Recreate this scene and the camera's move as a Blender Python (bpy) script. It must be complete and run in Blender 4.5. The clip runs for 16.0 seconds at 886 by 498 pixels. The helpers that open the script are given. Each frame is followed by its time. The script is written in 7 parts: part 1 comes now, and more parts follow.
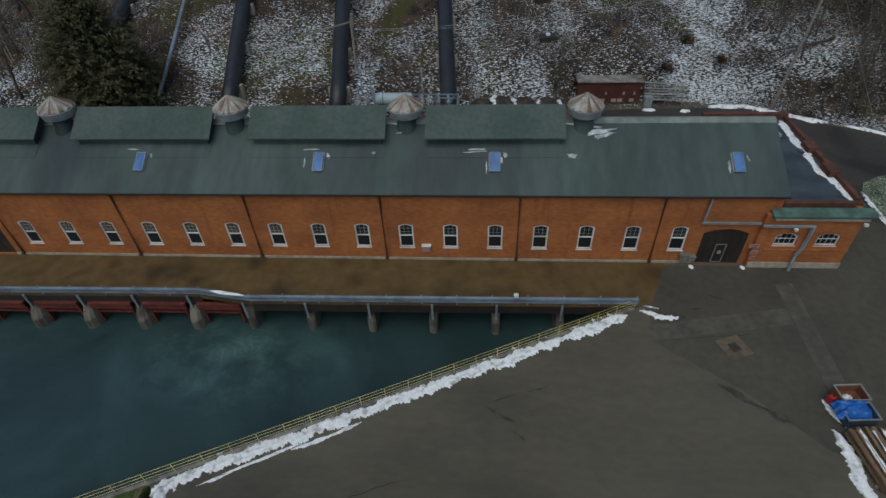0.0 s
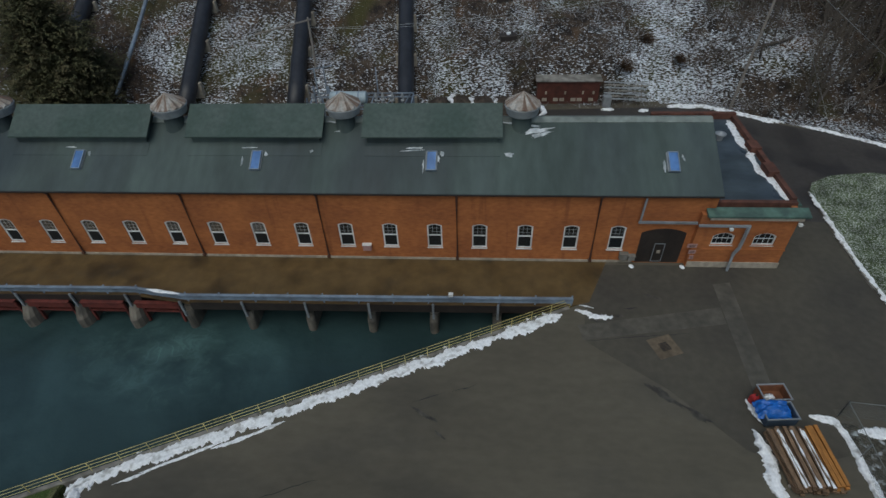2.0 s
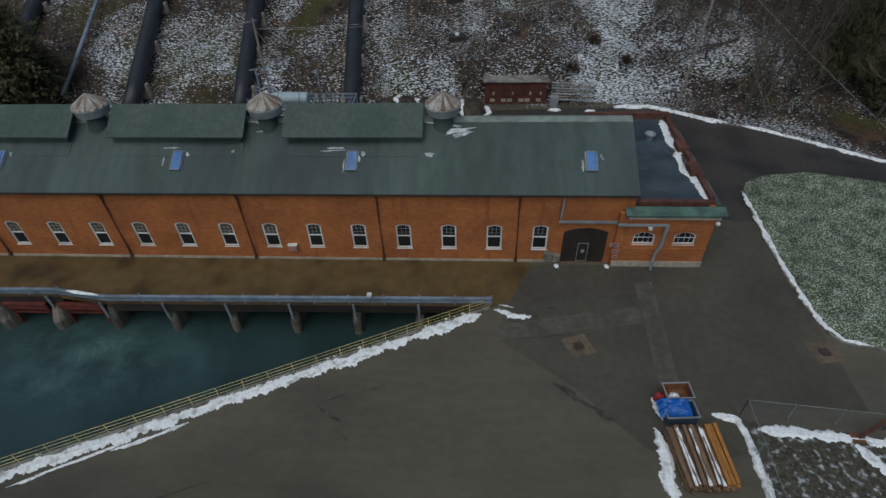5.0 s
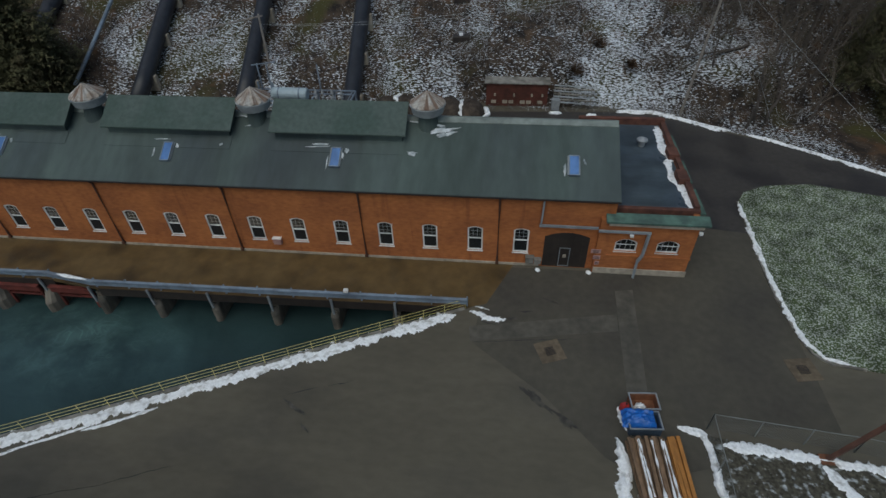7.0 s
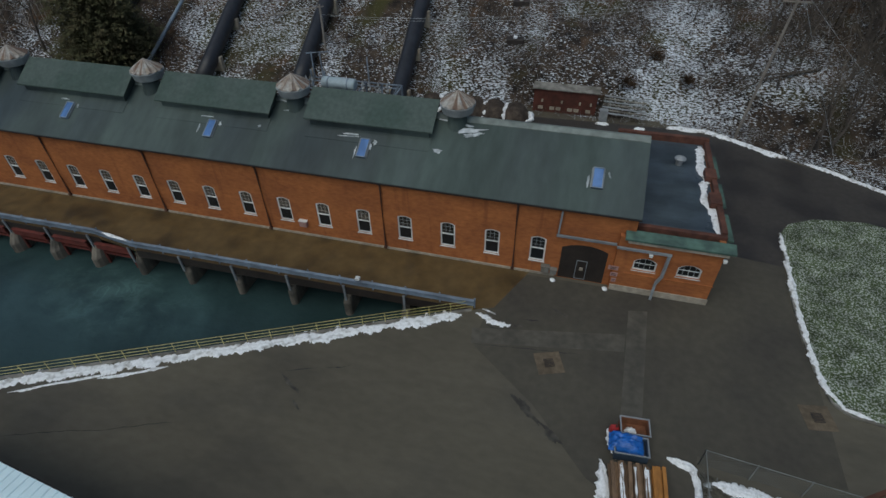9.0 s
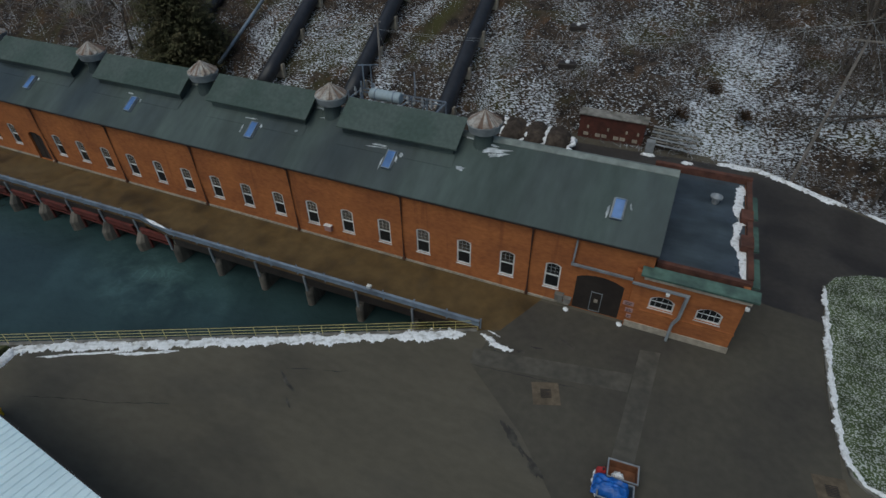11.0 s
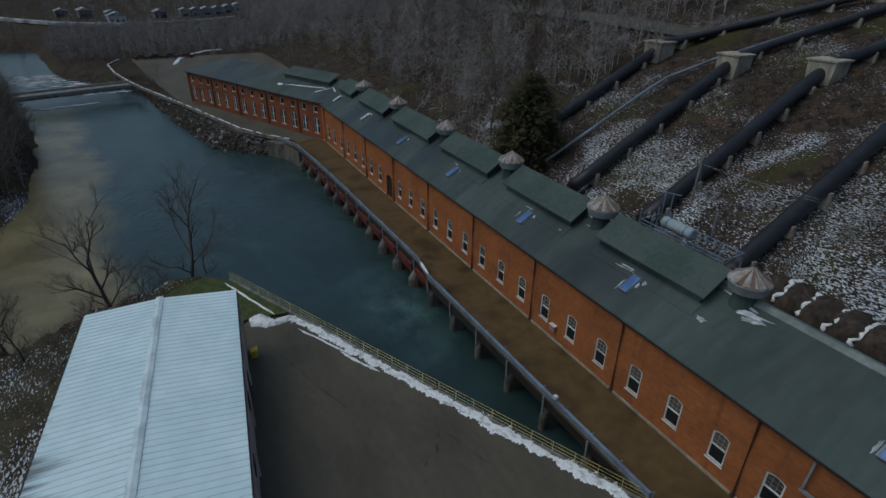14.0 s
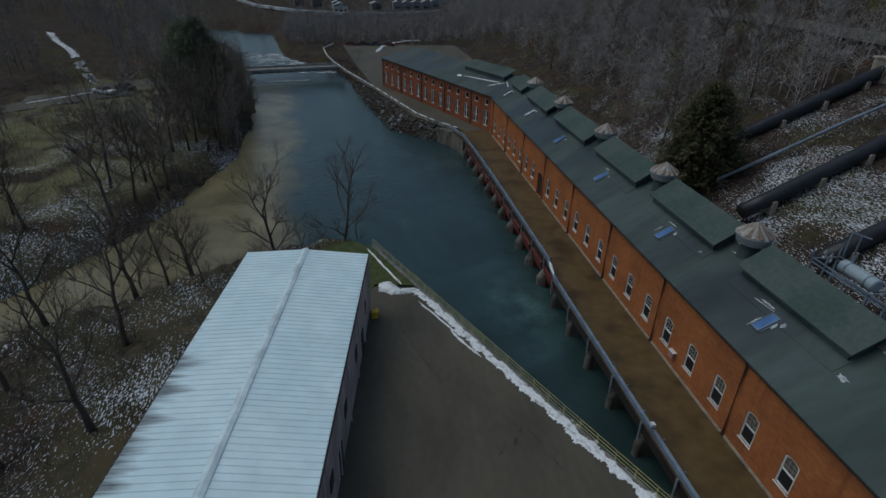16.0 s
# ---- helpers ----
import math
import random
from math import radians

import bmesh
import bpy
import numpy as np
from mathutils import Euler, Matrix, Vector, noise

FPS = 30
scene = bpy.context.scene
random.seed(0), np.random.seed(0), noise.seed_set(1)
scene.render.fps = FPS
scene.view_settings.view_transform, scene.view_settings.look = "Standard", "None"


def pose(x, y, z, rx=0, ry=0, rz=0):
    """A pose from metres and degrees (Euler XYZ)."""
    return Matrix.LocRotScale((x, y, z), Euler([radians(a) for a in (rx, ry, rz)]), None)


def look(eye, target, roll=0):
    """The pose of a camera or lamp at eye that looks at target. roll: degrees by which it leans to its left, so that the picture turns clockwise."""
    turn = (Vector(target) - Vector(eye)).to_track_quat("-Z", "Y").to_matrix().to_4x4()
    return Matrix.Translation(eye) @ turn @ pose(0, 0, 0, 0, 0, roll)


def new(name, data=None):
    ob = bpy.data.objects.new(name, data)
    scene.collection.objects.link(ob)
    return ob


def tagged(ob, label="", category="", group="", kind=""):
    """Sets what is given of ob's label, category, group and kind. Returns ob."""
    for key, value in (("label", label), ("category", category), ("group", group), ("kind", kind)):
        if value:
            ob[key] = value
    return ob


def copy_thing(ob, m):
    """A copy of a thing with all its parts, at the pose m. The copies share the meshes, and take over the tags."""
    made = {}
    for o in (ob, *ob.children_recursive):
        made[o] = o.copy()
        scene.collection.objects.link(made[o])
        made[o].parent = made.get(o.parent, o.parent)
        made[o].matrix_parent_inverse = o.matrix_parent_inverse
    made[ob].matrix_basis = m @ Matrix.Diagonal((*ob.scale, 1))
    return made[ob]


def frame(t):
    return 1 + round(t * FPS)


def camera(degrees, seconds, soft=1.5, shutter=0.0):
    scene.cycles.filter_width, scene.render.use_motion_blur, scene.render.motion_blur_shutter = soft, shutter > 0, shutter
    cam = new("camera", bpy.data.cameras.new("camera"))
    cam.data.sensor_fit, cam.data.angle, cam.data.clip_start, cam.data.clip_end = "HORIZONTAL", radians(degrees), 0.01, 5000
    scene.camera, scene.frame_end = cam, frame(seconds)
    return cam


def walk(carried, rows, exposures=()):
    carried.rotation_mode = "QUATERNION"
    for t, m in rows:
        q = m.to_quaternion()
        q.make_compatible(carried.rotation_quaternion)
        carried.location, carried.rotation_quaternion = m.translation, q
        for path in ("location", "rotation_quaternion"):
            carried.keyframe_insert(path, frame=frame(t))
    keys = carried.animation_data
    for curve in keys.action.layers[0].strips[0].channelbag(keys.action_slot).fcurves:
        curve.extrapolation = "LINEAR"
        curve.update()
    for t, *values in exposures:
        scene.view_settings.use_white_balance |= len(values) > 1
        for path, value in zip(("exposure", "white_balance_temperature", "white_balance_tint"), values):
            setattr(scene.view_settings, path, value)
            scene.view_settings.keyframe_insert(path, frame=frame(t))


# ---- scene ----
cam = camera(78.9, 16.0)
PATH = [
    (0, (-13.477, -32.118, 29.217), (-13.608, -30.616, 27.903), -2.6),
    (0.5, (-12.399, -31.931, 29.115), (-12.525, -30.431, 27.798), -2.3),
    (1, (-11.198, -32.032, 29.033), (-11.327, -30.528, 27.721), -2.5),
    (1.5, (-10.168, -31.867, 29.006), (-10.29, -30.365, 27.691), -2.3),
    (2, (-8.978, -31.826, 28.992), (-9.102, -30.325, 27.676), -2.3),
    (2.5, (-7.914, -31.756, 28.938), (-8.036, -30.255, 27.622), -2.2),
    (3, (-6.883, -31.786, 28.896), (-7.004, -30.282, 27.583), -2.3),
    (3.5, (-5.895, -31.692, 28.857), (-6.016, -30.19, 27.543), -2.2),
    (4, (-4.995, -31.638, 28.828), (-5.114, -30.136, 27.513), -2.2),
    (4.5, (-4.267, -31.609, 28.803), (-4.38, -30.107, 27.488), -2.1),
    (5, (-3.492, -31.592, 28.696), (-3.601, -30.086, 27.385), -2.1),
    (7.5, (0.513, -31.326, 28.618), (0.257, -29.835, 27.309), -1.7),
    (8, (1.292, -31.28, 28.614), (0.962, -29.804, 27.306), -1.4),
    (10.5, (5.409, -30.205, 28.616), (4.883, -28.763, 27.334), -0.9),
    (11, (6.236, -29.86, 28.501), (5.603, -28.436, 27.247), -0.7),
    (11.5, (7.154, -29.507, 28.453), (6.371, -28.145, 27.216), -0.3),
    (12, (8.199, -28.894, 28.457), (7.227, -27.626, 27.254), -0.3),
    (12.5, (8.987, -28.357, 28.427), (7.835, -27.169, 27.304), 0.2),
    (13, (9.678, -27.617, 28.458), (8.352, -26.502, 27.459), 0.4),
    (13.5, (10.486, -26.788, 28.32), (9.006, -25.808, 27.399), 0.5),
    (14, (11.023, -26.102, 28.21), (9.459, -25.266, 27.286), 0.8),
    (14.5, (11.704, -25.407, 28.085), (10.07, -24.717, 27.163), 1.0),
    (15, (12.113, -24.824, 28.034), (10.427, -24.282, 27.106), 1.4),
    (15.5, (12.547, -24.041, 28.006), (10.822, -23.652, 27.072), 1.5),
    (16, (13.036, -23.329, 28.021), (11.29, -23.06, 27.083), 1.7),
]
EXPOSURES = [(0.0, 0.12, 6150, 0), (5.0, 0.07, 6150, 0), (10.5, 0.02, 6150, 0), (12.0, -0.20, 5950, 0), (14.0, -0.36, 5850, 0), (16.0, -0.38, 5850, 0)]
walk(cam, [(t, look(eye, aim, roll)) for t, eye, aim, roll in PATH], EXPOSURES)

from mathutils.geometry import tessellate_polygon


# ---- light ----
world = bpy.data.worlds.new("world")
scene.world = world
world.use_nodes = True
wn = world.node_tree.nodes
sky = wn.new("ShaderNodeTexSky")
sky.sky_type = 'NISHITA'
sky.sun_disc = False
sky.sun_elevation = radians(59)
sky.sun_rotation = radians(200)
sky.air_density, sky.dust_density = 1.0, 3.0
wn["Background"].inputs[1].default_value = 0.08
world.node_tree.links.new(sky.outputs[0], wn["Background"].inputs[0])
sun = new("sun", bpy.data.lights.new("sun", 'SUN'))
sun.data.energy, sun.data.angle, sun.data.color = 0.74, radians(60), (1.0, 0.97, 0.93)
sun.matrix_world = look((-11, -52, 90), (0, 0, 0))


# ---- materials ----
def material(name, base, rough=0.8, metal=0.0, vary=0.25, scale=3.0, bump=0.2, bump_scale=30.0, other=None, mix_scale=0.6, mix_lo=0.45, mix_hi=0.6, stretch=(1, 1, 1), random_tone=0.0, spec=0.5, wet=None):
    """A two-scale procedural surface: fine grain, and broad stains towards a second colour."""
    m = bpy.data.materials.new(name)
    m.use_nodes = True
    n, l = m.node_tree.nodes, m.node_tree.links
    b = n["Principled BSDF"]
    b.inputs["Roughness"].default_value, b.inputs["Metallic"].default_value = rough, metal
    b.inputs["Specular IOR Level"].default_value = spec
    tc = n.new("ShaderNodeTexCoord")
    mp = n.new("ShaderNodeMapping")
    mp.inputs["Scale"].default_value = stretch
    geo = n.new("ShaderNodeNewGeometry")
    l.new(geo.outputs["Position"], mp.inputs[0])
    g = n.new("ShaderNodeTexNoise")
    g.inputs["Scale"].default_value, g.inputs["Detail"].default_value = scale, 6
    l.new(mp.outputs[0], g.inputs["Vector"])
    r = n.new("ShaderNodeMapRange")
    r.inputs[1].default_value, r.inputs[2].default_value = 0.3, 0.7
    r.inputs[3].default_value, r.inputs[4].default_value = 1 - vary, 1 + vary
    l.new(g.outputs[0], r.inputs[0])
    big = n.new("ShaderNodeTexNoise")
    big.inputs["Scale"].default_value, big.inputs["Detail"].default_value = mix_scale, 5
    l.new(mp.outputs[0], big.inputs["Vector"])
    br = n.new("ShaderNodeMapRange")
    br.inputs[1].default_value, br.inputs[2].default_value = mix_lo, mix_hi
    l.new(big.outputs[0], br.inputs[0])
    mix = n.new("ShaderNodeMix")
    mix.data_type = 'RGBA'
    mix.inputs[6].default_value = (*base, 1)
    mix.inputs[7].default_value = (*(other or [c * 0.75 for c in base]), 1)
    l.new(br.outputs[0], mix.inputs[0])
    mul = n.new("ShaderNodeMix")
    mul.data_type, mul.blend_type = 'RGBA', 'MULTIPLY'
    mul.inputs[0].default_value = 1
    l.new(mix.outputs[2], mul.inputs[6])
    l.new(r.outputs[0], mul.inputs[7])
    out = mul.outputs[2]
    if random_tone:
        oi = n.new("ShaderNodeObjectInfo")
        rr = n.new("ShaderNodeMapRange")
        rr.inputs[3].default_value, rr.inputs[4].default_value = 1 - random_tone, 1 + random_tone
        l.new(oi.outputs["Random"], rr.inputs[0])
        m2 = n.new("ShaderNodeMix")
        m2.data_type, m2.blend_type = 'RGBA', 'MULTIPLY'
        m2.inputs[0].default_value = 1
        l.new(out, m2.inputs[6])
        l.new(rr.outputs[0], m2.inputs[7])
        out = m2.outputs[2]
    l.new(out, b.inputs["Base Color"])
    if wet is not None:
        wr = n.new("ShaderNodeMapRange")
        wr.inputs[1].default_value, wr.inputs[2].default_value = 0.38, 0.66
        wr.inputs[3].default_value, wr.inputs[4].default_value = rough, wet
        l.new(big.outputs[0], wr.inputs[0])
        l.new(wr.outputs[0], b.inputs["Roughness"])
    if bump:
        bn = n.new("ShaderNodeTexNoise")
        bn.inputs["Scale"].default_value, bn.inputs["Detail"].default_value = bump_scale, 4
        l.new(mp.outputs[0], bn.inputs["Vector"])
        bp = n.new("ShaderNodeBump")
        bp.inputs["Strength"].default_value, bp.inputs["Distance"].default_value = bump, 0.05
        l.new(bn.outputs[0], bp.inputs["Height"])
        l.new(bp.outputs[0], b.inputs["Normal"])
    return m


M_BRICK = material("orange_brick", (0.40, 0.145, 0.052), 0.9, spec=0.12, vary=0.16, scale=2.0, stretch=(1, 1, 2.0), other=(0.30, 0.108, 0.043), mix_scale=0.28, mix_lo=0.40, mix_hi=0.66, bump=0.35, bump_scale=12)


def brick_courses(m):
    """Brick courses with mortar, and dark rain streaks running down from the eaves."""
    n, l = m.node_tree.nodes, m.node_tree.links
    b = n["Principled BSDF"]
    old = b.inputs["Base Color"].links[0].from_socket
    geo = n.new("ShaderNodeNewGeometry")
    sep = n.new("ShaderNodeSeparateXYZ")
    l.new(geo.outputs["Position"], sep.inputs[0])
    run = n.new("ShaderNodeMath")
    l.new(sep.outputs["X"], run.inputs[0])
    l.new(sep.outputs["Y"], run.inputs[1])
    flat = n.new("ShaderNodeCombineXYZ")
    l.new(run.outputs[0], flat.inputs["X"])
    l.new(sep.outputs["Z"], flat.inputs["Y"])
    bt = n.new("ShaderNodeTexBrick")
    bt.inputs["Scale"].default_value = 1.0
    bt.inputs["Brick Width"].default_value, bt.inputs["Row Height"].default_value, bt.inputs["Mortar Size"].default_value = 0.30, 0.10, 0.007
    bt.inputs["Color1"].default_value, bt.inputs["Color2"].default_value, bt.inputs["Mortar"].default_value = (1.05, 1.05, 1.05, 1), (0.93, 0.92, 0.92, 1), (0.88, 0.98, 1.06, 1)
    l.new(flat.outputs[0], bt.inputs["Vector"])
    m1 = n.new("ShaderNodeMix")
    m1.data_type, m1.blend_type = 'RGBA', 'MULTIPLY'
    m1.inputs[0].default_value = 1
    l.new(old, m1.inputs[6])
    l.new(bt.outputs[0], m1.inputs[7])
    mp = n.new("ShaderNodeMapping")
    mp.inputs["Scale"].default_value = (1.1, 1.1, 0.10)
    l.new(geo.outputs["Position"], mp.inputs[0])
    dz = n.new("ShaderNodeTexNoise")
    dz.inputs["Scale"].default_value, dz.inputs["Detail"].default_value = 1.0, 4
    l.new(mp.outputs[0], dz.inputs["Vector"])
    dr = n.new("ShaderNodeMapRange")
    dr.inputs[1].default_value, dr.inputs[2].default_value, dr.inputs[4].default_value = 0.60, 0.74, 0.55
    l.new(dz.outputs[0], dr.inputs[0])
    m2 = n.new("ShaderNodeMix")
    m2.data_type = 'RGBA'
    m2.inputs[7].default_value = (0.15, 0.055, 0.028, 1)
    l.new(dr.outputs[0], m2.inputs[0])
    l.new(m1.outputs[2], m2.inputs[6])
    l.new(m2.outputs[2], b.inputs["Base Color"])



def streaked(m, scale, lo, hi, dark, pale):
    """Rain streaks and faded strips running one way over an existing surface."""
    n, l = m.node_tree.nodes, m.node_tree.links
    b = n["Principled BSDF"]
    old = b.inputs["Base Color"].links[0].from_socket
    geo = n.new("ShaderNodeNewGeometry")
    mp = n.new("ShaderNodeMapping")
    mp.inputs["Scale"].default_value = scale
    l.new(geo.outputs["Position"], mp.inputs[0])
    nz = n.new("ShaderNodeTexNoise")
    nz.inputs["Scale"].default_value, nz.inputs["Detail"].default_value, nz.inputs["Roughness"].default_value = 1.0, 6, 0.6
    l.new(mp.outputs[0], nz.inputs["Vector"])
    r = n.new("ShaderNodeMapRange")
    r.inputs[1].default_value, r.inputs[2].default_value, r.inputs[3].default_value, r.inputs[4].default_value = lo, hi, dark, pale
    l.new(nz.outputs[0], r.inputs[0])
    mul = n.new("ShaderNodeMix")
    mul.data_type, mul.blend_type = 'RGBA', 'MULTIPLY'
    mul.inputs[0].default_value = 1
    l.new(old, mul.inputs[6])
    l.new(r.outputs[0], mul.inputs[7])
    l.new(mul.outputs[2], b.inputs["Base Color"])


brick_courses(M_BRICK)
M_BRICK_WING = material("red_brown_brick", (0.29, 0.098, 0.048), 0.9, spec=0.12, vary=0.16, scale=2.0, stretch=(1, 1, 2.0), other=(0.20, 0.072, 0.038), mix_scale=0.28, mix_lo=0.40, mix_hi=0.66, bump=0.35, bump_scale=12)
brick_courses(M_BRICK_WING)
M_RUSTPIPE = material("rusty_downpipe", (0.085, 0.036, 0.022), 0.7, vary=0.3, scale=2, bump=0)
M_WETROAD = material("dark_wet_asphalt", (0.052, 0.046, 0.041), 0.7, wet=0.4, spec=0.3, vary=0.15, scale=2.0, other=(0.036, 0.032, 0.030), mix_scale=0.2, bump=0.1)
M_BRICK_DARK = material("dark_brick", (0.115, 0.046, 0.030), 0.85, vary=0.3, scale=2, bump=0.3)
M_ROOF = material("green_grey_roof", (0.070, 0.092, 0.084), 0.8, spec=0.3, wet=0.28, vary=0.12, scale=1.4, other=(0.042, 0.055, 0.056), mix_scale=0.16, mix_lo=0.42, mix_hi=0.60, stretch=(1, 0.35, 0.35), bump=0.06, bump_scale=8)
M_MONITOR = material("green_roof_cladding", (0.078, 0.102, 0.091), 0.75, spec=0.25, vary=0.14, scale=3.0, other=(0.058, 0.084, 0.072), mix_scale=0.2, bump=0.05, bump_scale=8)
M_MEMBRANE = material("dark_roof_membrane", (0.046, 0.060, 0.070), 0.6, wet=0.25, vary=0.2, scale=0.8, other=(0.055, 0.07, 0.085), mix_scale=0.25)
streaked(M_ROOF, (0.30, 0.07, 0.07), 0.36, 0.66, 0.80, 1.22)
streaked(M_MEMBRANE, (0.15, 0.9, 0.9), 0.36, 0.66, 0.75, 1.35)
M_STONE = material("pale_stone", (0.38, 0.33, 0.26), 0.85, vary=0.2, scale=3)
M_CONC = material("weathered_concrete", (0.25, 0.235, 0.205), 0.9, vary=0.3, scale=1.5, other=(0.13, 0.12, 0.10), mix_scale=0.8, stretch=(1, 1, 0.4))
M_PIER = material("wet_stained_concrete", (0.16, 0.14, 0.112), 0.8, vary=0.35, scale=1.5, other=(0.075, 0.068, 0.056), mix_scale=0.9, stretch=(1, 1, 0.4))
M_DUCT = material("pale_duct_paint", (0.25, 0.27, 0.285), 0.5, vary=0.12, scale=2)
M_DECK = material("brown_wet_deck", (0.112, 0.074, 0.030), 0.65, wet=0.3, spec=0.35, vary=0.22, scale=1.0, other=(0.058, 0.043, 0.024), mix_scale=0.30, mix_lo=0.50, mix_hi=0.68, bump=0.15)
M_ASPHALT = material("old_asphalt", (0.118, 0.105, 0.078), 0.75, spec=0.2, vary=0.08, scale=1.6, other=(0.088, 0.080, 0.064), mix_scale=0.13, mix_lo=0.46, mix_hi=0.68, stretch=(0.7, 1.3, 1), bump=0.05, bump_scale=20)
M_PATCH = material("newer_asphalt_patch", (0.086, 0.078, 0.061), 0.75, spec=0.15, vary=0.10, scale=1.8, other=(0.066, 0.060, 0.050), mix_scale=0.16, mix_lo=0.42, mix_hi=0.66, bump=0.08)
streaked(M_ASPHALT, (0.05, 0.16, 0.1), 0.34, 0.68, 0.80, 1.12)
M_SNOW = material("old_snow", (0.84, 0.85, 0.86), 0.7, vary=0.14, scale=7, other=(0.36, 0.35, 0.33), mix_scale=2.1, mix_lo=0.53, mix_hi=0.72, bump=0.25, bump_scale=7)
M_SNOW_AND_GLARE = material("thin_wet_snow", (0.60, 0.63, 0.65), 0.6, vary=0.25, scale=4, other=(0.26, 0.29, 0.30), mix_scale=2.0, bump=0.1)
M_WHITE = material("white_paint", (0.72, 0.72, 0.70), 0.5, vary=0.08, scale=4, bump=0)
M_STEEL = material("blue_grey_steel", (0.20, 0.25, 0.31), 0.5, vary=0.15, scale=2, other=(0.14, 0.17, 0.21), mix_scale=0.7)
M_GALV = material("galvanised_sheet", (0.36, 0.38, 0.39), 0.45, 0.4, vary=0.15, scale=2)
M_PIPE = material("black_pipe_coating", (0.022, 0.023, 0.028), 0.45, vary=0.25, scale=1.5, bump=0.1)
M_YELLOW = material("yellow_paint", (0.85, 0.58, 0.04), 0.55, vary=0.2, scale=3, bump=0)
M_YELLOW_RAIL = material("faded_yellow_rail", (0.66, 0.58, 0.22), 0.6, vary=0.2, scale=3, bump=0)
M_RED = material("rusty_red_steel", (0.13, 0.028, 0.020), 0.7, vary=0.3, scale=2)
M_DOOR = material("dark_brown_door", (0.030, 0.023, 0.019), 0.6, vary=0.2, scale=2)
M_GREEN = material("green_copper", (0.082, 0.145, 0.115), 0.7, vary=0.25, scale=2, other=(0.05, 0.085, 0.07))
M_WOOD = material("weathered_timber", (0.17, 0.105, 0.06), 0.8, vary=0.3, scale=2.5, stretch=(6, 1, 6), random_tone=0.35)
M_POLE = material("grey_wood_pole", (0.26, 0.23, 0.20), 0.9, vary=0.3, scale=3, stretch=(4, 4, 0.6))
M_BARK = material("dark_bark", (0.100, 0.084, 0.071), 0.9, vary=0.3, scale=4)
M_HEAP = material("dark_wet_earth", (0.048, 0.038, 0.031), 0.9, vary=0.4, scale=2.5, other=(0.075, 0.058, 0.045), mix_scale=0.8, bump=0.5, bump_scale=9, spec=0.2)
M_BRICK_RED = material("red_painted_boards", (0.092, 0.028, 0.018), 0.8, vary=0.25, scale=2)


def glass_material():
    m = bpy.data.materials.new("window_glass")
    m.use_nodes = True
    b = m.node_tree.nodes["Principled BSDF"]
    b.inputs["Base Color"].default_value = (0.028, 0.032, 0.035, 1)
    b.inputs["Roughness"].default_value = 0.06
    b.inputs["Transmission Weight"].default_value = 0.45
    b.inputs["IOR"].default_value = 1.45
    return m


M_GLASS = glass_material()


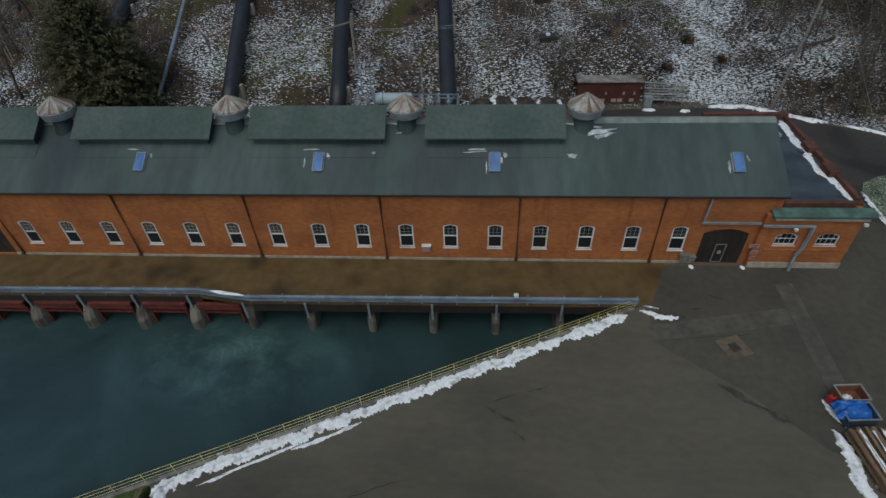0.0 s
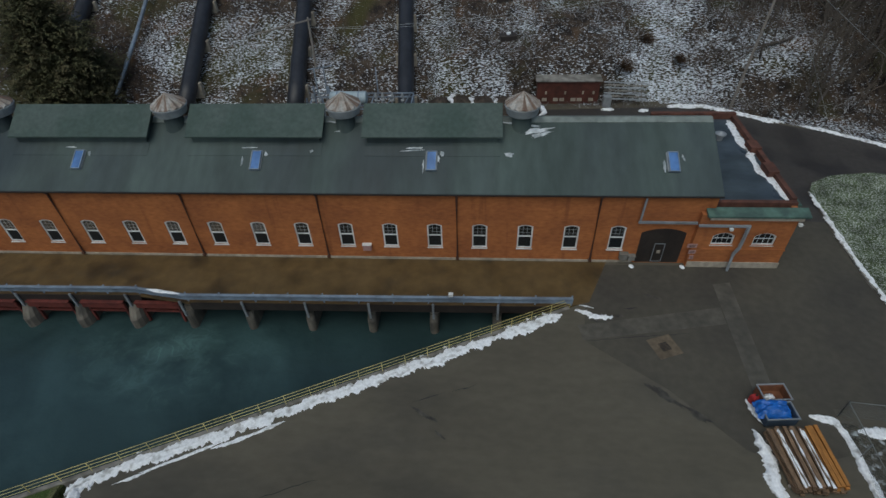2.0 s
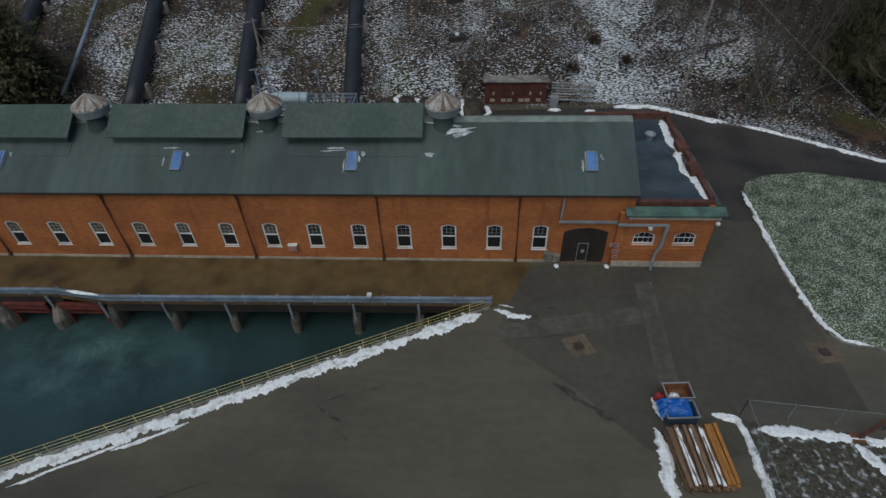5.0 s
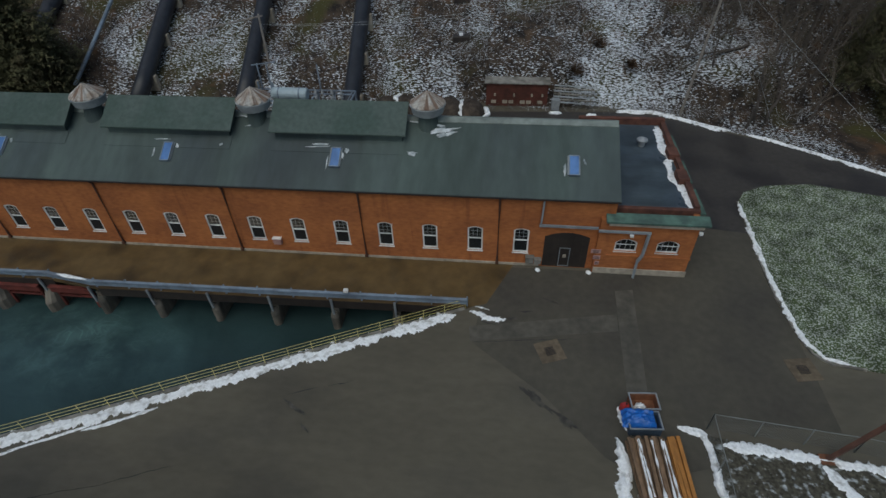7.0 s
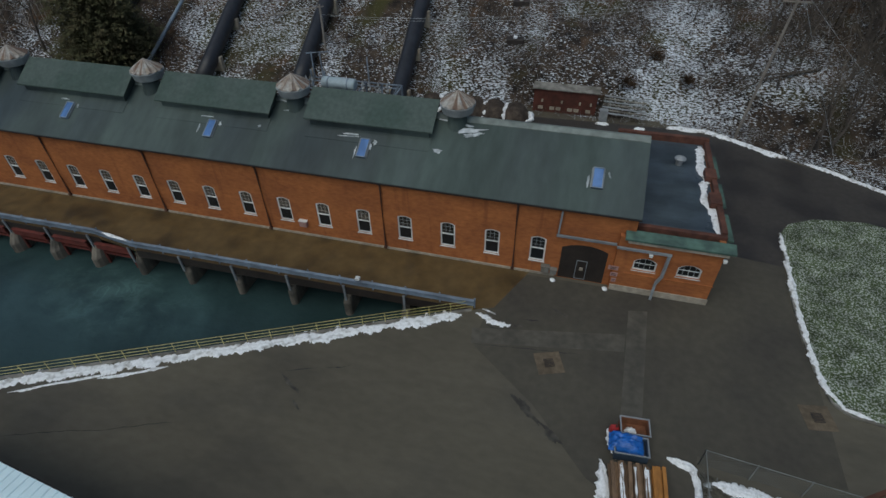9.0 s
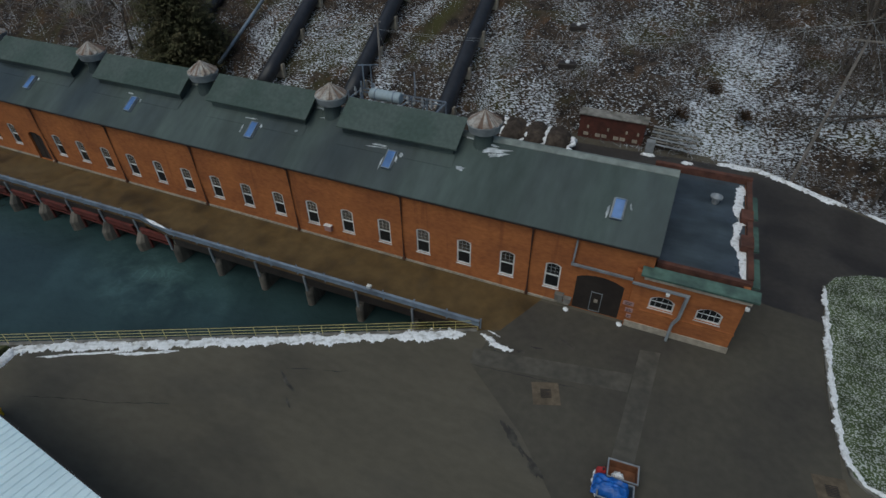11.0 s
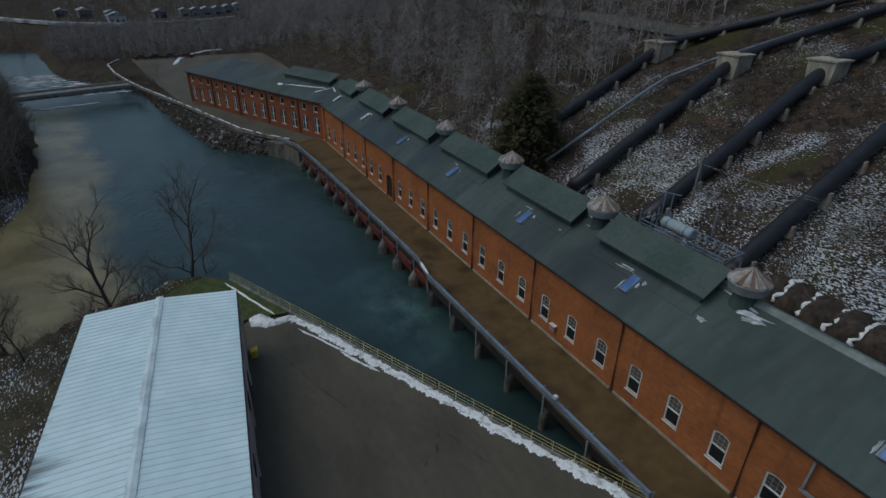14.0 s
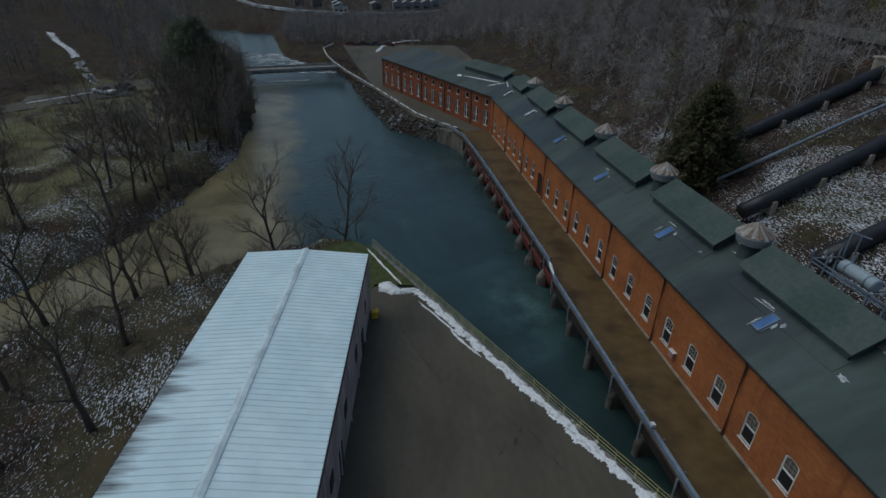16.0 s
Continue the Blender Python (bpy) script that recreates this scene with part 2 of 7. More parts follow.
def water_material():
    m = bpy.data.materials.new("river_water")
    m.use_nodes = True
    n, l = m.node_tree.nodes, m.node_tree.links
    b = n["Principled BSDF"]
    geo = n.new("ShaderNodeNewGeometry")
    sep = n.new("ShaderNodeSeparateXYZ")
    l.new(geo.outputs["Position"], sep.inputs[0])
    # silt carried along the far bank: brown where the river runs shallow
    vec = n.new("ShaderNodeVectorMath")
    vec.operation = 'DOT_PRODUCT'
    vec.inputs[1].default_value = (0.10, -1.0, 0.0)
    l.new(geo.outputs["Position"], vec.inputs[0])
    wob = n.new("ShaderNodeTexNoise")
    wob.inputs["Scale"].default_value, wob.inputs["Detail"].default_value = 0.05, 5
    l.new(geo.outputs["Position"], wob.inputs["Vector"])
    add = n.new("ShaderNodeMath")
    add.operation = 'MULTIPLY_ADD'
    add.inputs[1].default_value = 16.0
    l.new(wob.outputs[0], add.inputs[0])
    l.new(vec.outputs["Value"], add.inputs[2])
    mr = n.new("ShaderNodeMapRange")
    mr.interpolation_type = 'SMOOTHSTEP'
    mr.inputs[1].default_value, mr.inputs[2].default_value = 33.5, 39.5
    l.new(add.outputs[0], mr.inputs[0])
    col = n.new("ShaderNodeMix")
    col.data_type = 'RGBA'
    col.inputs[6].default_value = (0.030, 0.054, 0.055, 1)
    col.inputs[7].default_value = (0.195, 0.165, 0.088, 1)
    up = n.new("ShaderNodeMapRange")
    up.inputs[1].default_value, up.inputs[2].default_value = -150.0, -118.0
    l.new(sep.outputs["X"], up.inputs[0])
    both = n.new("ShaderNodeMath")
    both.operation = 'MULTIPLY'
    l.new(mr.outputs[0], both.inputs[0])
    l.new(up.outputs[0], both.inputs[1])
    l.new(both.outputs[0], col.inputs[0])
    sw = n.new("ShaderNodeTexNoise")
    sw.inputs["Scale"].default_value, sw.inputs["Detail"].default_value, sw.inputs["Distortion"].default_value = 0.09, 6, 1.2
    l.new(geo.outputs["Position"], sw.inputs["Vector"])
    swr = n.new("ShaderNodeMapRange")
    swr.inputs[1].default_value, swr.inputs[2].default_value, swr.inputs[3].default_value, swr.inputs[4].default_value = 0.35, 0.7, 0.8, 1.5
    l.new(sw.outputs[0], swr.inputs[0])
    mul = n.new("ShaderNodeMix")
    mul.data_type, mul.blend_type = 'RGBA', 'MULTIPLY'
    mul.inputs[0].default_value = 1
    l.new(col.outputs[2], mul.inputs[6])
    l.new(swr.outputs[0], mul.inputs[7])
    # thin foam swirls where the outflow wells up below the deck
    sh = n.new("ShaderNodeVectorMath")
    sh.operation = 'SUBTRACT'
    sh.inputs[1].default_value = (-31.5, -8.2, 0.0)
    l.new(geo.outputs["Position"], sh.inputs[0])
    sq = n.new("ShaderNodeVectorMath")
    sq.operation = 'MULTIPLY'
    sq.inputs[1].default_value = (0.11, 0.20, 0.0)
    l.new(sh.outputs[0], sq.inputs[0])
    ln = n.new("ShaderNodeVectorMath")
    ln.operation = 'LENGTH'
    l.new(sq.outputs[0], ln.inputs[0])
    near = n.new("ShaderNodeMapRange")
    near.inputs[1].default_value, near.inputs[2].default_value, near.inputs[3].default_value, near.inputs[4].default_value = 0.05, 1.0, 0.95, 0.0
    l.new(ln.outputs["Value"], near.inputs[0])
    fo = n.new("ShaderNodeTexNoise")
    fo.inputs["Scale"].default_value, fo.inputs["Detail"].default_value, fo.inputs["Distortion"].default_value = 0.55, 8, 1.3
    l.new(geo.outputs["Position"], fo.inputs["Vector"])
    rid = n.new("ShaderNodeMath")
    rid.operation = 'SUBTRACT'
    rid.inputs[1].default_value = 0.52
    l.new(fo.outputs[0], rid.inputs[0])
    ab = n.new("ShaderNodeMath")
    ab.operation = 'ABSOLUTE'
    l.new(rid.outputs[0], ab.inputs[0])
    thin_line = n.new("ShaderNodeMapRange")
    thin_line.inputs[1].default_value, thin_line.inputs[2].default_value, thin_line.inputs[3].default_value, thin_line.inputs[4].default_value = 0.0, 0.06, 0.62, 0.36
    l.new(ab.outputs[0], thin_line.inputs[0])
    ff = n.new("ShaderNodeMath")
    ff.operation = 'MULTIPLY'
    l.new(thin_line.outputs[0], ff.inputs[0])
    l.new(near.outputs[0], ff.inputs[1])
    fm = n.new("ShaderNodeMix")
    fm.data_type = 'RGBA'
    fm.inputs[7].default_value = (0.150, 0.265, 0.245, 1)
    br = n.new("ShaderNodeTexNoise")
    br.inputs["Scale"].default_value, br.inputs["Detail"].default_value = 0.38, 3
    l.new(sh.outputs[0], br.inputs["Vector"])
    brr = n.new("ShaderNodeMapRange")
    brr.inputs[1].default_value, brr.inputs[2].default_value = 0.36, 0.70
    l.new(br.outputs[0], brr.inputs[0])
    fg = n.new("ShaderNodeMath")
    fg.operation = 'MULTIPLY'
    l.new(ff.outputs[0], fg.inputs[0])
    l.new(brr.outputs[0], fg.inputs[1])
    l.new(fg.outputs[0], fm.inputs[0])
    l.new(mul.outputs[2], fm.inputs[6])
    l.new(fm.outputs[2], b.inputs["Base Color"])
    b.inputs["Roughness"].default_value = 0.22
    b.inputs["Specular IOR Level"].default_value = 0.32
    rip = n.new("ShaderNodeTexNoise")
    rip.inputs["Scale"].default_value, rip.inputs["Detail"].default_value = 1.1, 4
    l.new(geo.outputs["Position"], rip.inputs["Vector"])
    bp = n.new("ShaderNodeBump")
    bp.inputs["Strength"].default_value, bp.inputs["Distance"].default_value = 0.6, 0.14
    l.new(rip.outputs[0], bp.inputs["Height"])
    l.new(bp.outputs[0], b.inputs["Normal"])
    return m


M_WATER = water_material()


def ground_material():
    """Brown winter scrub with snow lying in patches, fine speckle over broad drifts."""
    m = bpy.data.materials.new("snowy_scrub")
    m.use_nodes = True
    n, l = m.node_tree.nodes, m.node_tree.links
    b = n["Principled BSDF"]
    b.inputs["Roughness"].default_value = 0.95
    b.inputs["Specular IOR Level"].default_value = 0.1
    geo = n.new("ShaderNodeNewGeometry")

    def noise_node(scale, detail=4, dist=0.0):
        t = n.new("ShaderNodeTexNoise")
        t.inputs["Scale"].default_value, t.inputs["Detail"].default_value, t.inputs["Distortion"].default_value = scale, detail, dist
        l.new(geo.outputs["Position"], t.inputs["Vector"])
        return t.outputs[0]

    def ramp(v, lo, hi, a=0.0, c=1.0):
        r = n.new("ShaderNodeMapRange")
        r.inputs[1].default_value, r.inputs[2].default_value, r.inputs[3].default_value, r.inputs[4].default_value = lo, hi, a, c
        l.new(v, r.inputs[0])
        return r.outputs[0]

    def mixc(f, a, c):
        x = n.new("ShaderNodeMix")
        x.data_type = 'RGBA'
        l.new(f, x.inputs[0])
        for i, s in ((6, a), (7, c)):
            if isinstance(s, tuple):
                x.inputs[i].default_value = (*s, 1)
            else:
                l.new(s, x.inputs[i])
        return x.outputs[2]

    soil = mixc(ramp(noise_node(0.9, 7, 0.8), 0.36, 0.66), (0.024, 0.020, 0.018), (0.080, 0.059, 0.043))
    soil = mixc(ramp(noise_node(0.12, 5, 0.5), 0.52, 0.66), soil, (0.058, 0.054, 0.022))
    soil = mixc(ramp(noise_node(0.31, 5, 0.5), 0.58, 0.68), soil, (0.086, 0.052, 0.030))
    mo = n.new("ShaderNodeAttribute")
    mo.attribute_name = "moss"
    mix_moss = n.new("ShaderNodeMath")
    mix_moss.operation = 'MULTIPLY'
    l.new(mo.outputs["Fac"], mix_moss.inputs[0])
    l.new(ramp(noise_node(0.16, 5, 0.6), 0.38, 0.58), mix_moss.inputs[1])
    soil = mixc(mix_moss.outputs[0], soil, (0.160, 0.150, 0.078))
    flat = n.new("ShaderNodeMapping")
    flat.inputs["Scale"].default_value = (0.52, 1.45, 1.45)
    l.new(geo.outputs["Position"], flat.inputs[0])
    sp = n.new("ShaderNodeTexNoise")
    sp.inputs["Scale"].default_value, sp.inputs["Detail"].default_value, sp.inputs["Distortion"].default_value = 5.7, 5, 0.45
    l.new(flat.outputs[0], sp.inputs["Vector"])
    speck = sp.outputs[0]
    drift = ramp(noise_node(0.11, 6, 0.6), 0.34, 0.64, -0.12, 0.07)
    at = n.new("ShaderNodeAttribute")
    at.attribute_name = "snow"
    s1 = n.new("ShaderNodeMath")
    l.new(speck, s1.inputs[0])
    l.new(drift, s1.inputs[1])
    s2 = n.new("ShaderNodeMath")
    l.new(s1.outputs[0], s2.inputs[0])
    l.new(at.outputs["Fac"], s2.inputs[1])
    cover = ramp(s2.outputs[0], 0.540, 0.600)
    l.new(mixc(cover, soil, (0.63, 0.67, 0.72)), b.inputs["Base Color"])
    bp = n.new("ShaderNodeBump")
    bp.inputs["Strength"].default_value, bp.inputs["Distance"].default_value = 0.6, 0.3
    l.new(noise_node(2.5, 5), bp.inputs["Height"])
    l.new(bp.outputs[0], b.inputs["Normal"])
    return m


M_GROUND = ground_material()


# ---- mesh helpers ----
def box(bm, x0, x1, y0, y1, z0, z1):
    v = [bm.verts.new((x, y, z)) for z in (z0, z1) for y in (y0, y1) for x in (x0, x1)]
    for q in ((0, 2, 3, 1), (4, 5, 7, 6), (0, 1, 5, 4), (2, 6, 7, 3), (0, 4, 6, 2), (1, 3, 7, 5)):
        bm.faces.new([v[i] for i in q])
    return v


def beam(bm, a, c, w, h):
    """A square bar from a to c, w wide and h high."""
    a, c = Vector(a), Vector(c)
    d = (c - a).normalized()
    s = d.cross(Vector((0, 0, 1)))
    s = (s if s.length > 1e-3 else Vector((1, 0, 0))).normalized()
    u = s.cross(d)
    v = [bm.verts.new(p + s * (i * w / 2) + u * (j * h / 2)) for p in (a, c) for i, j in ((-1, -1), (1, -1), (1, 1), (-1, 1))]
    for q in ((3, 2, 1, 0), (4, 5, 6, 7), (0, 1, 5, 4), (1, 2, 6, 5), (2, 3, 7, 6), (3, 0, 4, 7)):
        bm.faces.new([v[i] for i in q])


def tube(bm, pts, radii, n=8, caps=True):
    """A round tube along pts."""
    rings = []
    for i, p in enumerate(pts):
        p = Vector(p)
        d = (Vector(pts[min(i + 1, len(pts) - 1)]) - Vector(pts[max(i - 1, 0)])).normalized()
        s = d.cross(Vector((0, 0, 1)))
        s = (s if s.length > 1e-3 else Vector((1, 0, 0))).normalized()
        u = s.cross(d)
        r = radii[i] if isinstance(radii, (list, tuple)) else radii
        rings.append([bm.verts.new(p + (s * math.cos(k * math.tau / n) + u * math.sin(k * math.tau / n)) * r) for k in range(n)])
    for a, c in zip(rings, rings[1:]):
        for k in range(n):
            bm.faces.new((a[k], a[(k + 1) % n], c[(k + 1) % n], c[k]))
    if caps:
        bm.faces.new(rings[0][::-1])
        bm.faces.new(rings[-1])
    return rings


def poly_prism(bm, pts, z0, z1):
    lo, hi = [bm.verts.new((x, y, z0)) for x, y in pts], [bm.verts.new((x, y, z1)) for x, y in pts]
    k = len(pts)
    for i in range(k):
        bm.faces.new((lo[i], lo[(i + 1) % k], hi[(i + 1) % k], hi[i]))
    if k <= 4:
        bm.faces.new(hi)
        bm.faces.new(lo[::-1])
        return
    for t in tessellate_polygon([[Vector((x, y, 0)) for x, y in pts]]):
        bm.faces.new([hi[i] for i in t])
        bm.faces.new([lo[i] for i in reversed(t)])


def part(name, bm, mat, parent=None, label="", smooth=False, fix=True):
    """Links a bmesh as one mesh object under a thing or a part."""
    if fix:
        bmesh.ops.recalc_face_normals(bm, faces=bm.faces)
    me = bpy.data.meshes.new(name)
    bm.to_mesh(me)
    bm.free()
    me.materials.append(mat)
    if smooth:
        me.polygons.foreach_set("use_smooth", [True] * len(me.polygons))
    ob = new(name, me)
    ob.parent = parent
    if label:
        tagged(ob, label)
    return ob


def again(ob, parent, m=None):
    """Another object on the same mesh, with its sub-parts, under a parent."""
    c = new(ob.name, ob.data)
    c.parent = parent
    c.matrix_basis = m if m is not None else ob.matrix_basis.copy()
    for k in ("label",):
        if k in ob:
            c[k] = ob[k]
    for ch in ob.children:
        again(ch, c)
    return c


def thing(name, label, category, group="", kind="", at=None):
    ob = new(name)
    if at is not None:
        ob.matrix_basis = at
    return tagged(ob, label, category, group, kind)


def smoothstep(a, c, v):
    t = np.clip((v - a) / (c - a), 0, 1)
    return t * t * (3 - 2 * t)


# ---- terrain ----
WATER_Z = -3.0
WALL_A, WALL_B = (-2.25, -5.02), (-40.45, -23.05)      # river wall of the yard


def hill(x, y):
    return np.maximum(0, 0.43 * (y - 20.3))


def river_mid(x):
    """y of the river's right bank (towards the works) and left bank."""
    right = np.interp(x, [-420, -300, -275, -262, -205, -192, -172, -160, -128, -98, -88, -50, -46, -41, -37, -30, -10, 30, 120], [-320, -150, -90, -64, -53, -49, -35, -29, -24, -18, -8, -10, -25, -38, -43, -54, -66, -78, -95])
    left = np.interp(x, [-420, -300, -274, -256, -205, -154, -126, -84, -60, -46, -30, 0, 60, 120], [-390, -215, -104, -92, -68, -57, -49, -45, -49.3, -54.5, -65, -83, -105, -125])
    return right, left


def terrain(x, y):
    right, left = river_mid(x)
    z = hill(x, y)
    z = np.where(x > -14, z * smoothstep(27.4, 30.4, y), z)
    far = smoothstep(150, 330, -x)
    z = z * (1 - 0.75 * far) + far * 6 * smoothstep(20, 200, np.abs(y + 50))
    # works side falls to the water
    inside = smoothstep(-3.5, 3.5, (right - y)) * smoothstep(-3.5, 3.5, (y - left))
    bankleft = smoothstep(0, 16, left - y) * 2.0 + 0.10 * np.maximum(0, left - y - 45)
    z = np.where(y < left, bankleft - 1.2, z)
    z = np.where((y > right - 1) & (y < right + 6) & (x < -60), np.minimum(z, -0.4), z)
    # the tailrace basin, between the river wall and the powerhouse
    wall_y = WALL_A[1] + (x - WALL_A[0]) * (WALL_B[1] - WALL_A[1]) / (WALL_B[0] - WALL_A[0])
    basin = smoothstep(-1.2, 0.0, y - np.where(x > -49, wall_y, left + 2.5) - 0.3) * smoothstep(-1, 0, 1.2 - y) * smoothstep(-88, -85, x) * smoothstep(0, 1, -2.0 - x)
    inside = np.maximum(inside, basin)
    z = z * (1 - inside) - 6.0 * inside
    yard = smoothstep(-3.0, 0.0, np.where(x < -92, 10.5, 24.5) - y) * smoothstep(0, 6, y - right - 1) * smoothstep(-215, -208, x)
    z = z - 0.6 * yard * (1 - inside)
    return z


def build_ground():
    def axis(lo, hi, fine, grow, far_lo, far_hi):
        mid = list(np.arange(lo, hi + fine / 2, fine))
        s, v = fine, hi
        while v < far_hi:
            s *= grow
            v += s
            mid.append(v)
        s, v = fine, lo
        while v > far_lo:
            s *= grow
            v -= s
            mid.insert(0, v)
        return np.array(mid)
    xs, ys = axis(-150, 50, 1.3, 1.09, -2500, 1500), axis(-75, 75, 1.3, 1.09, -1500, 1500)
    X, Y = np.meshgrid(xs, ys)
    Z = terrain(X, Y)
    rough = np.array([[noise.noise(Vector((x * 0.16, y * 0.16, 0))) for x in xs] for y in ys])
    rough2 = np.array([[noise.noise(Vector((x * 0.5, y * 0.5, 3))) for x in xs] for y in ys])
    wild = smoothstep(24, 30, Y) + smoothstep(0, 10, -Y - 34)
    Z = Z + (rough * 0.8 + rough2 * 0.35) * np.clip(wild, 0, 1)
    d = np.hypot(X + 40, Y)
    Z = Z + 70 * smoothstep(380, 1100, d) * (0.7 + 0.3 * np.sin(X * 0.004) * np.cos(Y * 0.005))
    h, w = X.shape
    verts = np.stack([X, Y, Z], -1).reshape(-1, 3)
    i = np.arange(h * w).reshape(h, w)
    faces = np.stack([i[:-1, :-1], i[:-1, 1:], i[1:, 1:], i[1:, :-1]], -1).reshape(-1, 4)
    me = bpy.data.meshes.new("ground")
    me.from_pydata(verts.tolist(), [], faces.tolist())
    snow = me.attributes.new("snow", 'FLOAT', 'POINT')
    amount = -0.03 * smoothstep(17, 26, X) * smoothstep(10, 16, Y) - 0.010 * smoothstep(-14, -6, X) + 0.022 * smoothstep(-30, 16, X) * smoothstep(20, 30, Y) - 0.045 * smoothstep(45, 80, Y) - 0.045 * smoothstep(36, 48, Y) * smoothstep(-12, 4, X) - 0.035 * smoothstep(29, 38, Y) * smoothstep(4, 14, -X) - 0.03 * smoothstep(20, 50, -X) * smoothstep(20, 30, Y) - 0.16 * smoothstep(70, 140, -X) - 0.05 * smoothstep(-16, 0, -Y - 50) - 0.06 * smoothstep(10, 60, -Y - 50) - 0.008 * smoothstep(28, 34, -Y)
    snow.data.foreach_set("value", amount.reshape(-1).astype(np.float32))
    moss = me.attributes.new("moss", 'FLOAT', 'POINT')
    moss.data.foreach_set("value", (np.maximum(1.0 * smoothstep(47, 55, -Y) * smoothstep(40, 60, -X) * smoothstep(-145, -122, X) * smoothstep(-100, -80, Y), 0.35 * smoothstep(30, 35, -Y) * smoothstep(-56, -48, X) * smoothstep(-30, -10, -X))).reshape(-1).astype(np.float32))
    me.materials.append(M_GROUND)
    me.polygons.foreach_set("use_smooth", [True] * len(me.polygons))
    return tagged(new("ground", me), "brown winter scrub hillside dusted with patchy snow", "ground", kind="structure")


build_ground()


def build_water():
    bm = bmesh.new()
    xs = [-330, -300, -285, -275, -262, -250, -220, -205, -192, -172, -160, -128, -100, -86, -70, -50, -30, 0, 40, 120]
    rows = []
    for x in xs:
        r, l = river_mid(np.array([float(x)]))
        top = max(float(r[0]) + 6, 3.0 if -88 < x < 10 else -200)
        rows.append((bm.verts.new((x, top, WATER_Z)), bm.verts.new((x, float(l[0]) - 8, WATER_Z))))
    for a, c in zip(rows, rows[1:]):
        bm.faces.new((a[0], a[1], c[1], c[0]))
    return tagged(part("water", bm, M_WATER), "dark teal river water turning silty brown along the bank", "river", kind="structure")


build_water()


def build_yard():
    """The asphalt yard as one thick slab with its river wall."""
    out = [(-1.0, 0.2), (-1.0, -4.4), WALL_A, (-30.73, -18.46), (-32.4, -22.2), (-31.0, -24.5), (-29.3, -33.6), (3.4, -38.6), (10, -48), (60, -55), (60, 6), (42, 12.0), (36.5, 14.5), (28.6, 20.2), (23.0, 22.8), (18.4, 25.9), (14.5, 27.0), (10.5, 28.3), (-4.5, 28.3), (-6.5, 25.5), (-30, 22.8), (-88, 23.5), (-130, 12), (-205, 14), (-205, -30), (-165, -26), (-128, -20.5), (-97, -13.0), (-86, -4.4), (-86, 0.2)]
    bm = bmesh.new()
    poly_prism(bm, out, -0.9, 0.0)
    return tagged(part("pavement", bm, M_ASPHALT), "damp grey-brown asphalt yard with worn patches", "pavement", kind="structure")


build_yard()


def build_river_wall():
    bm = bmesh.new()
    a, c = Vector((*WALL_A, 0)), Vector((*WALL_B, 0))
    d = (c - a).normalized()
    nrm = Vector((-d.y, d.x, 0))
    nrm = nrm if nrm.y < 0 else -nrm
    q = [a - nrm * 0.16, c - nrm * 0.16, c + nrm * 0.10, a + nrm * 0.10]
    poly_prism(bm, [(p.x, p.y) for p in q], -6, 0.06)
    bm2 = bmesh.new()
    k = [c + nrm * 0.6, a + nrm * 0.6 + Vector((-20, -9.1, 0)) * 1.49, a + nrm * 3.2 + Vector((-20, -9.1, 0)) * 1.6, c + nrm * 6.0]
    poly_prism(bm2, [(p.x, p.y) for p in k], -5, -0.05)
    tagged(part("grass_verge", bm2, M_GRASS), "strip of rough mossy grass beside the river wall", "grass", kind="structure")
    return tagged(part("river_wall", bm, M_CONC), "stained concrete retaining wall along the tailrace", "wall", kind="structure")


M_GRASS = material("frosted_grass", (0.060, 0.085, 0.028), 0.95, vary=0.5, scale=9, other=(0.10, 0.10, 0.05), mix_scale=1.2, bump=0.6, bump_scale=14, spec=0.1)
build_river_wall()


# ---- powerhouse ----
PITCH, WIN0 = 3.45, 1.6
MAIN_L, MAIN_R = -84.8, 8.05
EAVE_Z, RIDGE_Y, RIDGE_Z = 6.52, 5.2, 9.62
WALL_T = 0.45
EAVE = 0.30                       # eaves overhang


def arch_points(w, spring, rise, n=8):
    """From the left springing over a segmental arch to the right one."""
    h = w / 2
    r = (h * h + rise * rise) / (2 * rise)
    a = math.asin(min(1, h / r))
    return [(r * math.sin(-a + 2 * a * i / n), spring + rise - r + r * math.cos(-a + 2 * a * i / n)) for i in range(n + 1)]


def wall_panel(bm, x0, x1, z0, z1, y, t, hole=None):
    """A wall piece from x0 to x1, its face at y, t thick; hole: (centre, width, sill, spring, rise)."""
    if not hole:
        box(bm, x0, x1, y, y + t, z0, z1)
        return
    cx, w, sill, spring, rise = hole
    arch = [(cx + px, pz) for px, pz in arch_points(w, spring, rise)]
    l, r = cx - w / 2, cx + w / 2
    for yy in (y, y + t):
        def quad(*p):
            bm.faces.new([bm.verts.new((a, yy, b)) for a, b in p])
        quad((x0, z0), (l, z0), (l, z1), (x0, z1))
        quad((r, z0), (x1, z0), (x1, z1), (r, z1))
        if sill > z0:
            quad((l, z0), (r, z0), (r, sill), (l, sill))
        for a, c in zip(arch, arch[1:]):
            quad(a, c, (c[0], z1), (a[0], z1))
    ring = [(l, sill)] + arch + [(r, sill)]
    for a, c in zip(ring, ring[1:] + ring[:1]):
        bm.faces.new([bm.verts.new(p) for p in ((a[0], y, a[1]), (c[0], y, c[1]), (c[0], y + t, c[1]), (a[0], y + t, a[1]))])


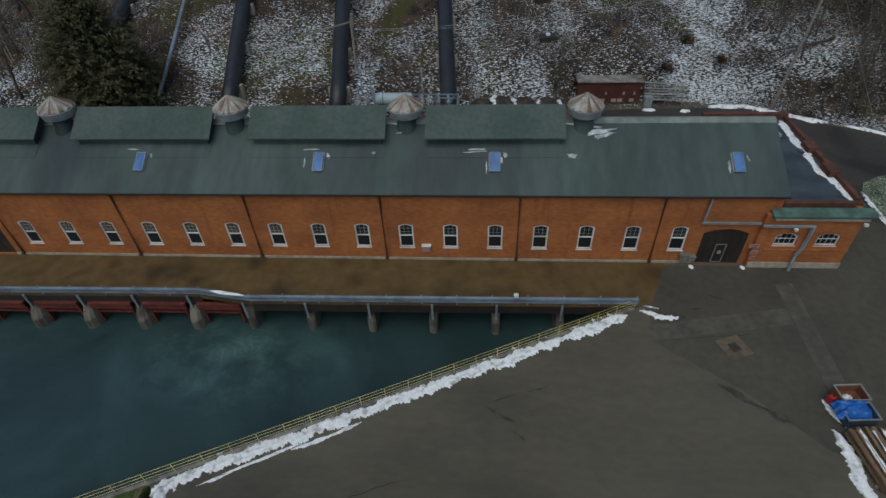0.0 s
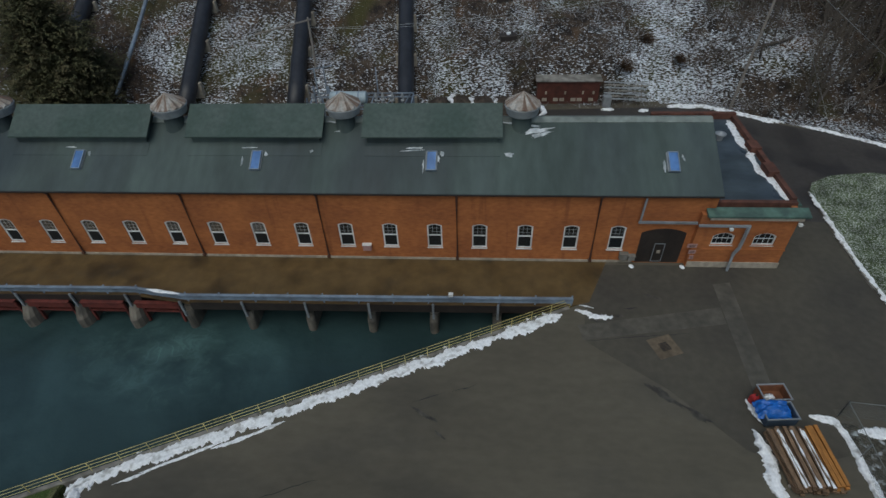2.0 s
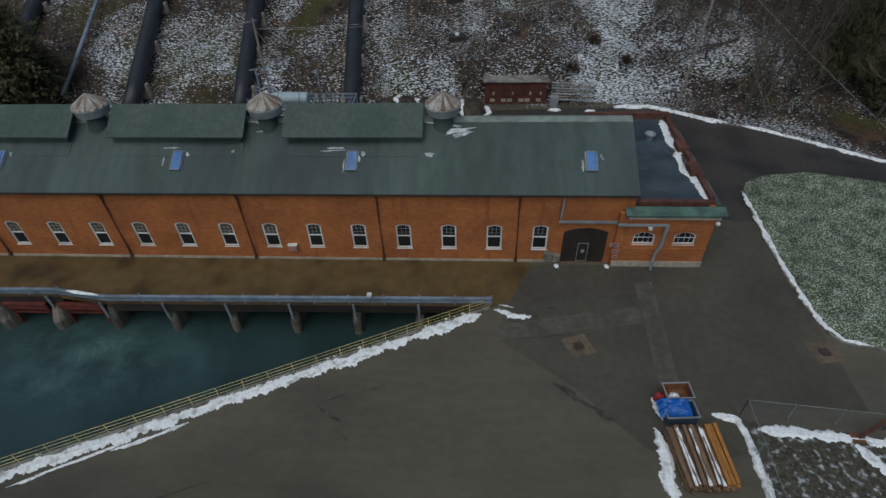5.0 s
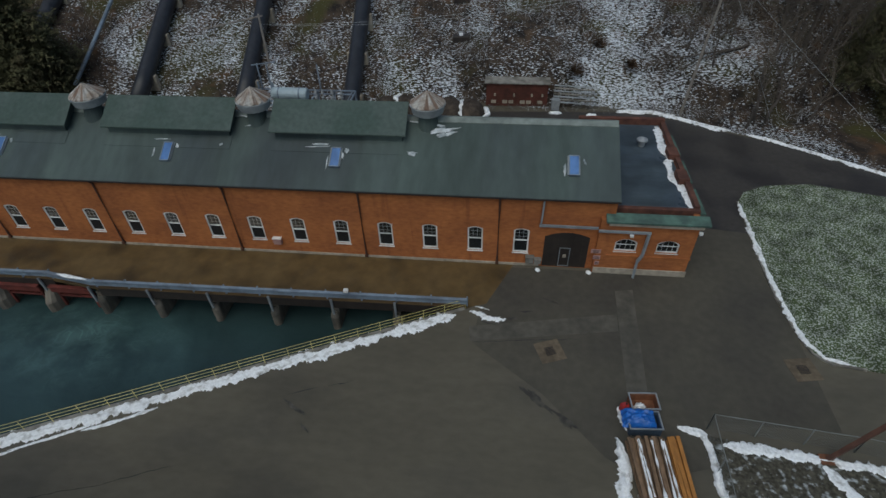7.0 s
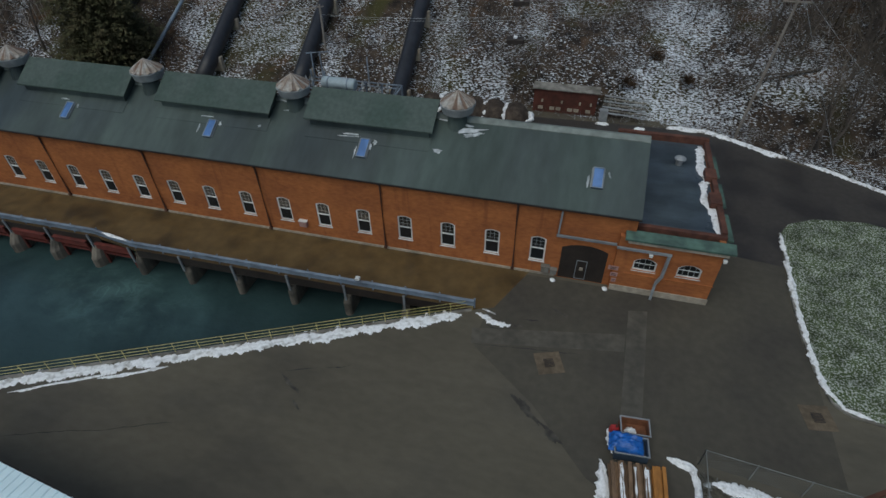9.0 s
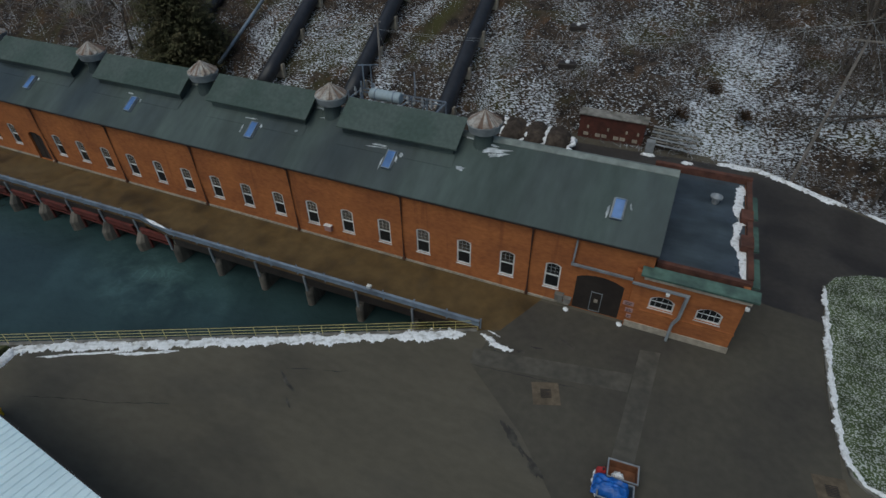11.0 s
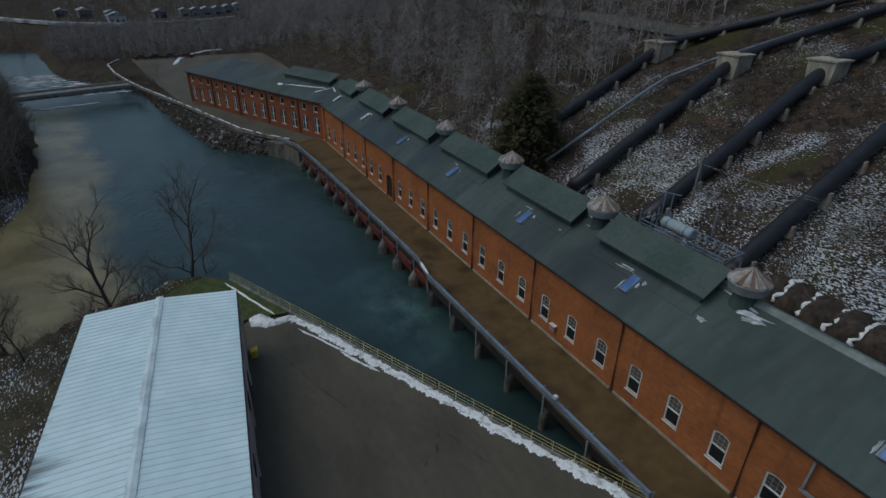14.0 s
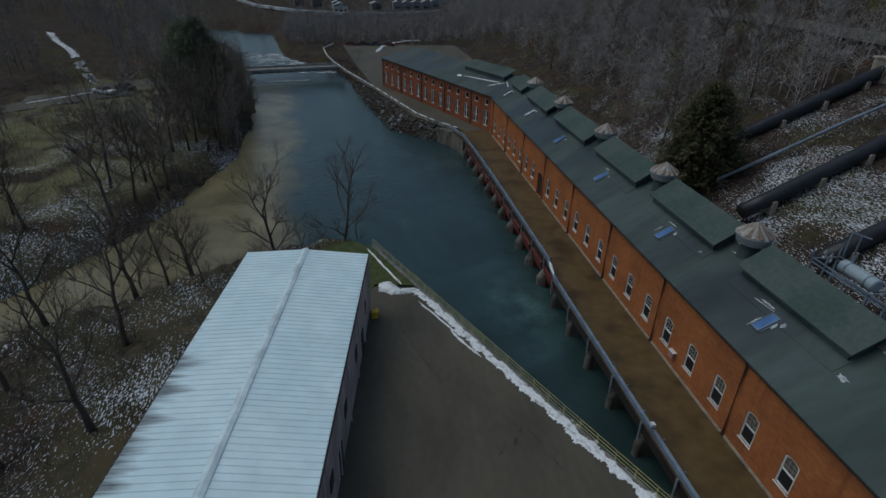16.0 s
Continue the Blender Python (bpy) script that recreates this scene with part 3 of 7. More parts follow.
def arched_window(w, sill, spring, rise, bars, mid=True, panes=True):
    """A sash window in a segmental arch, its face at y = 0, centred on x = 0. Returns the frame with sill and panes."""
    bm = bmesh.new()
    arch = arch_points(w, spring, rise)
    fw, d = 0.11, 0.10
    inner = [(px * (w - 2 * fw) / w, pz - fw) for px, pz in arch]
    outer = [(-w / 2, sill)] + arch + [(w / 2, sill)]
    innr = [(-w / 2 + fw, sill + fw)] + inner + [(w / 2 - fw, sill + fw)]
    k = len(outer)
    for i in range(k):
        j = (i + 1) % k
        a, c, e, f = outer[i], outer[j], innr[j], innr[i]
        for yy in (0.0, d):
            bm.faces.new([bm.verts.new((p[0], yy, p[1])) for p in (a, c, e, f)])
        bm.faces.new([bm.verts.new(p) for p in ((f[0], 0, f[1]), (e[0], 0, e[1]), (e[0], d, e[1]), (f[0], d, f[1]))])
    top = spring + rise
    midz = sill + (spring + rise - sill) * 0.50
    if mid:
        box(bm, -w / 2 + fw, w / 2 - fw, 0.005, d, midz - 0.045, midz + 0.045)
    for bx in bars:
        box(bm, bx - 0.009, bx + 0.009, 0.03, 0.06, (midz if mid else sill) + 0.05, top - fw - 0.03)
    frame_ob = part("window", bm, M_WHITE, None, "white-painted sash frame")
    bm = bmesh.new()
    box(bm, -w / 2 - 0.04, w / 2 + 0.04, -0.12, 0.06, sill - 0.07, sill - 0.005)
    part("sill", bm, M_WHITE, frame_ob)
    for za, zb in (((sill + fw, midz - 0.05), (midz + 0.05, top - fw)) if mid else ((sill + fw, top - fw),)):
        bm = bmesh.new()
        pts = [(-w / 2 + fw - 0.01, za), (w / 2 - fw + 0.01, za)]
        if zb > spring - 0.2:
            pts += [(px, pz) for px, pz in reversed(inner)]
        else:
            pts += [(w / 2 - fw + 0.01, zb), (-w / 2 + fw - 0.01, zb)]
        bm.faces.new([bm.verts.new((a, 0.05, c)) for a, c in pts])
        part("pane", bm, M_GLASS, frame_ob)
    return frame_ob


house = thing("powerhouse", "long orange brick hydropower station with green-grey roof", "power station")

win_xs = [WIN0 - PITCH * i for i in range(25)]
DOOR_I = 16                       # this bay holds a dark double door instead of a window
HOLE = (1.16, 1.30, 3.45, 0.16)    # width, sill, spring, rise


def build_main_walls():
    bm = bmesh.new()
    edges = [WIN0 + PITCH / 2] + [x - PITCH / 2 for x in win_xs]
    edges[0], edges[-1] = 3.0, MAIN_L
    for i, x in enumerate(win_xs):
        hole = (x, 2.0, 0.02, 2.9, 0.35) if i == DOOR_I else (x, *HOLE)
        wall_panel(bm, edges[i + 1], edges[i], 0, EAVE_Z, 0, WALL_T, hole)
    wall_panel(bm, 3.0, 6.85, 0, EAVE_Z, 0, WALL_T, (4.98, 3.3, 0.02, 3.0, 0.42))
    wall_panel(bm, 6.85, MAIN_R, 0, EAVE_Z, 0, WALL_T)
    part("front_wall", bm, M_BRICK, house, "orange-brown brickwork with rain streaks")
    bm = bmesh.new()
    for x in (MAIN_R - 0.4,):
        pts = [(x, 0.46, 0), (x, 2 * RIDGE_Y - 0.1, 0), (x, 2 * RIDGE_Y - 0.1, EAVE_Z), (x, RIDGE_Y, RIDGE_Z - 0.1), (x, 0.46, EAVE_Z)]
        a = [bm.verts.new(p) for p in pts]
        c = [bm.verts.new((p[0] + 0.4, p[1], p[2])) for p in pts]
        bm.faces.new(a)
        bm.faces.new(c[::-1])
        for i in range(5):
            bm.faces.new((a[i], a[(i + 1) % 5], c[(i + 1) % 5], c[i]))
    part("gable_wall", bm, M_BRICK, house)
    bm = bmesh.new()
    box(bm, MAIN_L, MAIN_R, 2 * RIDGE_Y - 0.1, 2 * RIDGE_Y + 0.35, 0, EAVE_Z)
    part("rear_wall", bm, M_BRICK, house)
    # stone plinth course and dark floor inside
    bm = bmesh.new()
    cuts = [MAIN_L, win_xs[DOOR_I] - 1.05, win_xs[DOOR_I] + 1.05, 3.1]
    for a, c in ((cuts[0], cuts[1]), (cuts[2], cuts[3])):
        ends = [a, -31.0, c] if a < -31.0 < c else [a, c]
        for p, q in zip(ends, ends[1:]):
            box(bm, p, q, -0.07, 0.0, 0.02, 0.22)
    part("plinth", bm, M_STONE, house, "pale stone plinth course")
    bm = bmesh.new()
    box(bm, MAIN_L, MAIN_R - 0.4, WALL_T + 0.02, 2 * RIDGE_Y - 0.12, 0.02, 0.06)
    part("indoor_floor", bm, M_DOOR, house)


def roof_strip(bm, x0, x1, prof, thick):
    """A roof sheet along x after a (y, z) profile."""
    ends = [x0, -31.0, x1] if x0 < -31.0 < x1 else [x0, x1]
    for a, c in zip(ends, ends[1:]):
        for (ya, za), (yb, zb) in zip(prof, prof[1:]):
            v = [bm.verts.new(p) for p in ((a, ya, za), (c, ya, za), (c, yb, zb), (a, yb, zb), (a, ya, za - thick), (c, ya, za - thick), (c, yb, zb - thick), (a, yb, zb - thick))]
            for q in ((0, 1, 2, 3), (7, 6, 5, 4), (0, 4, 5, 1), (3, 2, 6, 7), (0, 3, 7, 4), (1, 5, 6, 2)):
                bm.faces.new([v[k] for k in q])


def slope_z(y):
    return EAVE_Z + 0.05 + (y + EAVE) * (RIDGE_Z - EAVE_Z) / (RIDGE_Y + EAVE)


def build_main_roof():
    bm = bmesh.new()
    roof_strip(bm, MAIN_L - 0.2, MAIN_R + 0.12, [(-EAVE, slope_z(-EAVE)), (RIDGE_Y, slope_z(RIDGE_Y))], 0.12)
    part("front_roof_slope", bm, M_ROOF, house, "green-grey roofing with broad damp stains")
    bm = bmesh.new()
    roof_strip(bm, MAIN_L - 0.2, MAIN_R + 0.12, [(RIDGE_Y + 0.004, slope_z(RIDGE_Y)), (2 * RIDGE_Y + 0.7, EAVE_Z)], 0.22)
    part("rear_roof_slope", bm, M_ROOF, house)
    bm = bmesh.new()
    for a, c in ((-4.2, MAIN_R + 0.1), (MAIN_L, -4.2)):
        roof_strip(bm, a, c, [(RIDGE_Y - 0.35, slope_z(RIDGE_Y - 0.35) + 0.06), (RIDGE_Y, slope_z(RIDGE_Y) + 0.1), (RIDGE_Y + 0.35, slope_z(RIDGE_Y) + 0.02)], 0.05)
    part("ridge_cap", bm, M_FLASH, house, "pale metal ridge flashing")
    bm = bmesh.new()
    for a, c in ((MAIN_L - 0.2, -31.0), (-31.0, MAIN_R + 0.1)):
        box(bm, a, c, -EAVE - 0.10, -EAVE - 0.005, EAVE_Z - 0.06, EAVE_Z + 0.03)
    part("gutter", bm, M_DOOR, house, "dark eaves gutter")


def build_pilasters():
    """Thin rusty downpipes, one between every third pair of windows."""
    xs = [WIN0 - PITCH * (i + 0.5) for i in range(0, 25, 3)]
    pipe = None
    for x in xs:
        if pipe is None:
            bm = bmesh.new()
            tube(bm, [(0, -0.12, 0.25), (0, -0.12, EAVE_Z - 0.35), (0, -0.33, EAVE_Z - 0.08)], 0.085, 8)
            box(bm, -0.12, 0.12, -0.24, -0.02, 0.16, 0.34)
            pipe = part("downpipe", bm, M_RUSTPIPE, house, "rust-dark rainwater downpipe")
            pipe.location = (x, 0, 0)
        else:
            again(pipe, house, Matrix.Translation((x, 0, 0)))


def build_windows():
    first = None
    for i, x in enumerate(win_xs):
        if i == DOOR_I:
            continue
        m = Matrix.Translation((x, 0.05, 0))
        if first is None:
            first = arched_window(*HOLE, ())
            bm = bmesh.new()
            for bx in (-0.16, 0.16):
                box(bm, bx - 0.011, bx + 0.011, 0.045, 0.06, 2.55, 3.5)
            part("glazing_bar", bm, M_GALV, first)
            bm = bmesh.new()
            for z in (2.78, 3.12):
                box(bm, -0.48, 0.48, 0.045, 0.06, z, z + 0.022)
            part("glazing_bar", bm, M_GALV, first)
            first.parent = house
            first.matrix_basis = m
        else:
            again(first, house, m)


def build_big_doors():
    # arched vehicle door with a wicket door in it
    bm = bmesh.new()
    arch = arch_points(3.3, 3.0, 0.42)
    pts = [(-1.65, 0.02)] + arch + [(1.65, 0.02)]
    a, c = [bm.verts.new((p[0], 0, p[1])) for p in pts], [bm.verts.new((p[0], 0.08, p[1])) for p in pts]
    bm.faces.new(a)
    bm.faces.new(c[::-1])
    for i in range(len(pts)):
        bm.faces.new((a[i], a[(i + 1) % len(pts)], c[(i + 1) % len(pts)], c[i]))
    for bx in (-1.2, -0.6, 0.0, 0.6, 1.2):
        box(bm, bx - 0.03, bx + 0.03, -0.025, -0.002, 0.05, 2.95)
    big = part("vehicle_door", bm, M_DOOR, house, "dark brown arched vehicle door")
    big.location = (4.98, 0.03, 0)
    bm = bmesh.new()
    for s in ((-0.40, -0.35), (0.35, 0.40)):
        box(bm, s[0], s[1], -0.06, -0.03, 0.19, 1.90)
    box(bm, -0.40, 0.40, -0.06, -0.03, 1.90, 1.95)
    box(bm, -0.40, 0.40, -0.06, -0.03, 0.14, 0.19)
    wicket = part("wicket_door", bm, M_DUCT, big, "pale-framed wicket door")
    wicket.location = (-0.05, 0, 0)
    bm = bmesh.new()
    box(bm, -0.16, 0.10, -0.07, -0.035, 1.0, 1.3)
    part("notice", bm, M_STONE, big, "white notice plate")
    # double door in the far bays
    bm = bmesh.new()
    arch = arch_points(2.0, 2.9, 0.35)
    pts = [(-1.0, 0.02)] + arch + [(1.0, 0.02)]
    bm.faces.new([bm.verts.new((p[0], 0, p[1])) for p in pts])
    bm.faces.new([bm.verts.new((p[0], 0.08, p[1])) for p in reversed(pts)])
    box(bm, -0.03, 0.03, -0.03, -0.003, 0.05, 3.1)
    d = part("double_door", bm, M_DOOR, house, "dark brown double door")
    d.location = (win_xs[DOOR_I], 0.2, 0)


VENT_XS = [-5.75, -19.05, -32.5, -46.5, -61.4, -75.5]


def build_monitors():
    """Raised roof monitors between the ventilators, at the ridge."""
    for i in range(6):
        x1, x0 = VENT_XS[i] - 1.45, (VENT_XS[i + 1] + 1.5 if i < 5 else 0)
        if i == 5:
            x0 = x1 - 7.0
        bm = bmesh.new()
        prof = [(2.98, 9.33), (RIDGE_Y + 0.12, 10.84)]
        roof_strip(bm, x0, x1, prof, 0.12)
        roof = part("monitor_roof", bm, M_MONITOR, house, "flat green monitor roof")
        bm = bmesh.new()
        for a, c in ((x0 + 0.35, x0 + 0.5), (x1 - 0.5, x1 - 0.35)):
            v = [(3.35, slope_z(3.35) - 0.05), (RIDGE_Y + 0.05, slope_z(RIDGE_Y) - 0.05), (RIDGE_Y + 0.05, 10.68), (3.35, 9.45)]
            f = [[bm.verts.new((xx, y, z)) for y, z in v] for xx in (a, c)]
            bm.faces.new(f[0])
            bm.faces.new(f[1][::-1])
            for k in range(4):
                bm.faces.new((f[0][k], f[0][(k + 1) % 4], f[1][(k + 1) % 4], f[1][k]))
        box(bm, x0 + 0.35, x1 - 0.35, 3.30, 3.42, slope_z(3.3) - 0.1, 9.42)
        part("cheek", bm, M_ROOF, roof)
        bm = bmesh.new()
        roof_strip(bm, x0 + 0.15, x1 - 0.15, [(2.35, slope_z(2.35) + 0.03), (3.32, slope_z(3.32) + 0.06)], 0.04)
        part("apron", bm, M_ROOF, roof, "low green apron strip below the monitor")


def build_vents():
    first = None
    for x in VENT_XS:
        at = Matrix.Translation((x, 4.95, 0.22))
        if first is None:
            first = thing("roof_ventilator", "round grey roof ventilator with rusty streaked cone cap", "ventilator", "ventilators along the ridge", at=at)
            bm = bmesh.new()
            tube(bm, [(0, -0.1, 8.6), (0, -0.05, 9.5), (0, 0, 9.98), (0, 0, 10.12)], [0.85, 0.72, 0.66, 0.66], 20)
            part("neck", bm, M_ROOF, first, "green-grey roofing round the neck")
            bm = bmesh.new()
            tube(bm, [(0, 0, 10.04), (0, 0, 10.10), (0, 0, 10.62), (0, 0, 10.65), (0, 0, 10.72), (0, 0, 10.74)], [1.08, 1.17, 1.29, 1.33, 1.33, 1.28], 32)
            part("drum", bm, M_GALV, first, "galvanised drum", smooth=False)
            bm = bmesh.new()
            n = 28
            top = bm.verts.new((0, 0, 11.72))
            ring = [bm.verts.new((1.30 * math.cos(k * math.tau / n), 1.30 * math.sin(k * math.tau / n), 10.75 + (0.11 if k % 2 else 0))) for k in range(n)]
            for k in range(n):
                bm.faces.new((ring[k], ring[(k + 1) % n], top))
            bm.faces.new(ring[::-1])
            part("cone_cap", bm, M_CONE, first, "rust-streaked ribbed cone cap")
        else:
            copy_thing(first, at)


def build_skylights():
    first = None
    xs = [4.95, -12.35] + [-25.5 - 13.9 * i for i in range(5)]
    tilt = math.degrees(math.atan2(RIDGE_Z - EAVE_Z, RIDGE_Y + EAVE))
    for x in xs:
        at = pose(x, 1.98, slope_z(1.98), tilt, 0, 0) @ Matrix.Diagonal((0.82, 1, 1, 1))
        if first is None:
            first = thing("skylight", "blue-tinted roof skylight with white side flashing", "skylight", "skylights in the front slope", at=at)
            bm = bmesh.new()
            box(bm, -0.45, 0.45, -0.80, -0.73, -0.02, 0.22)
            box(bm, -0.45, 0.45, 0.73, 0.80, -0.02, 0.22)
            for s in (-0.45, 0.38):
                box(bm, s, s + 0.07, -0.73, 0.73, -0.02, 0.22)
            part("kerb", bm, M_STEEL, first)
            bm = bmesh.new()
            box(bm, -0.375, 0.375, -0.72, 0.72, 0.15, 0.19)
            part("glazing", bm, M_SKYLIGHT, first, "blue-tinted glazing")
            for a, c in ((-0.56, -0.455), (0.455, 0.53)):
                bm = bmesh.new()
                box(bm, a, c, -0.74, 0.80, -0.02, 0.10)
                part("flashing", bm, M_DUCT, first, "pale metal side flashing")
        else:
            c = copy_thing(first, at)
            c.matrix_basis = at
            # pale sheet paints the sky's grazing reflection on far glass; bar above is snow
            if x < -60:
                tagged(c, "roof skylight with a pale painted sky reflection and thin snow bar")
                bm = bmesh.new()
                box(bm, -0.40, 0.40, -0.76, 0.74, 0.195, 0.235)
                box(bm, -0.85, 0.80, 0.84, 1.02, -0.01, 0.05)
                part("snow_cover", bm, M_SNOW_AND_GLARE, c, "pale sky reflection laid over the glass, thin snow bar above")


M_FLASH = material("grey_green_flashing", (0.20, 0.23, 0.21), 0.6, vary=0.2, scale=2, bump=0)
M_CONE = material("rust_streaked_zinc", (0.40, 0.375, 0.34), 0.7, 0.1, vary=0.25, scale=6, other=(0.28, 0.23, 0.185), mix_scale=1.2, mix_lo=0.42, mix_hi=0.62)


def rust_rays(m):
    """Rust run down from the tip of a cone in rays, each cap its own."""
    n, l = m.node_tree.nodes, m.node_tree.links
    b = n["Principled BSDF"]
    old = b.inputs["Base Color"].links[0].from_socket
    tc, info = n.new("ShaderNodeTexCoord"), n.new("ShaderNodeObjectInfo")
    sep, ang, shift, pack = n.new("ShaderNodeSeparateXYZ"), n.new("ShaderNodeMath"), n.new("ShaderNodeMath"), n.new("ShaderNodeCombineXYZ")
    l.new(tc.outputs["Object"], sep.inputs[0])
    ang.operation = 'ARCTAN2'
    l.new(sep.outputs["Y"], ang.inputs[0])
    l.new(sep.outputs["X"], ang.inputs[1])
    shift.operation = 'MULTIPLY_ADD'
    shift.inputs[1].default_value = 40.0
    l.new(info.outputs["Random"], shift.inputs[0])
    l.new(ang.outputs[0], shift.inputs[2])
    l.new(shift.outputs[0], pack.inputs["X"])
    l.new(sep.outputs["Z"], pack.inputs["Y"])
    mp = n.new("ShaderNodeMapping")
    mp.inputs["Scale"].default_value = (3.2, 0.5, 1)
    l.new(pack.outputs[0], mp.inputs[0])
    nz = n.new("ShaderNodeTexNoise")
    nz.inputs["Scale"].default_value, nz.inputs["Detail"].default_value = 1.0, 5
    l.new(mp.outputs[0], nz.inputs["Vector"])
    r = n.new("ShaderNodeMapRange")
    r.inputs[1].default_value, r.inputs[2].default_value, r.inputs[4].default_value = 0.48, 0.60, 0.85
    l.new(nz.outputs[0], r.inputs[0])
    mix = n.new("ShaderNodeMix")
    mix.data_type = 'RGBA'
    mix.inputs[7].default_value = (0.135, 0.072, 0.042, 1)
    l.new(r.outputs[0], mix.inputs[0])
    l.new(old, mix.inputs[6])
    l.new(mix.outputs[2], b.inputs["Base Color"])


rust_rays(M_CONE)
M_SKYLIGHT = material("blue_tinted_glazing", (0.11, 0.22, 0.47), 0.15, vary=0.12, scale=1.5, bump=0)
build_main_walls()
build_main_roof()
build_pilasters()
build_windows()
build_big_doors()
build_monitors()
build_vents()
build_skylights()


# ---- end annex ----
EX1, EY0, EY1, EZ = 13.88, -0.40, 13.8, 5.2
annex = thing("annex", "flat-roofed brick annex with green cornice and snowy parapet", "annex")


def build_annex():
    bm = bmesh.new()
    holes = [(9.16, 1.6, 2.22, 3.08, 0.32), (12.12, 1.6, 2.22, 3.08, 0.32)]
    wall_panel(bm, 7.1, 8.06, 0, EZ - 0.15, EY0, 0.4)
    wall_panel(bm, 8.06, 10.75, 0, EZ - 0.15, EY0, 0.4, holes[0])
    wall_panel(bm, 10.75, EX1, 0, EZ - 0.15, EY0, 0.4, holes[1])
    part("front_wall", bm, M_BRICK, annex)
    bm = bmesh.new()
    box(bm, EX1 - 0.4, EX1, EY0 + 0.4, EY1, 0, EZ)
    box(bm, MAIN_R, EX1 - 0.4, EY1 - 0.4, EY1, 0, EZ)
    part("side_wall", bm, M_BRICK, annex)
    bm = bmesh.new()
    box(bm, MAIN_R + 0.14, EX1 - 0.35, 0.9, EY1 - 0.35, EZ - 0.12, EZ + 0.03)
    part("flat_roof", bm, M_MEMBRANE, annex, "dark bluish roofing membrane")
    # stepped brick parapet on the side, plain on the front and rear
    bm = bmesh.new()
    box(bm, 8.2, EX1 + 0.05, 0.55, 0.9, EZ - 0.2, EZ + 0.24)
    part("front_parapet", bm, M_BRICK_DARK, annex, "brown brick parapet")
    bm = bmesh.new()
    box(bm, MAIN_R - 1.5, EX1 + 0.05, EY1 - 0.35, EY1 + 0.05, EZ - 0.2, EZ + 0.6)
    part("rear_parapet", bm, M_BRICK_DARK, annex)
    ys = [0.9, 4.1, 5.5, 7.6, 8.9, 13.45]
    for k, (a, c) in enumerate(zip(ys, ys[1:])):
        bm = bmesh.new()
        inx = 0.0 if k % 2 == 0 else -0.45
        box(bm, EX1 - 0.30 + inx, EX1 + 0.05, a, c, EZ - 0.1, EZ + (0.4 if k % 2 == 0 else 0.55))
        part("side_parapet", bm, M_BRICK_DARK, annex, "stepped brown brick parapet")
    # green copper cornice round front and side
    bm = bmesh.new()
    prof = [(0.0, 4.93), (-0.32, 4.99), (-0.32, 5.13), (0.5, 5.36)]
    for x0, x1, dy in ((7.4, 10.35, -0.0), (10.35, EX1 + 0.55, -0.0)):
        v = [[bm.verts.new((x, EY0 + dy + y, z)) for y, z in prof] for x in (x0, x1)]
        for i in range(3):
            bm.faces.new((v[0][i], v[0][i + 1], v[1][i + 1], v[1][i]))
        bm.faces.new(v[0])
        bm.faces.new(v[1][::-1])
    part("cornice", bm, M_GREEN, annex, "green copper cornice")
    bm = bmesh.new()
    box(bm, 7.65, 10.3, EY0 - 0.22, EY0 - 0.003, 4.71, 4.89)
    box(bm, 10.3, EX1 + 0.2, EY0 - 0.22, EY0 - 0.003, 4.69, 4.89)
    part("frieze", bm, M_STONE, annex)
    for a, c in ((0.9, 4.0), (4.9, 8.0), (9.0, 12.2)):
        bm = bmesh.new()
        box(bm, EX1 + 0.003, EX1 + 0.6, a, c, 4.85, 5.0)
        part("side_cornice", bm, M_GREEN, annex)
    bm = bmesh.new()
    box(bm, 7.15, EX1 + 0.07, EY0 - 0.07, EY0 - 0.003, 0.02, 0.55)
    part("plinth", bm, M_STONE, annex, "buff stone plinth")
    bm = bmesh.new()
    box(bm, 7.9, EX1 + 0.04, EY0 - 0.06, EY0 - 0.003, 1.72, 1.86)
    part("string_course", bm, M_BRICK, annex)
    first = None
    for cx, w, sill, spring, rise in holes:
        m = Matrix.Translation((cx, EY0 + 0.1, 0))
        if first is None:
            first = arched_window(w, sill, spring, rise, (-0.38, 0.0, 0.38), mid=False)
            first.parent, first.matrix_basis = annex, m
            bm = bmesh.new()
            box(bm, -w / 2 + 0.1, w / 2 - 0.1, 0.02, 0.06, 2.78, 2.83)
            part("glazing_bar", bm, M_WHITE, first)
        else:
            again(first, annex, m)
    # big grey duct along the front
    bm = bmesh.new()
    beam(bm, (2.98, -0.24, 6.3), (2.92, -0.24, 4.3), 0.12, 0.12)
    beam(bm, (2.81, -0.26, 4.18), (7.0, -0.28, 4.18), 0.16, 0.16)
    beam(bm, (7.0, -0.58, 4.18), (10.62, -0.60, 4.18), 0.16, 0.16)
    beam(bm, (10.47, -0.68, 4.2), (10.39, -0.70, 2.2), 0.18, 0.18)
    beam(bm, (10.39, -0.70, 2.2), (10.14, -0.72, 1.6), 0.18, 0.18)
    beam(bm, (10.14, -0.72, 1.6), (10.1, -0.85, 0.06), 0.18, 0.18)
    part("duct", bm, M_DUCT, annex, "pale grey sheet-metal duct")
    v = thing("roof_vent", "small round galvanised vent on flat roof", "vent")
    bm = bmesh.new()
    tube(bm, [(0, 0, EZ), (0, 0, EZ + 0.55)], 0.28, 14)
    part("base", bm, M_GALV, v)
    bm = bmesh.new()
    tube(bm, [(0, 0, EZ + 0.5), (0, 0, EZ + 0.62), (0, 0, EZ + 0.8)], [0.45, 0.45, 0.12], 16)
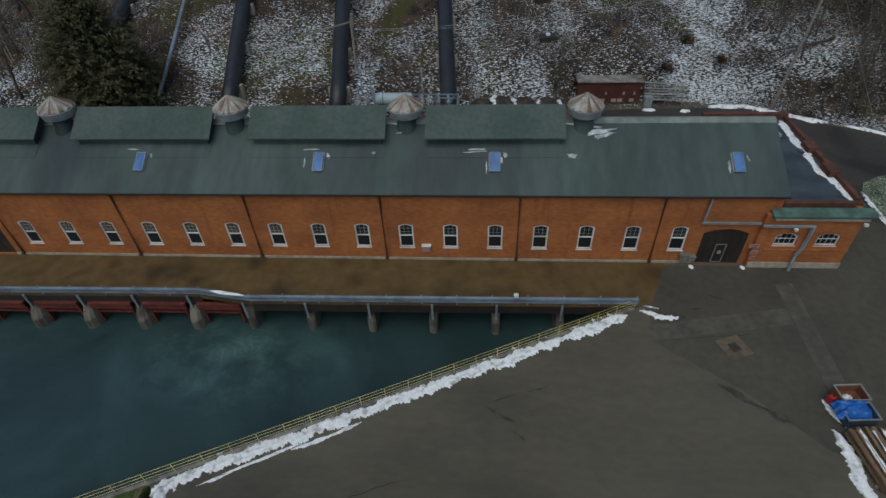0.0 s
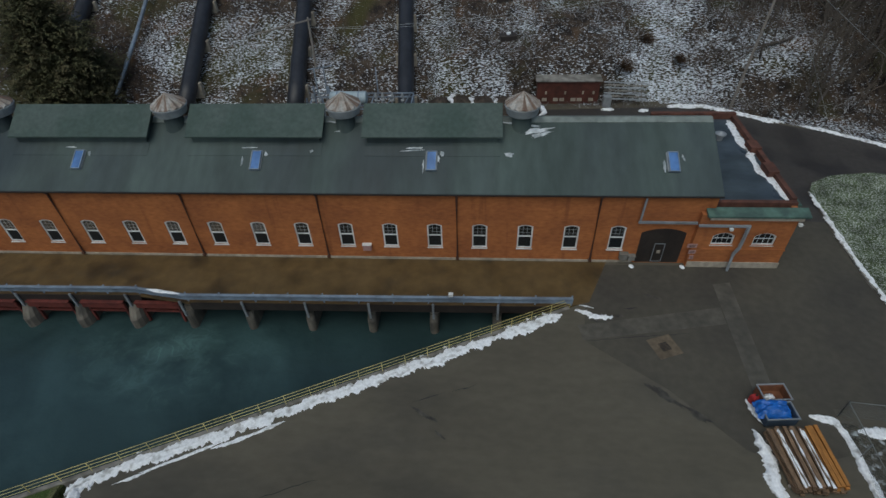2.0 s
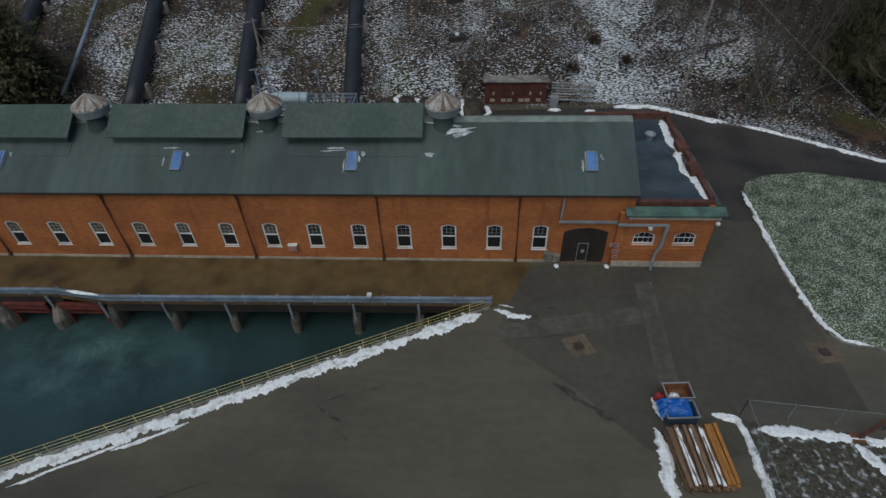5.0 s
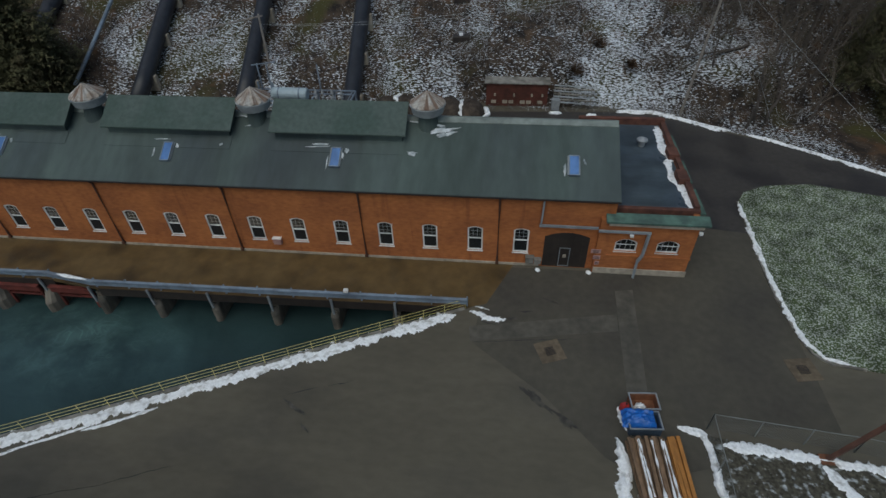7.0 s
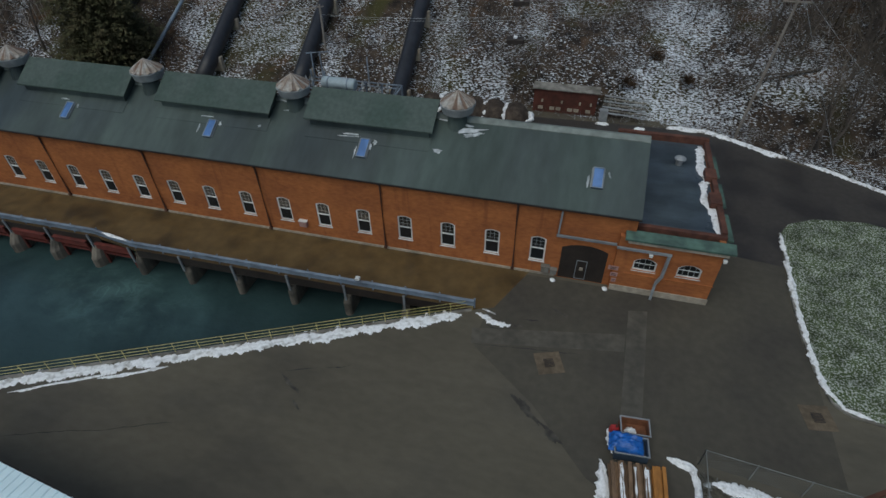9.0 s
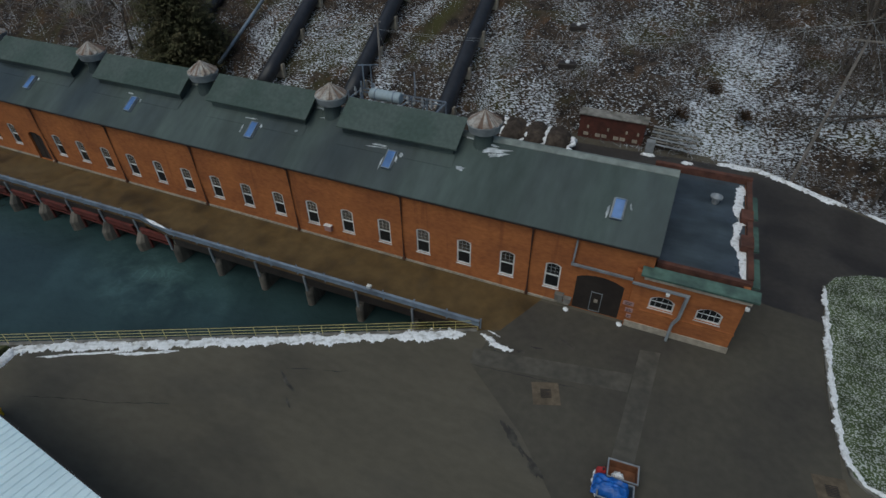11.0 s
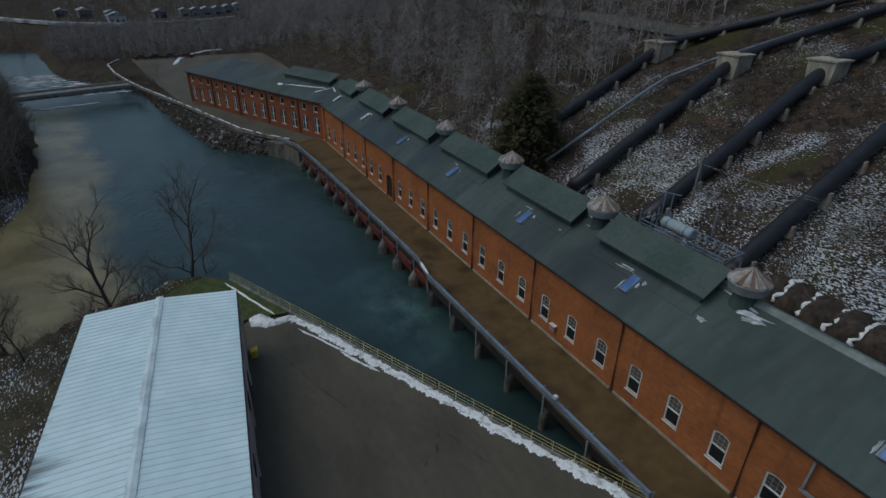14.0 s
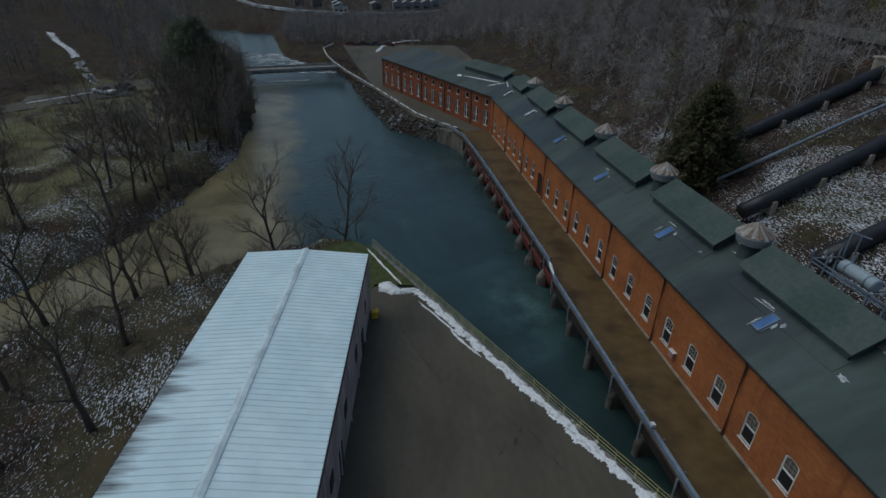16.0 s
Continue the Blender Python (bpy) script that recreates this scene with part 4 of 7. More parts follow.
    part("cap", bm, M_GALV, v)
    v.location = (11.4, 9.85, 0)


build_annex()
for x, z in ((EX1 + 0.02, 4.42), (9.3, 3.95)):
    t = thing("wall_lamp", "small white floodlight fixed to the brickwork", "lamp", "wall lamps", at=Matrix.Translation((x, EY0 - 0.003, z)))
    bm = bmesh.new()
    beam(bm, (0, 0, 0), (0, -0.22, 0.02), 0.05, 0.05)
    part("bracket", bm, M_STEEL, t)
    bm = bmesh.new()
    v = box(bm, -0.13, 0.13, -0.40, -0.18, -0.08, 0.10)
    for q in v[:4]:
        q.co.x *= 0.8
    part("head", bm, M_WHITE, t, "white lamp head")


# ---- far wing ----
WING_A, WING_B = Vector((-84.8, 0.0, 0)), Vector((-128.6, -18.1, 0))
wing_dir = (WING_B - WING_A).normalized()
wing_len = (WING_B - WING_A).length
wing = thing("far_wing", "brick wing with tall paired windows and grey-green roof", "power station",
             at=Matrix.LocRotScale(WING_B, Euler((0, 0, math.atan2(-wing_dir.y, -wing_dir.x))), None))


def build_wing():
    """Own axes: x from the far end to the joint with the main house, y into the building."""
    n, H = 14, 6.75
    step = wing_len / n
    bm = bmesh.new()
    holes, small = [], []
    for i in range(n):
        c = step * (i + 0.5)
        wall_panel(bm, step * i, step * (i + 1), 0, 4.4, 0, 0.4, (c, 1.5, 0.95, 3.7, 0.1))
        wall_panel(bm, step * i, step * (i + 1), 4.4, H, 0, 0.4, (c, 1.15, 4.8, 5.9, 0.06))
        holes.append(c)
    part("front_wall", bm, M_BRICK_WING, wing)
    bm = bmesh.new()
    box(bm, -0.4, 0, 0, 12, 0, H)
    box(bm, -0.4, wing_len - 2, 11.6, 12, 0, H)
    part("end_wall", bm, M_BRICK_WING, wing)
    first = sm = pil = None
    for i, c in enumerate(holes):
        if first is None:
            first = arched_window(1.5, 0.95, 3.7, 0.1, (), True)
            bm = bmesh.new()
            box(bm, -0.13, 0.13, -0.01, 0.08, 1.04, 3.7)
            part("mullion", bm, M_WHITE, first)
            first.parent, first.matrix_basis = wing, Matrix.Translation((c, 0.1, 0))
            sm = arched_window(1.15, 4.8, 5.9, 0.06, (), False)
            sm.parent, sm.matrix_basis = wing, Matrix.Translation((c, 0.1, 0))
        else:
            again(first, wing, Matrix.Translation((c, 0.1, 0)))
            again(sm, wing, Matrix.Translation((c, 0.1, 0)))
        if i % 3 == 0:
            bm = bmesh.new()
            box(bm, c - step / 2 - 0.15, c - step / 2 + 0.15, -0.15, -0.003, 0.02, H - 0.1)
            part("pilaster", bm, M_BRICK_DARK, wing)
    for nm, corners in (("front_roof_slope", [(-0.5, -0.45, H + 0.05), (wing_len + 2.0, -0.45, H + 0.05), (wing_len + 2.0, 6.0, 9.85), (7.0, 6.0, 9.85)]),
                        ("rear_roof_slope", [(-0.5, 12.5, H), (7.0, 6.004, 9.85), (wing_len + 2.0, 6.004, 9.85), (wing_len + 2.0, 12.5, H)]),
                        ("hip_roof_slope", [(-0.52, -0.45, H + 0.05), (6.98, 6.0, 9.85), (-0.52, 12.5, H + 0.05)])):
        bm = bmesh.new()
        top = [bm.verts.new(p) for p in corners]
        low = [bm.verts.new((p[0], p[1], p[2] - 0.2)) for p in corners]
        bm.faces.new(top)
        bm.faces.new(low[::-1])
        for k in range(len(top)):
            bm.faces.new((top[k], top[(k + 1) % len(top)], low[(k + 1) % len(top)], low[k]))
        part(nm, bm, M_ROOF, wing)
    bm = bmesh.new()
    roof_strip(bm, wing_len - 15.5, wing_len - 1.5, [(3.5, 9.6), (6.3, 10.75)], 0.12)
    mon = part("monitor_roof", bm, M_MONITOR, wing)
    bm = bmesh.new()
    box(bm, wing_len - 15.2, wing_len - 1.8, 3.7, 6.0, 8.3, 9.55)
    part("cheek", bm, M_ROOF, mon)


build_wing()


# ---- white-roofed shed ----
SHED_O, SHED_A = Vector((-27.98, -23.54, 0)), math.radians(-6.8)
shed = thing("storage_shed", "long metal shed with pale ribbed snow-dusted roof", "shed", at=Matrix.LocRotScale(SHED_O, Euler((0, 0, SHED_A)), None))


def build_shed():
    """Own axes: x along the shed, y = 0 the yard side, y = -W the river side."""
    L, W, H, R = 34.0, 10.2, 5.65, 6.03
    for nm, ya, za, yb, zb in (("yard_roof_slope", 0.03, H, -W / 2 - 0.2, R), ("river_roof_slope", -W - 0.1, H, -W / 2 - 0.2, R)):
        bm = bmesh.new()
        for i in range(2):
            x = i * 0.45
            prof = [(x, 0), (x + 0.30, 0), (x + 0.34, 0.05), (x + 0.41, 0.05), (x + 0.45, 0)]
            for (xa, da), (xb, db) in zip(prof, prof[1:]):
                bm.faces.new([bm.verts.new(p) for p in ((xa, ya, za + da), (xb, ya, za + db), (xb, yb, zb + db), (xa, yb, zb + da))])
        bmesh.ops.remove_doubles(bm, verts=bm.verts, dist=0.001)
        sheet_ob = part("roof_sheet", bm, M_SHED_ROOF if nm[0] == "y" else M_SHED_STAINED, shed, "pale blue-white ribbed sheet")
        sheet_ob.location.x = -0.3
        for i in range(1, int((L + 0.3) / 0.9)):
            again(sheet_ob, shed, Matrix.Translation((-0.3 + 0.9 * i, 0, 0)))
    bm = bmesh.new()
    roof_strip(bm, -0.35, L, [(-W / 2 + 0.06, R + 0.05), (-W / 2 - 0.2, R + 0.13), (-W / 2 - 0.46, R + 0.05)], 0.04)
    part("ridge_cap", bm, M_SHED_CAP, shed)
    bm = bmesh.new()
    box(bm, 0.0, L, -0.15, 0.0, 0, H - 0.06)
    part("yard_wall", bm, M_SHED_WALL, shed, "weathered beige cladding")
    bm = bmesh.new()
    box(bm, 0.0, L, -W, -W + 0.15, -1, H - 0.06)
    part("river_wall", bm, M_SHED_WALL, shed)
    bm = bmesh.new()
    for x in (0.0, L - 0.15):
        pts = [(-0.15, -0.5), (-0.15, H - 0.08), (-W / 2 - 0.2, R - 0.08), (-W + 0.15, H - 0.08), (-W + 0.15, -0.5)]
        f = [[bm.verts.new((xx, y, z)) for y, z in pts] for xx in (x, x + 0.15)]
        bm.faces.new(f[0])
        bm.faces.new(f[1][::-1])
        for k in range(5):
            bm.faces.new((f[0][k], f[0][(k + 1) % 5], f[1][(k + 1) % 5], f[1][k]))
    part("end_wall", bm, M_SHED_WALL, shed)
    bm = bmesh.new()
    beam(bm, (-0.3, 0.08, H - 0.12), (L, 0.08, H - 0.12), 0.07, 0.09)
    part("gutter", bm, M_DOOR, shed)
    bm = bmesh.new()
    beam(bm, (-0.3, -W - 0.17, H - 0.06), (L, -W - 0.17, H - 0.06), 0.07, 0.09)
    part("gutter", bm, M_DOOR, shed)


M_SHED_ROOF = material("snow_dusted_sheeting", (0.74, 0.88, 0.91), 0.55, vary=0.05, scale=0.8, other=(0.68, 0.83, 0.87), mix_scale=0.25, bump=0.05, bump_scale=4)
M_SHED_STAINED = material("snow_dusted_sheeting_melting_at_eaves", (0.74, 0.88, 0.91), 0.55, vary=0.05, scale=0.8, other=(0.68, 0.83, 0.87), mix_scale=0.25, bump=0.05, bump_scale=4)


def melt_at_eaves(m, edge, reach):
    """Dark wet sheeting shows in ragged tongues where the dusting has melted off above the eaves."""
    n, l = m.node_tree.nodes, m.node_tree.links
    b = n["Principled BSDF"]
    old = b.inputs["Base Color"].links[0].from_socket
    geo = n.new("ShaderNodeNewGeometry")
    turn = n.new("ShaderNodeMapping")
    back = Euler((0, 0, -SHED_A)).to_matrix()
    turn.inputs["Rotation"].default_value = (0, 0, -SHED_A)
    turn.inputs["Location"].default_value = -(back @ SHED_O)
    l.new(geo.outputs["Position"], turn.inputs[0])
    sep = n.new("ShaderNodeSeparateXYZ")
    l.new(turn.outputs[0], sep.inputs[0])
    mp = n.new("ShaderNodeMapping")
    mp.inputs["Scale"].default_value = (3.2, 0.30, 1.0)
    l.new(turn.outputs[0], mp.inputs[0])
    nz = n.new("ShaderNodeTexNoise")
    nz.inputs["Scale"].default_value, nz.inputs["Detail"].default_value = 0.55, 7
    l.new(mp.outputs[0], nz.inputs["Vector"])
    d = n.new("ShaderNodeMapRange")
    d.inputs[1].default_value, d.inputs[2].default_value, d.inputs[3].default_value, d.inputs[4].default_value = edge, edge + reach, 0.24, -0.32
    l.new(sep.outputs["Y"], d.inputs[0])
    along = n.new("ShaderNodeMapRange")
    along.inputs[1].default_value, along.inputs[2].default_value, along.inputs[3].default_value, along.inputs[4].default_value = 8.0, 15.0, -0.30, 0.04
    l.new(sep.outputs["X"], along.inputs[0])
    s0 = n.new("ShaderNodeMath")
    l.new(nz.outputs[0], s0.inputs[0])
    l.new(along.outputs[0], s0.inputs[1])
    s = n.new("ShaderNodeMath")
    l.new(s0.outputs[0], s.inputs[0])
    l.new(d.outputs[0], s.inputs[1])
    f = n.new("ShaderNodeMapRange")
    f.inputs[1].default_value, f.inputs[2].default_value, f.inputs[4].default_value = 0.54, 0.78, 0.85
    l.new(s.outputs[0], f.inputs[0])
    mix = n.new("ShaderNodeMix")
    mix.data_type = 'RGBA'
    mix.inputs[7].default_value = (0.12, 0.135, 0.145, 1)
    l.new(f.outputs[0], mix.inputs[0])
    l.new(old, mix.inputs[6])
    l.new(mix.outputs[2], b.inputs["Base Color"])


melt_at_eaves(M_SHED_STAINED, -10.5, 3.6)
M_SHED_CAP = material("ridge_flashing", (0.72, 0.84, 0.87), 0.5, vary=0.1, scale=2)
M_SHED_WALL = material("beige_cladding", (0.60, 0.53, 0.51), 0.7, vary=0.2, scale=1.5, stretch=(1, 1, 0.3))
build_shed()


# ---- deck over the tailrace ----
deck = thing("tailrace_deck", "brown wet concrete deck on piers over the tailrace", "deck")


def pier_y(x):
    """How far the deck's edge stands out from its line at the first bays."""
    return float(np.interp(x, [-80.4, -60, -34.6], [-1.05, -0.6, -0.25]))


def build_deck():
    bm = bmesh.new()
    poly_prism(bm, [(1.2, -0.02), (-0.75, -4.4), (-2.2, -4.88), (-30.4, -5.22), (-34.6, -4.58), (-60, -4.9), (-72.3, -5.25), (-80.4, -5.7), (-86, -7.0), (-86, 0.4), (-40, 0.1)], -0.22, 0.012)
    part("deck_slab", bm, M_DECK, deck)
    bm = bmesh.new()
    box(bm, -86, 2, 0.6, 1.2, -6, -0.56)
    part("rear_wall", bm, M_PIER, deck)
    # dark beams below the slab's edge, coloured as the shade of the recess
    for a, c in (((-30.4, -5.1), (-2.4, -4.76)), ((-72.3, -5.13), (-34.6, -4.46))):
        bm = bmesh.new()
        beam(bm, (*a, -0.38), (*c, -0.38), 0.3, 0.74)
        part("edge_girder", bm, M_DOOR, deck, "dark strip for the shade below the deck edge")
    bm = bmesh.new()
    poly_prism(bm, [(-80.4, -5.85), (-86.0, -7.2), (-89.5, -9.4), (-89.5, -6.6), (-86.0, -4.8), (-80.4, -4.8)], -6, -0.26)
    part("abutment", bm, M_PIER, deck, "stained concrete abutment")
    xs = [-7.35 - 4.74 * i for i in range(6)]
    bm = bmesh.new()
    box(bm, -0.30, 0.30, -4.75, 0.6, -6, -0.9)
    tube(bm, [(0, -4.9, -6), (0, -4.9, -1.75), (0, -4.75, -1.25)], [0.34, 0.34, 0.24], 12)
    p = part("pier", bm, M_PIER, deck, "slim concrete pier")
    p.location.x = xs[0]
    for x in xs[1:]:
        again(p, deck, Matrix.Translation((x, 0, 0)))
    bm = bmesh.new()
    nose = [(0.58 * math.cos(math.pi * k / 6), math.sin(math.pi * k / 6)) for k in range(7)]
    rings = []
    for z, back, out, wide in ((-6.0, -4.25, 0.95, 1.0), (-2.1, -4.25, 0.9, 0.96), (-1.5, -4.2, 0.55, 0.82), (-0.95, -4.1, 0.28, 0.62)):
        rings.append([bm.verts.new((x * wide, back - y * out, z)) for x, y in nose] + [bm.verts.new((-0.58 * wide, 0.6, z)), bm.verts.new((0.58 * wide, 0.6, z))])
    for a, c in zip(rings, rings[1:]):
        for k in range(len(a)):
            bm.faces.new((a[k], a[(k + 1) % len(a)], c[(k + 1) % len(a)], c[k]))
    bm.faces.new(rings[-1])
    box(bm, -0.34, 0.34, -3.9, 0.6, -0.96, -0.24)
    p = part("cutwater_pier", bm, M_PIER, deck, "round-nosed stained concrete cutwater pier")
    p.location = (-35.6, pier_y(-35.6), 0)
    for i in range(1, 11):
        again(p, deck, Matrix.Translation((-35.6 - 4.35 * i, pier_y(-35.6 - 4.35 * i), 0)))
    # red steel gate gear between the cutwaters
    upper = None
    for i in range(11):
        m = Matrix.Translation((-33.4 - 4.35 * i, pier_y(-33.4 - 4.35 * i), 0))
        if upper is None:
            bm = bmesh.new()
            box(bm, -1.72, 1.72, -4.62, -4.50, -1.15, -0.6)
            box(bm, -1.72, 1.72, -4.72, -4.40, -0.6, -0.52)
            upper = part("gate_beam", bm, M_RED, deck, "rusty red gate beam")
            bm = bmesh.new()
            beam(bm, (-1.45, -4.3, -1.0), (-1.45, -4.3, -2.9), 0.16, 0.2)
            beam(bm, (1.45, -4.3, -1.0), (1.45, -4.3, -2.9), 0.16, 0.2)
            beam(bm, (-1.5, -4.3, -1.7), (1.5, -4.3, -1.7), 0.2, 0.2)
            lower = part("gate_frame", bm, M_RED, deck, "rusty red gate frame")
            upper.matrix_basis = lower.matrix_basis = m
        else:
            again(upper, deck, m)
            again(lower, deck, m)


build_deck()


def rail_line():
    return [(-2.1, -5.08), (-30.5, -5.45), (-34.6, -4.82), (-60, -5.15), (-72.3, -5.5), (-80.4, -5.95), (-86, -7.4)]


guard = thing("deck_guardrail", "blue-grey steel guardrail along the deck edge", "guardrail")


def build_guardrail():
    pts = rail_line()
    bm = bmesh.new()
    for (xa, ya), (xb, yb) in zip(pts, pts[1:]):
        beam(bm, (xa, ya, 1.02), (xb, yb, 1.02), 0.24, 0.10)
        beam(bm, (xa, ya, 0.70), (xb, yb, 0.70), 0.08, 0.26)
    part("rail", bm, M_STEEL, guard)
    post = None
    for (xa, ya), (xb, yb) in zip(pts, pts[1:]):
        n = max(1, int(math.hypot(xb - xa, yb - ya) / 2.4))
        for i in range(n):
            x, y = xa + (xb - xa) * i / n, ya + (yb - ya) * i / n
            if post is None:
                bm = bmesh.new()
                box(bm, -0.05, 0.05, 0.30, 0.40, 0.0, 0.95)
                post = part("post", bm, M_STEEL, guard)
                post.location = (x, y, 0)
            else:
                again(post, guard, Matrix.Translation((x, y, 0)))


build_guardrail()

fence = thing("yard_fence", "faded yellow three-rail fence along the river wall", "fence")


def build_fence():
    a, c = Vector((*WALL_A, 0)), Vector((*WALL_B, 0))
    d = c - a
    off = Vector((0.03, 0.06, 0))
    a, c = a + off, c + off
    for z in (0.36, 0.65, 0.94):
        bm = bmesh.new()
        tube(bm, [a + Vector((0, 0, z)), c + Vector((0, 0, z))], 0.017, 6)
        part("rail", bm, M_YELLOW_RAIL, fence)
    n = int(d.length / 1.55)
    post = None
    for i in range(n + 1):
        p = a + (c - a) * (i / n)
        if post is None:
            bm = bmesh.new()
            tube(bm, [(0, 0, 0), (0, 0, 0.94)], 0.02, 6)
            post = part("post", bm, M_YELLOW_RAIL, fence)
            post.location = p
        else:
            again(post, fence, Matrix.Translation(p))


build_fence()


# ---- penstocks ----
def penstock_line(x0, y0, x1, y1, up=1.3, n=10):
    return [(x0 + (x1 - x0) * i / n, y0 + (y1 - y0) * i / n, float(hill(0, y0 + (y1 - y0) * i / n)) + up) for i in range(n + 1)]


def build_penstock(pts, more=None):
    t = thing("penstock", "black steel penstock pipe on concrete saddles", "pipe", "penstocks down the hillside")
    bm = bmesh.new()
    tube(bm, pts + (more or []), [0.92] * len(pts) + [0.85] + [0.66] * (len(more or []) - 1), 20)
    part("pipe", bm, M_PIPE, t, smooth=True)
    a, c = Vector(pts[0]), Vector(pts[-1])
    n = max(2, int((c - a).length / 5.8))
    for i in range(n):
        p = a + (c - a) * ((i + 0.6) / n)
        bm = bmesh.new()
        box(bm, -1.2, 1.2, -0.28, 0.28, -2.2, -0.1)
        s = part("saddle", bm, M_STONE, t, "pale concrete saddle")
        s.location = p
    for a, c in zip((more or [])[:-1], (more or [])[1:]):
        a, c = Vector(a), Vector(c)
        n = max(1, int((c - a).length / 6.5))
        for i in range(n):
            q = again(s, t, Matrix.LocRotScale(a + (c - a) * ((i + 0.5) / n), None, (0.75, 0.8, 0.8)))
    return t


build_penstock(penstock_line(-58.2, 22, -60.2, 53.0), [(-60.0, 57, 17.2), (-57.5, 60, 18.3), (-46.5, 71, 23.0), (-18, 99, 35.0)])
build_penstock(penstock_line(-41.7, 22, -45.0, 52.5), [(-45.0, 56.6, 16.8), (-43.6, 60, 18.3), (-35.6, 73, 23.9), (-16, 104, 37.2)])
build_penstock(penstock_line(-29.2, 22, -32.2, 54.2), [(-32.0, 58.4, 17.6), (-25.1, 71.7, 23.3), (-8, 104, 37.2)])
build_penstock(penstock_line(-16.7, 20, -19.3, 55.0), [(-19.2, 59.2, 17.9), (0, 96, 33.8)])


M_ANCHOR = material("pale_weathered_concrete", (0.44, 0.40, 0.31), 0.9, vary=0.25, scale=1.2, other=(0.30, 0.27, 0.21), mix_scale=0.7, stretch=(1, 1, 0.4))


def build_anchor(x, y, yaw=0):
    t = thing("anchor_block", "concrete anchor block straddling the penstock", "anchor block", "anchor blocks", at=pose(x, y, float(hill(0, y)), 0, 0, yaw))
    bm = bmesh.new()
    pts = [(-1.6, -1.0), (1.6, -1.0), (1.9, 2.45), (-1.9, 2.45)]
    f = [[bm.verts.new((a, yy, c)) for a, c in pts] for yy in (-1.6, 1.8)]
    bm.faces.new(f[0])
    bm.faces.new(f[1][::-1])
    for k in range(4):
        bm.faces.new((f[0][k], f[0][(k + 1) % 4], f[1][(k + 1) % 4], f[1][k]))
    part("block", bm, M_ANCHOR, t)
    bm = bmesh.new()
    box(bm, -2.1, 2.1, -1.8, 2.0, 2.45, 2.68)
    part("capping", bm, M_ANCHOR, t)


for ax, ay in ((-60.2, 54.6), (-45.0, 54.2), (-32.2, 56.0), (-19.3, 56.8)):
    build_anchor(ax, ay)

thin = thing("steel_pipe", "thin bluish steel pipe running up the hillside", "pipe")
bm = bmesh.new()
tube(bm, [(-50.3, 24.0, 2.9), (-50.9, 33, 6.7), (-51.6, 42, 10.5), (-51.6, 48, 13.1), (-48.6, 54.4, 15.9), (-42, 65, 20.4)], 0.22, 8)
part("pipe", bm, M_STEEL, thin, smooth=True)


# ---- snow ----
def snow_ridge(name, label, pts, width, height, seed, ragged=0.45):
    """A low crusted bank of old snow along a line on the ground, with a torn edge."""
    line = [Vector(p) for p in pts]
    samples = []
    for a, c in zip(line, line[1:]):
        n = max(2, int((c - a).length / 0.08))
        samples += [(a + (c - a) * (i / n), (c - a).normalized()) for i in range(n)]
    samples.append((line[-1], (line[-1] - line[-2]).normalized()))
    bm = bmesh.new()
    rows, K = [], 11

    def nz(x, y, z):
        return noise.noise(Vector((x, y, z)))
    for i, (p, d) in enumerate(samples):
        s = Vector((-d.y, d.x, 0))
        e = min(1.0, i / 8, (len(samples) - 1 - i) / 8)
        row = []
        w = max(0.10, width * (0.85 + 0.40 * nz(i * 0.021, seed, 0) + 0.22 * nz(i * 0.11, seed, 4))) * (0.25 + 0.75 * e)
        sh = nz(i * 0.03, seed, 9) * 0.12 * width
        for k in range(K):
            u = k / (K - 1) * 2 - 1
            edge = abs(u) ** 2
            side = 3.0 if u > 0 else -3.0
            rag = (nz(i * 0.07, side, seed) * 0.7 + nz(i * 0.25, side, seed) * 0.5 + nz(i * 0.8, side, seed) * 0.35 + nz(i * 2.1, side, seed) * 0.2) * ragged * width * 0.55 * edge
            h = height * (1 - abs(u) ** 3) * (0.6 + 0.6 * nz(i * 0.05, k * 0.8, seed + 2) + 0.35 * nz(i * 0.16, k * 1.6, seed + 3)) * (0.3 + 0.7 * e)
            q = p + s * (u * w / 2 + sh + rag)
            row.append(bm.verts.new((q.x, q.y, p.z + (-0.03 if k in (0, K - 1) else max(0.025, h)))))
        rows.append(row)
    for a, c in zip(rows, rows[1:]):
        for k in range(K - 1):
            bm.faces.new((a[k], a[k + 1], c[k + 1], c[k]))
    return tagged(part(name, bm, M_SNOW, smooth=True), label, "snow")


def snow_patch(name, label, at, rx, ry, seed, lift=0.02, h=0.05, n=40, mat=None, category="snow"):
    """A flat irregular patch lying on a surface given by its pose."""
    bm = bmesh.new()
    rings = []
    for f, z in ((1.0, 0.0), (0.8, h * 0.8), (0.4, h)):
        ring = []
        for k in range(n):
            a = k * math.tau / n
            r = 0.75 + 0.55 * noise.noise(Vector((math.cos(a) * 1.7, math.sin(a) * 1.7, seed))) + 0.3 * noise.noise(Vector((math.cos(a) * 5, math.sin(a) * 5, seed + 5))) + 0.2 * noise.noise(Vector((math.cos(a) * 14, math.sin(a) * 14, seed + 6)))
            ring.append(bm.verts.new((rx * r * f * math.cos(a), ry * r * f * math.sin(a), lift + z)))
        rings.append(ring)
    for a, c in zip(rings, rings[1:]):
        for k in range(n):
            bm.faces.new((a[k], a[(k + 1) % n], c[(k + 1) % n], c[k]))
    bm.faces.new(rings[-1])
    ob = part(name, bm, mat or M_SNOW, smooth=True)
    ob.matrix_basis = at
    return tagged(ob, label, category)


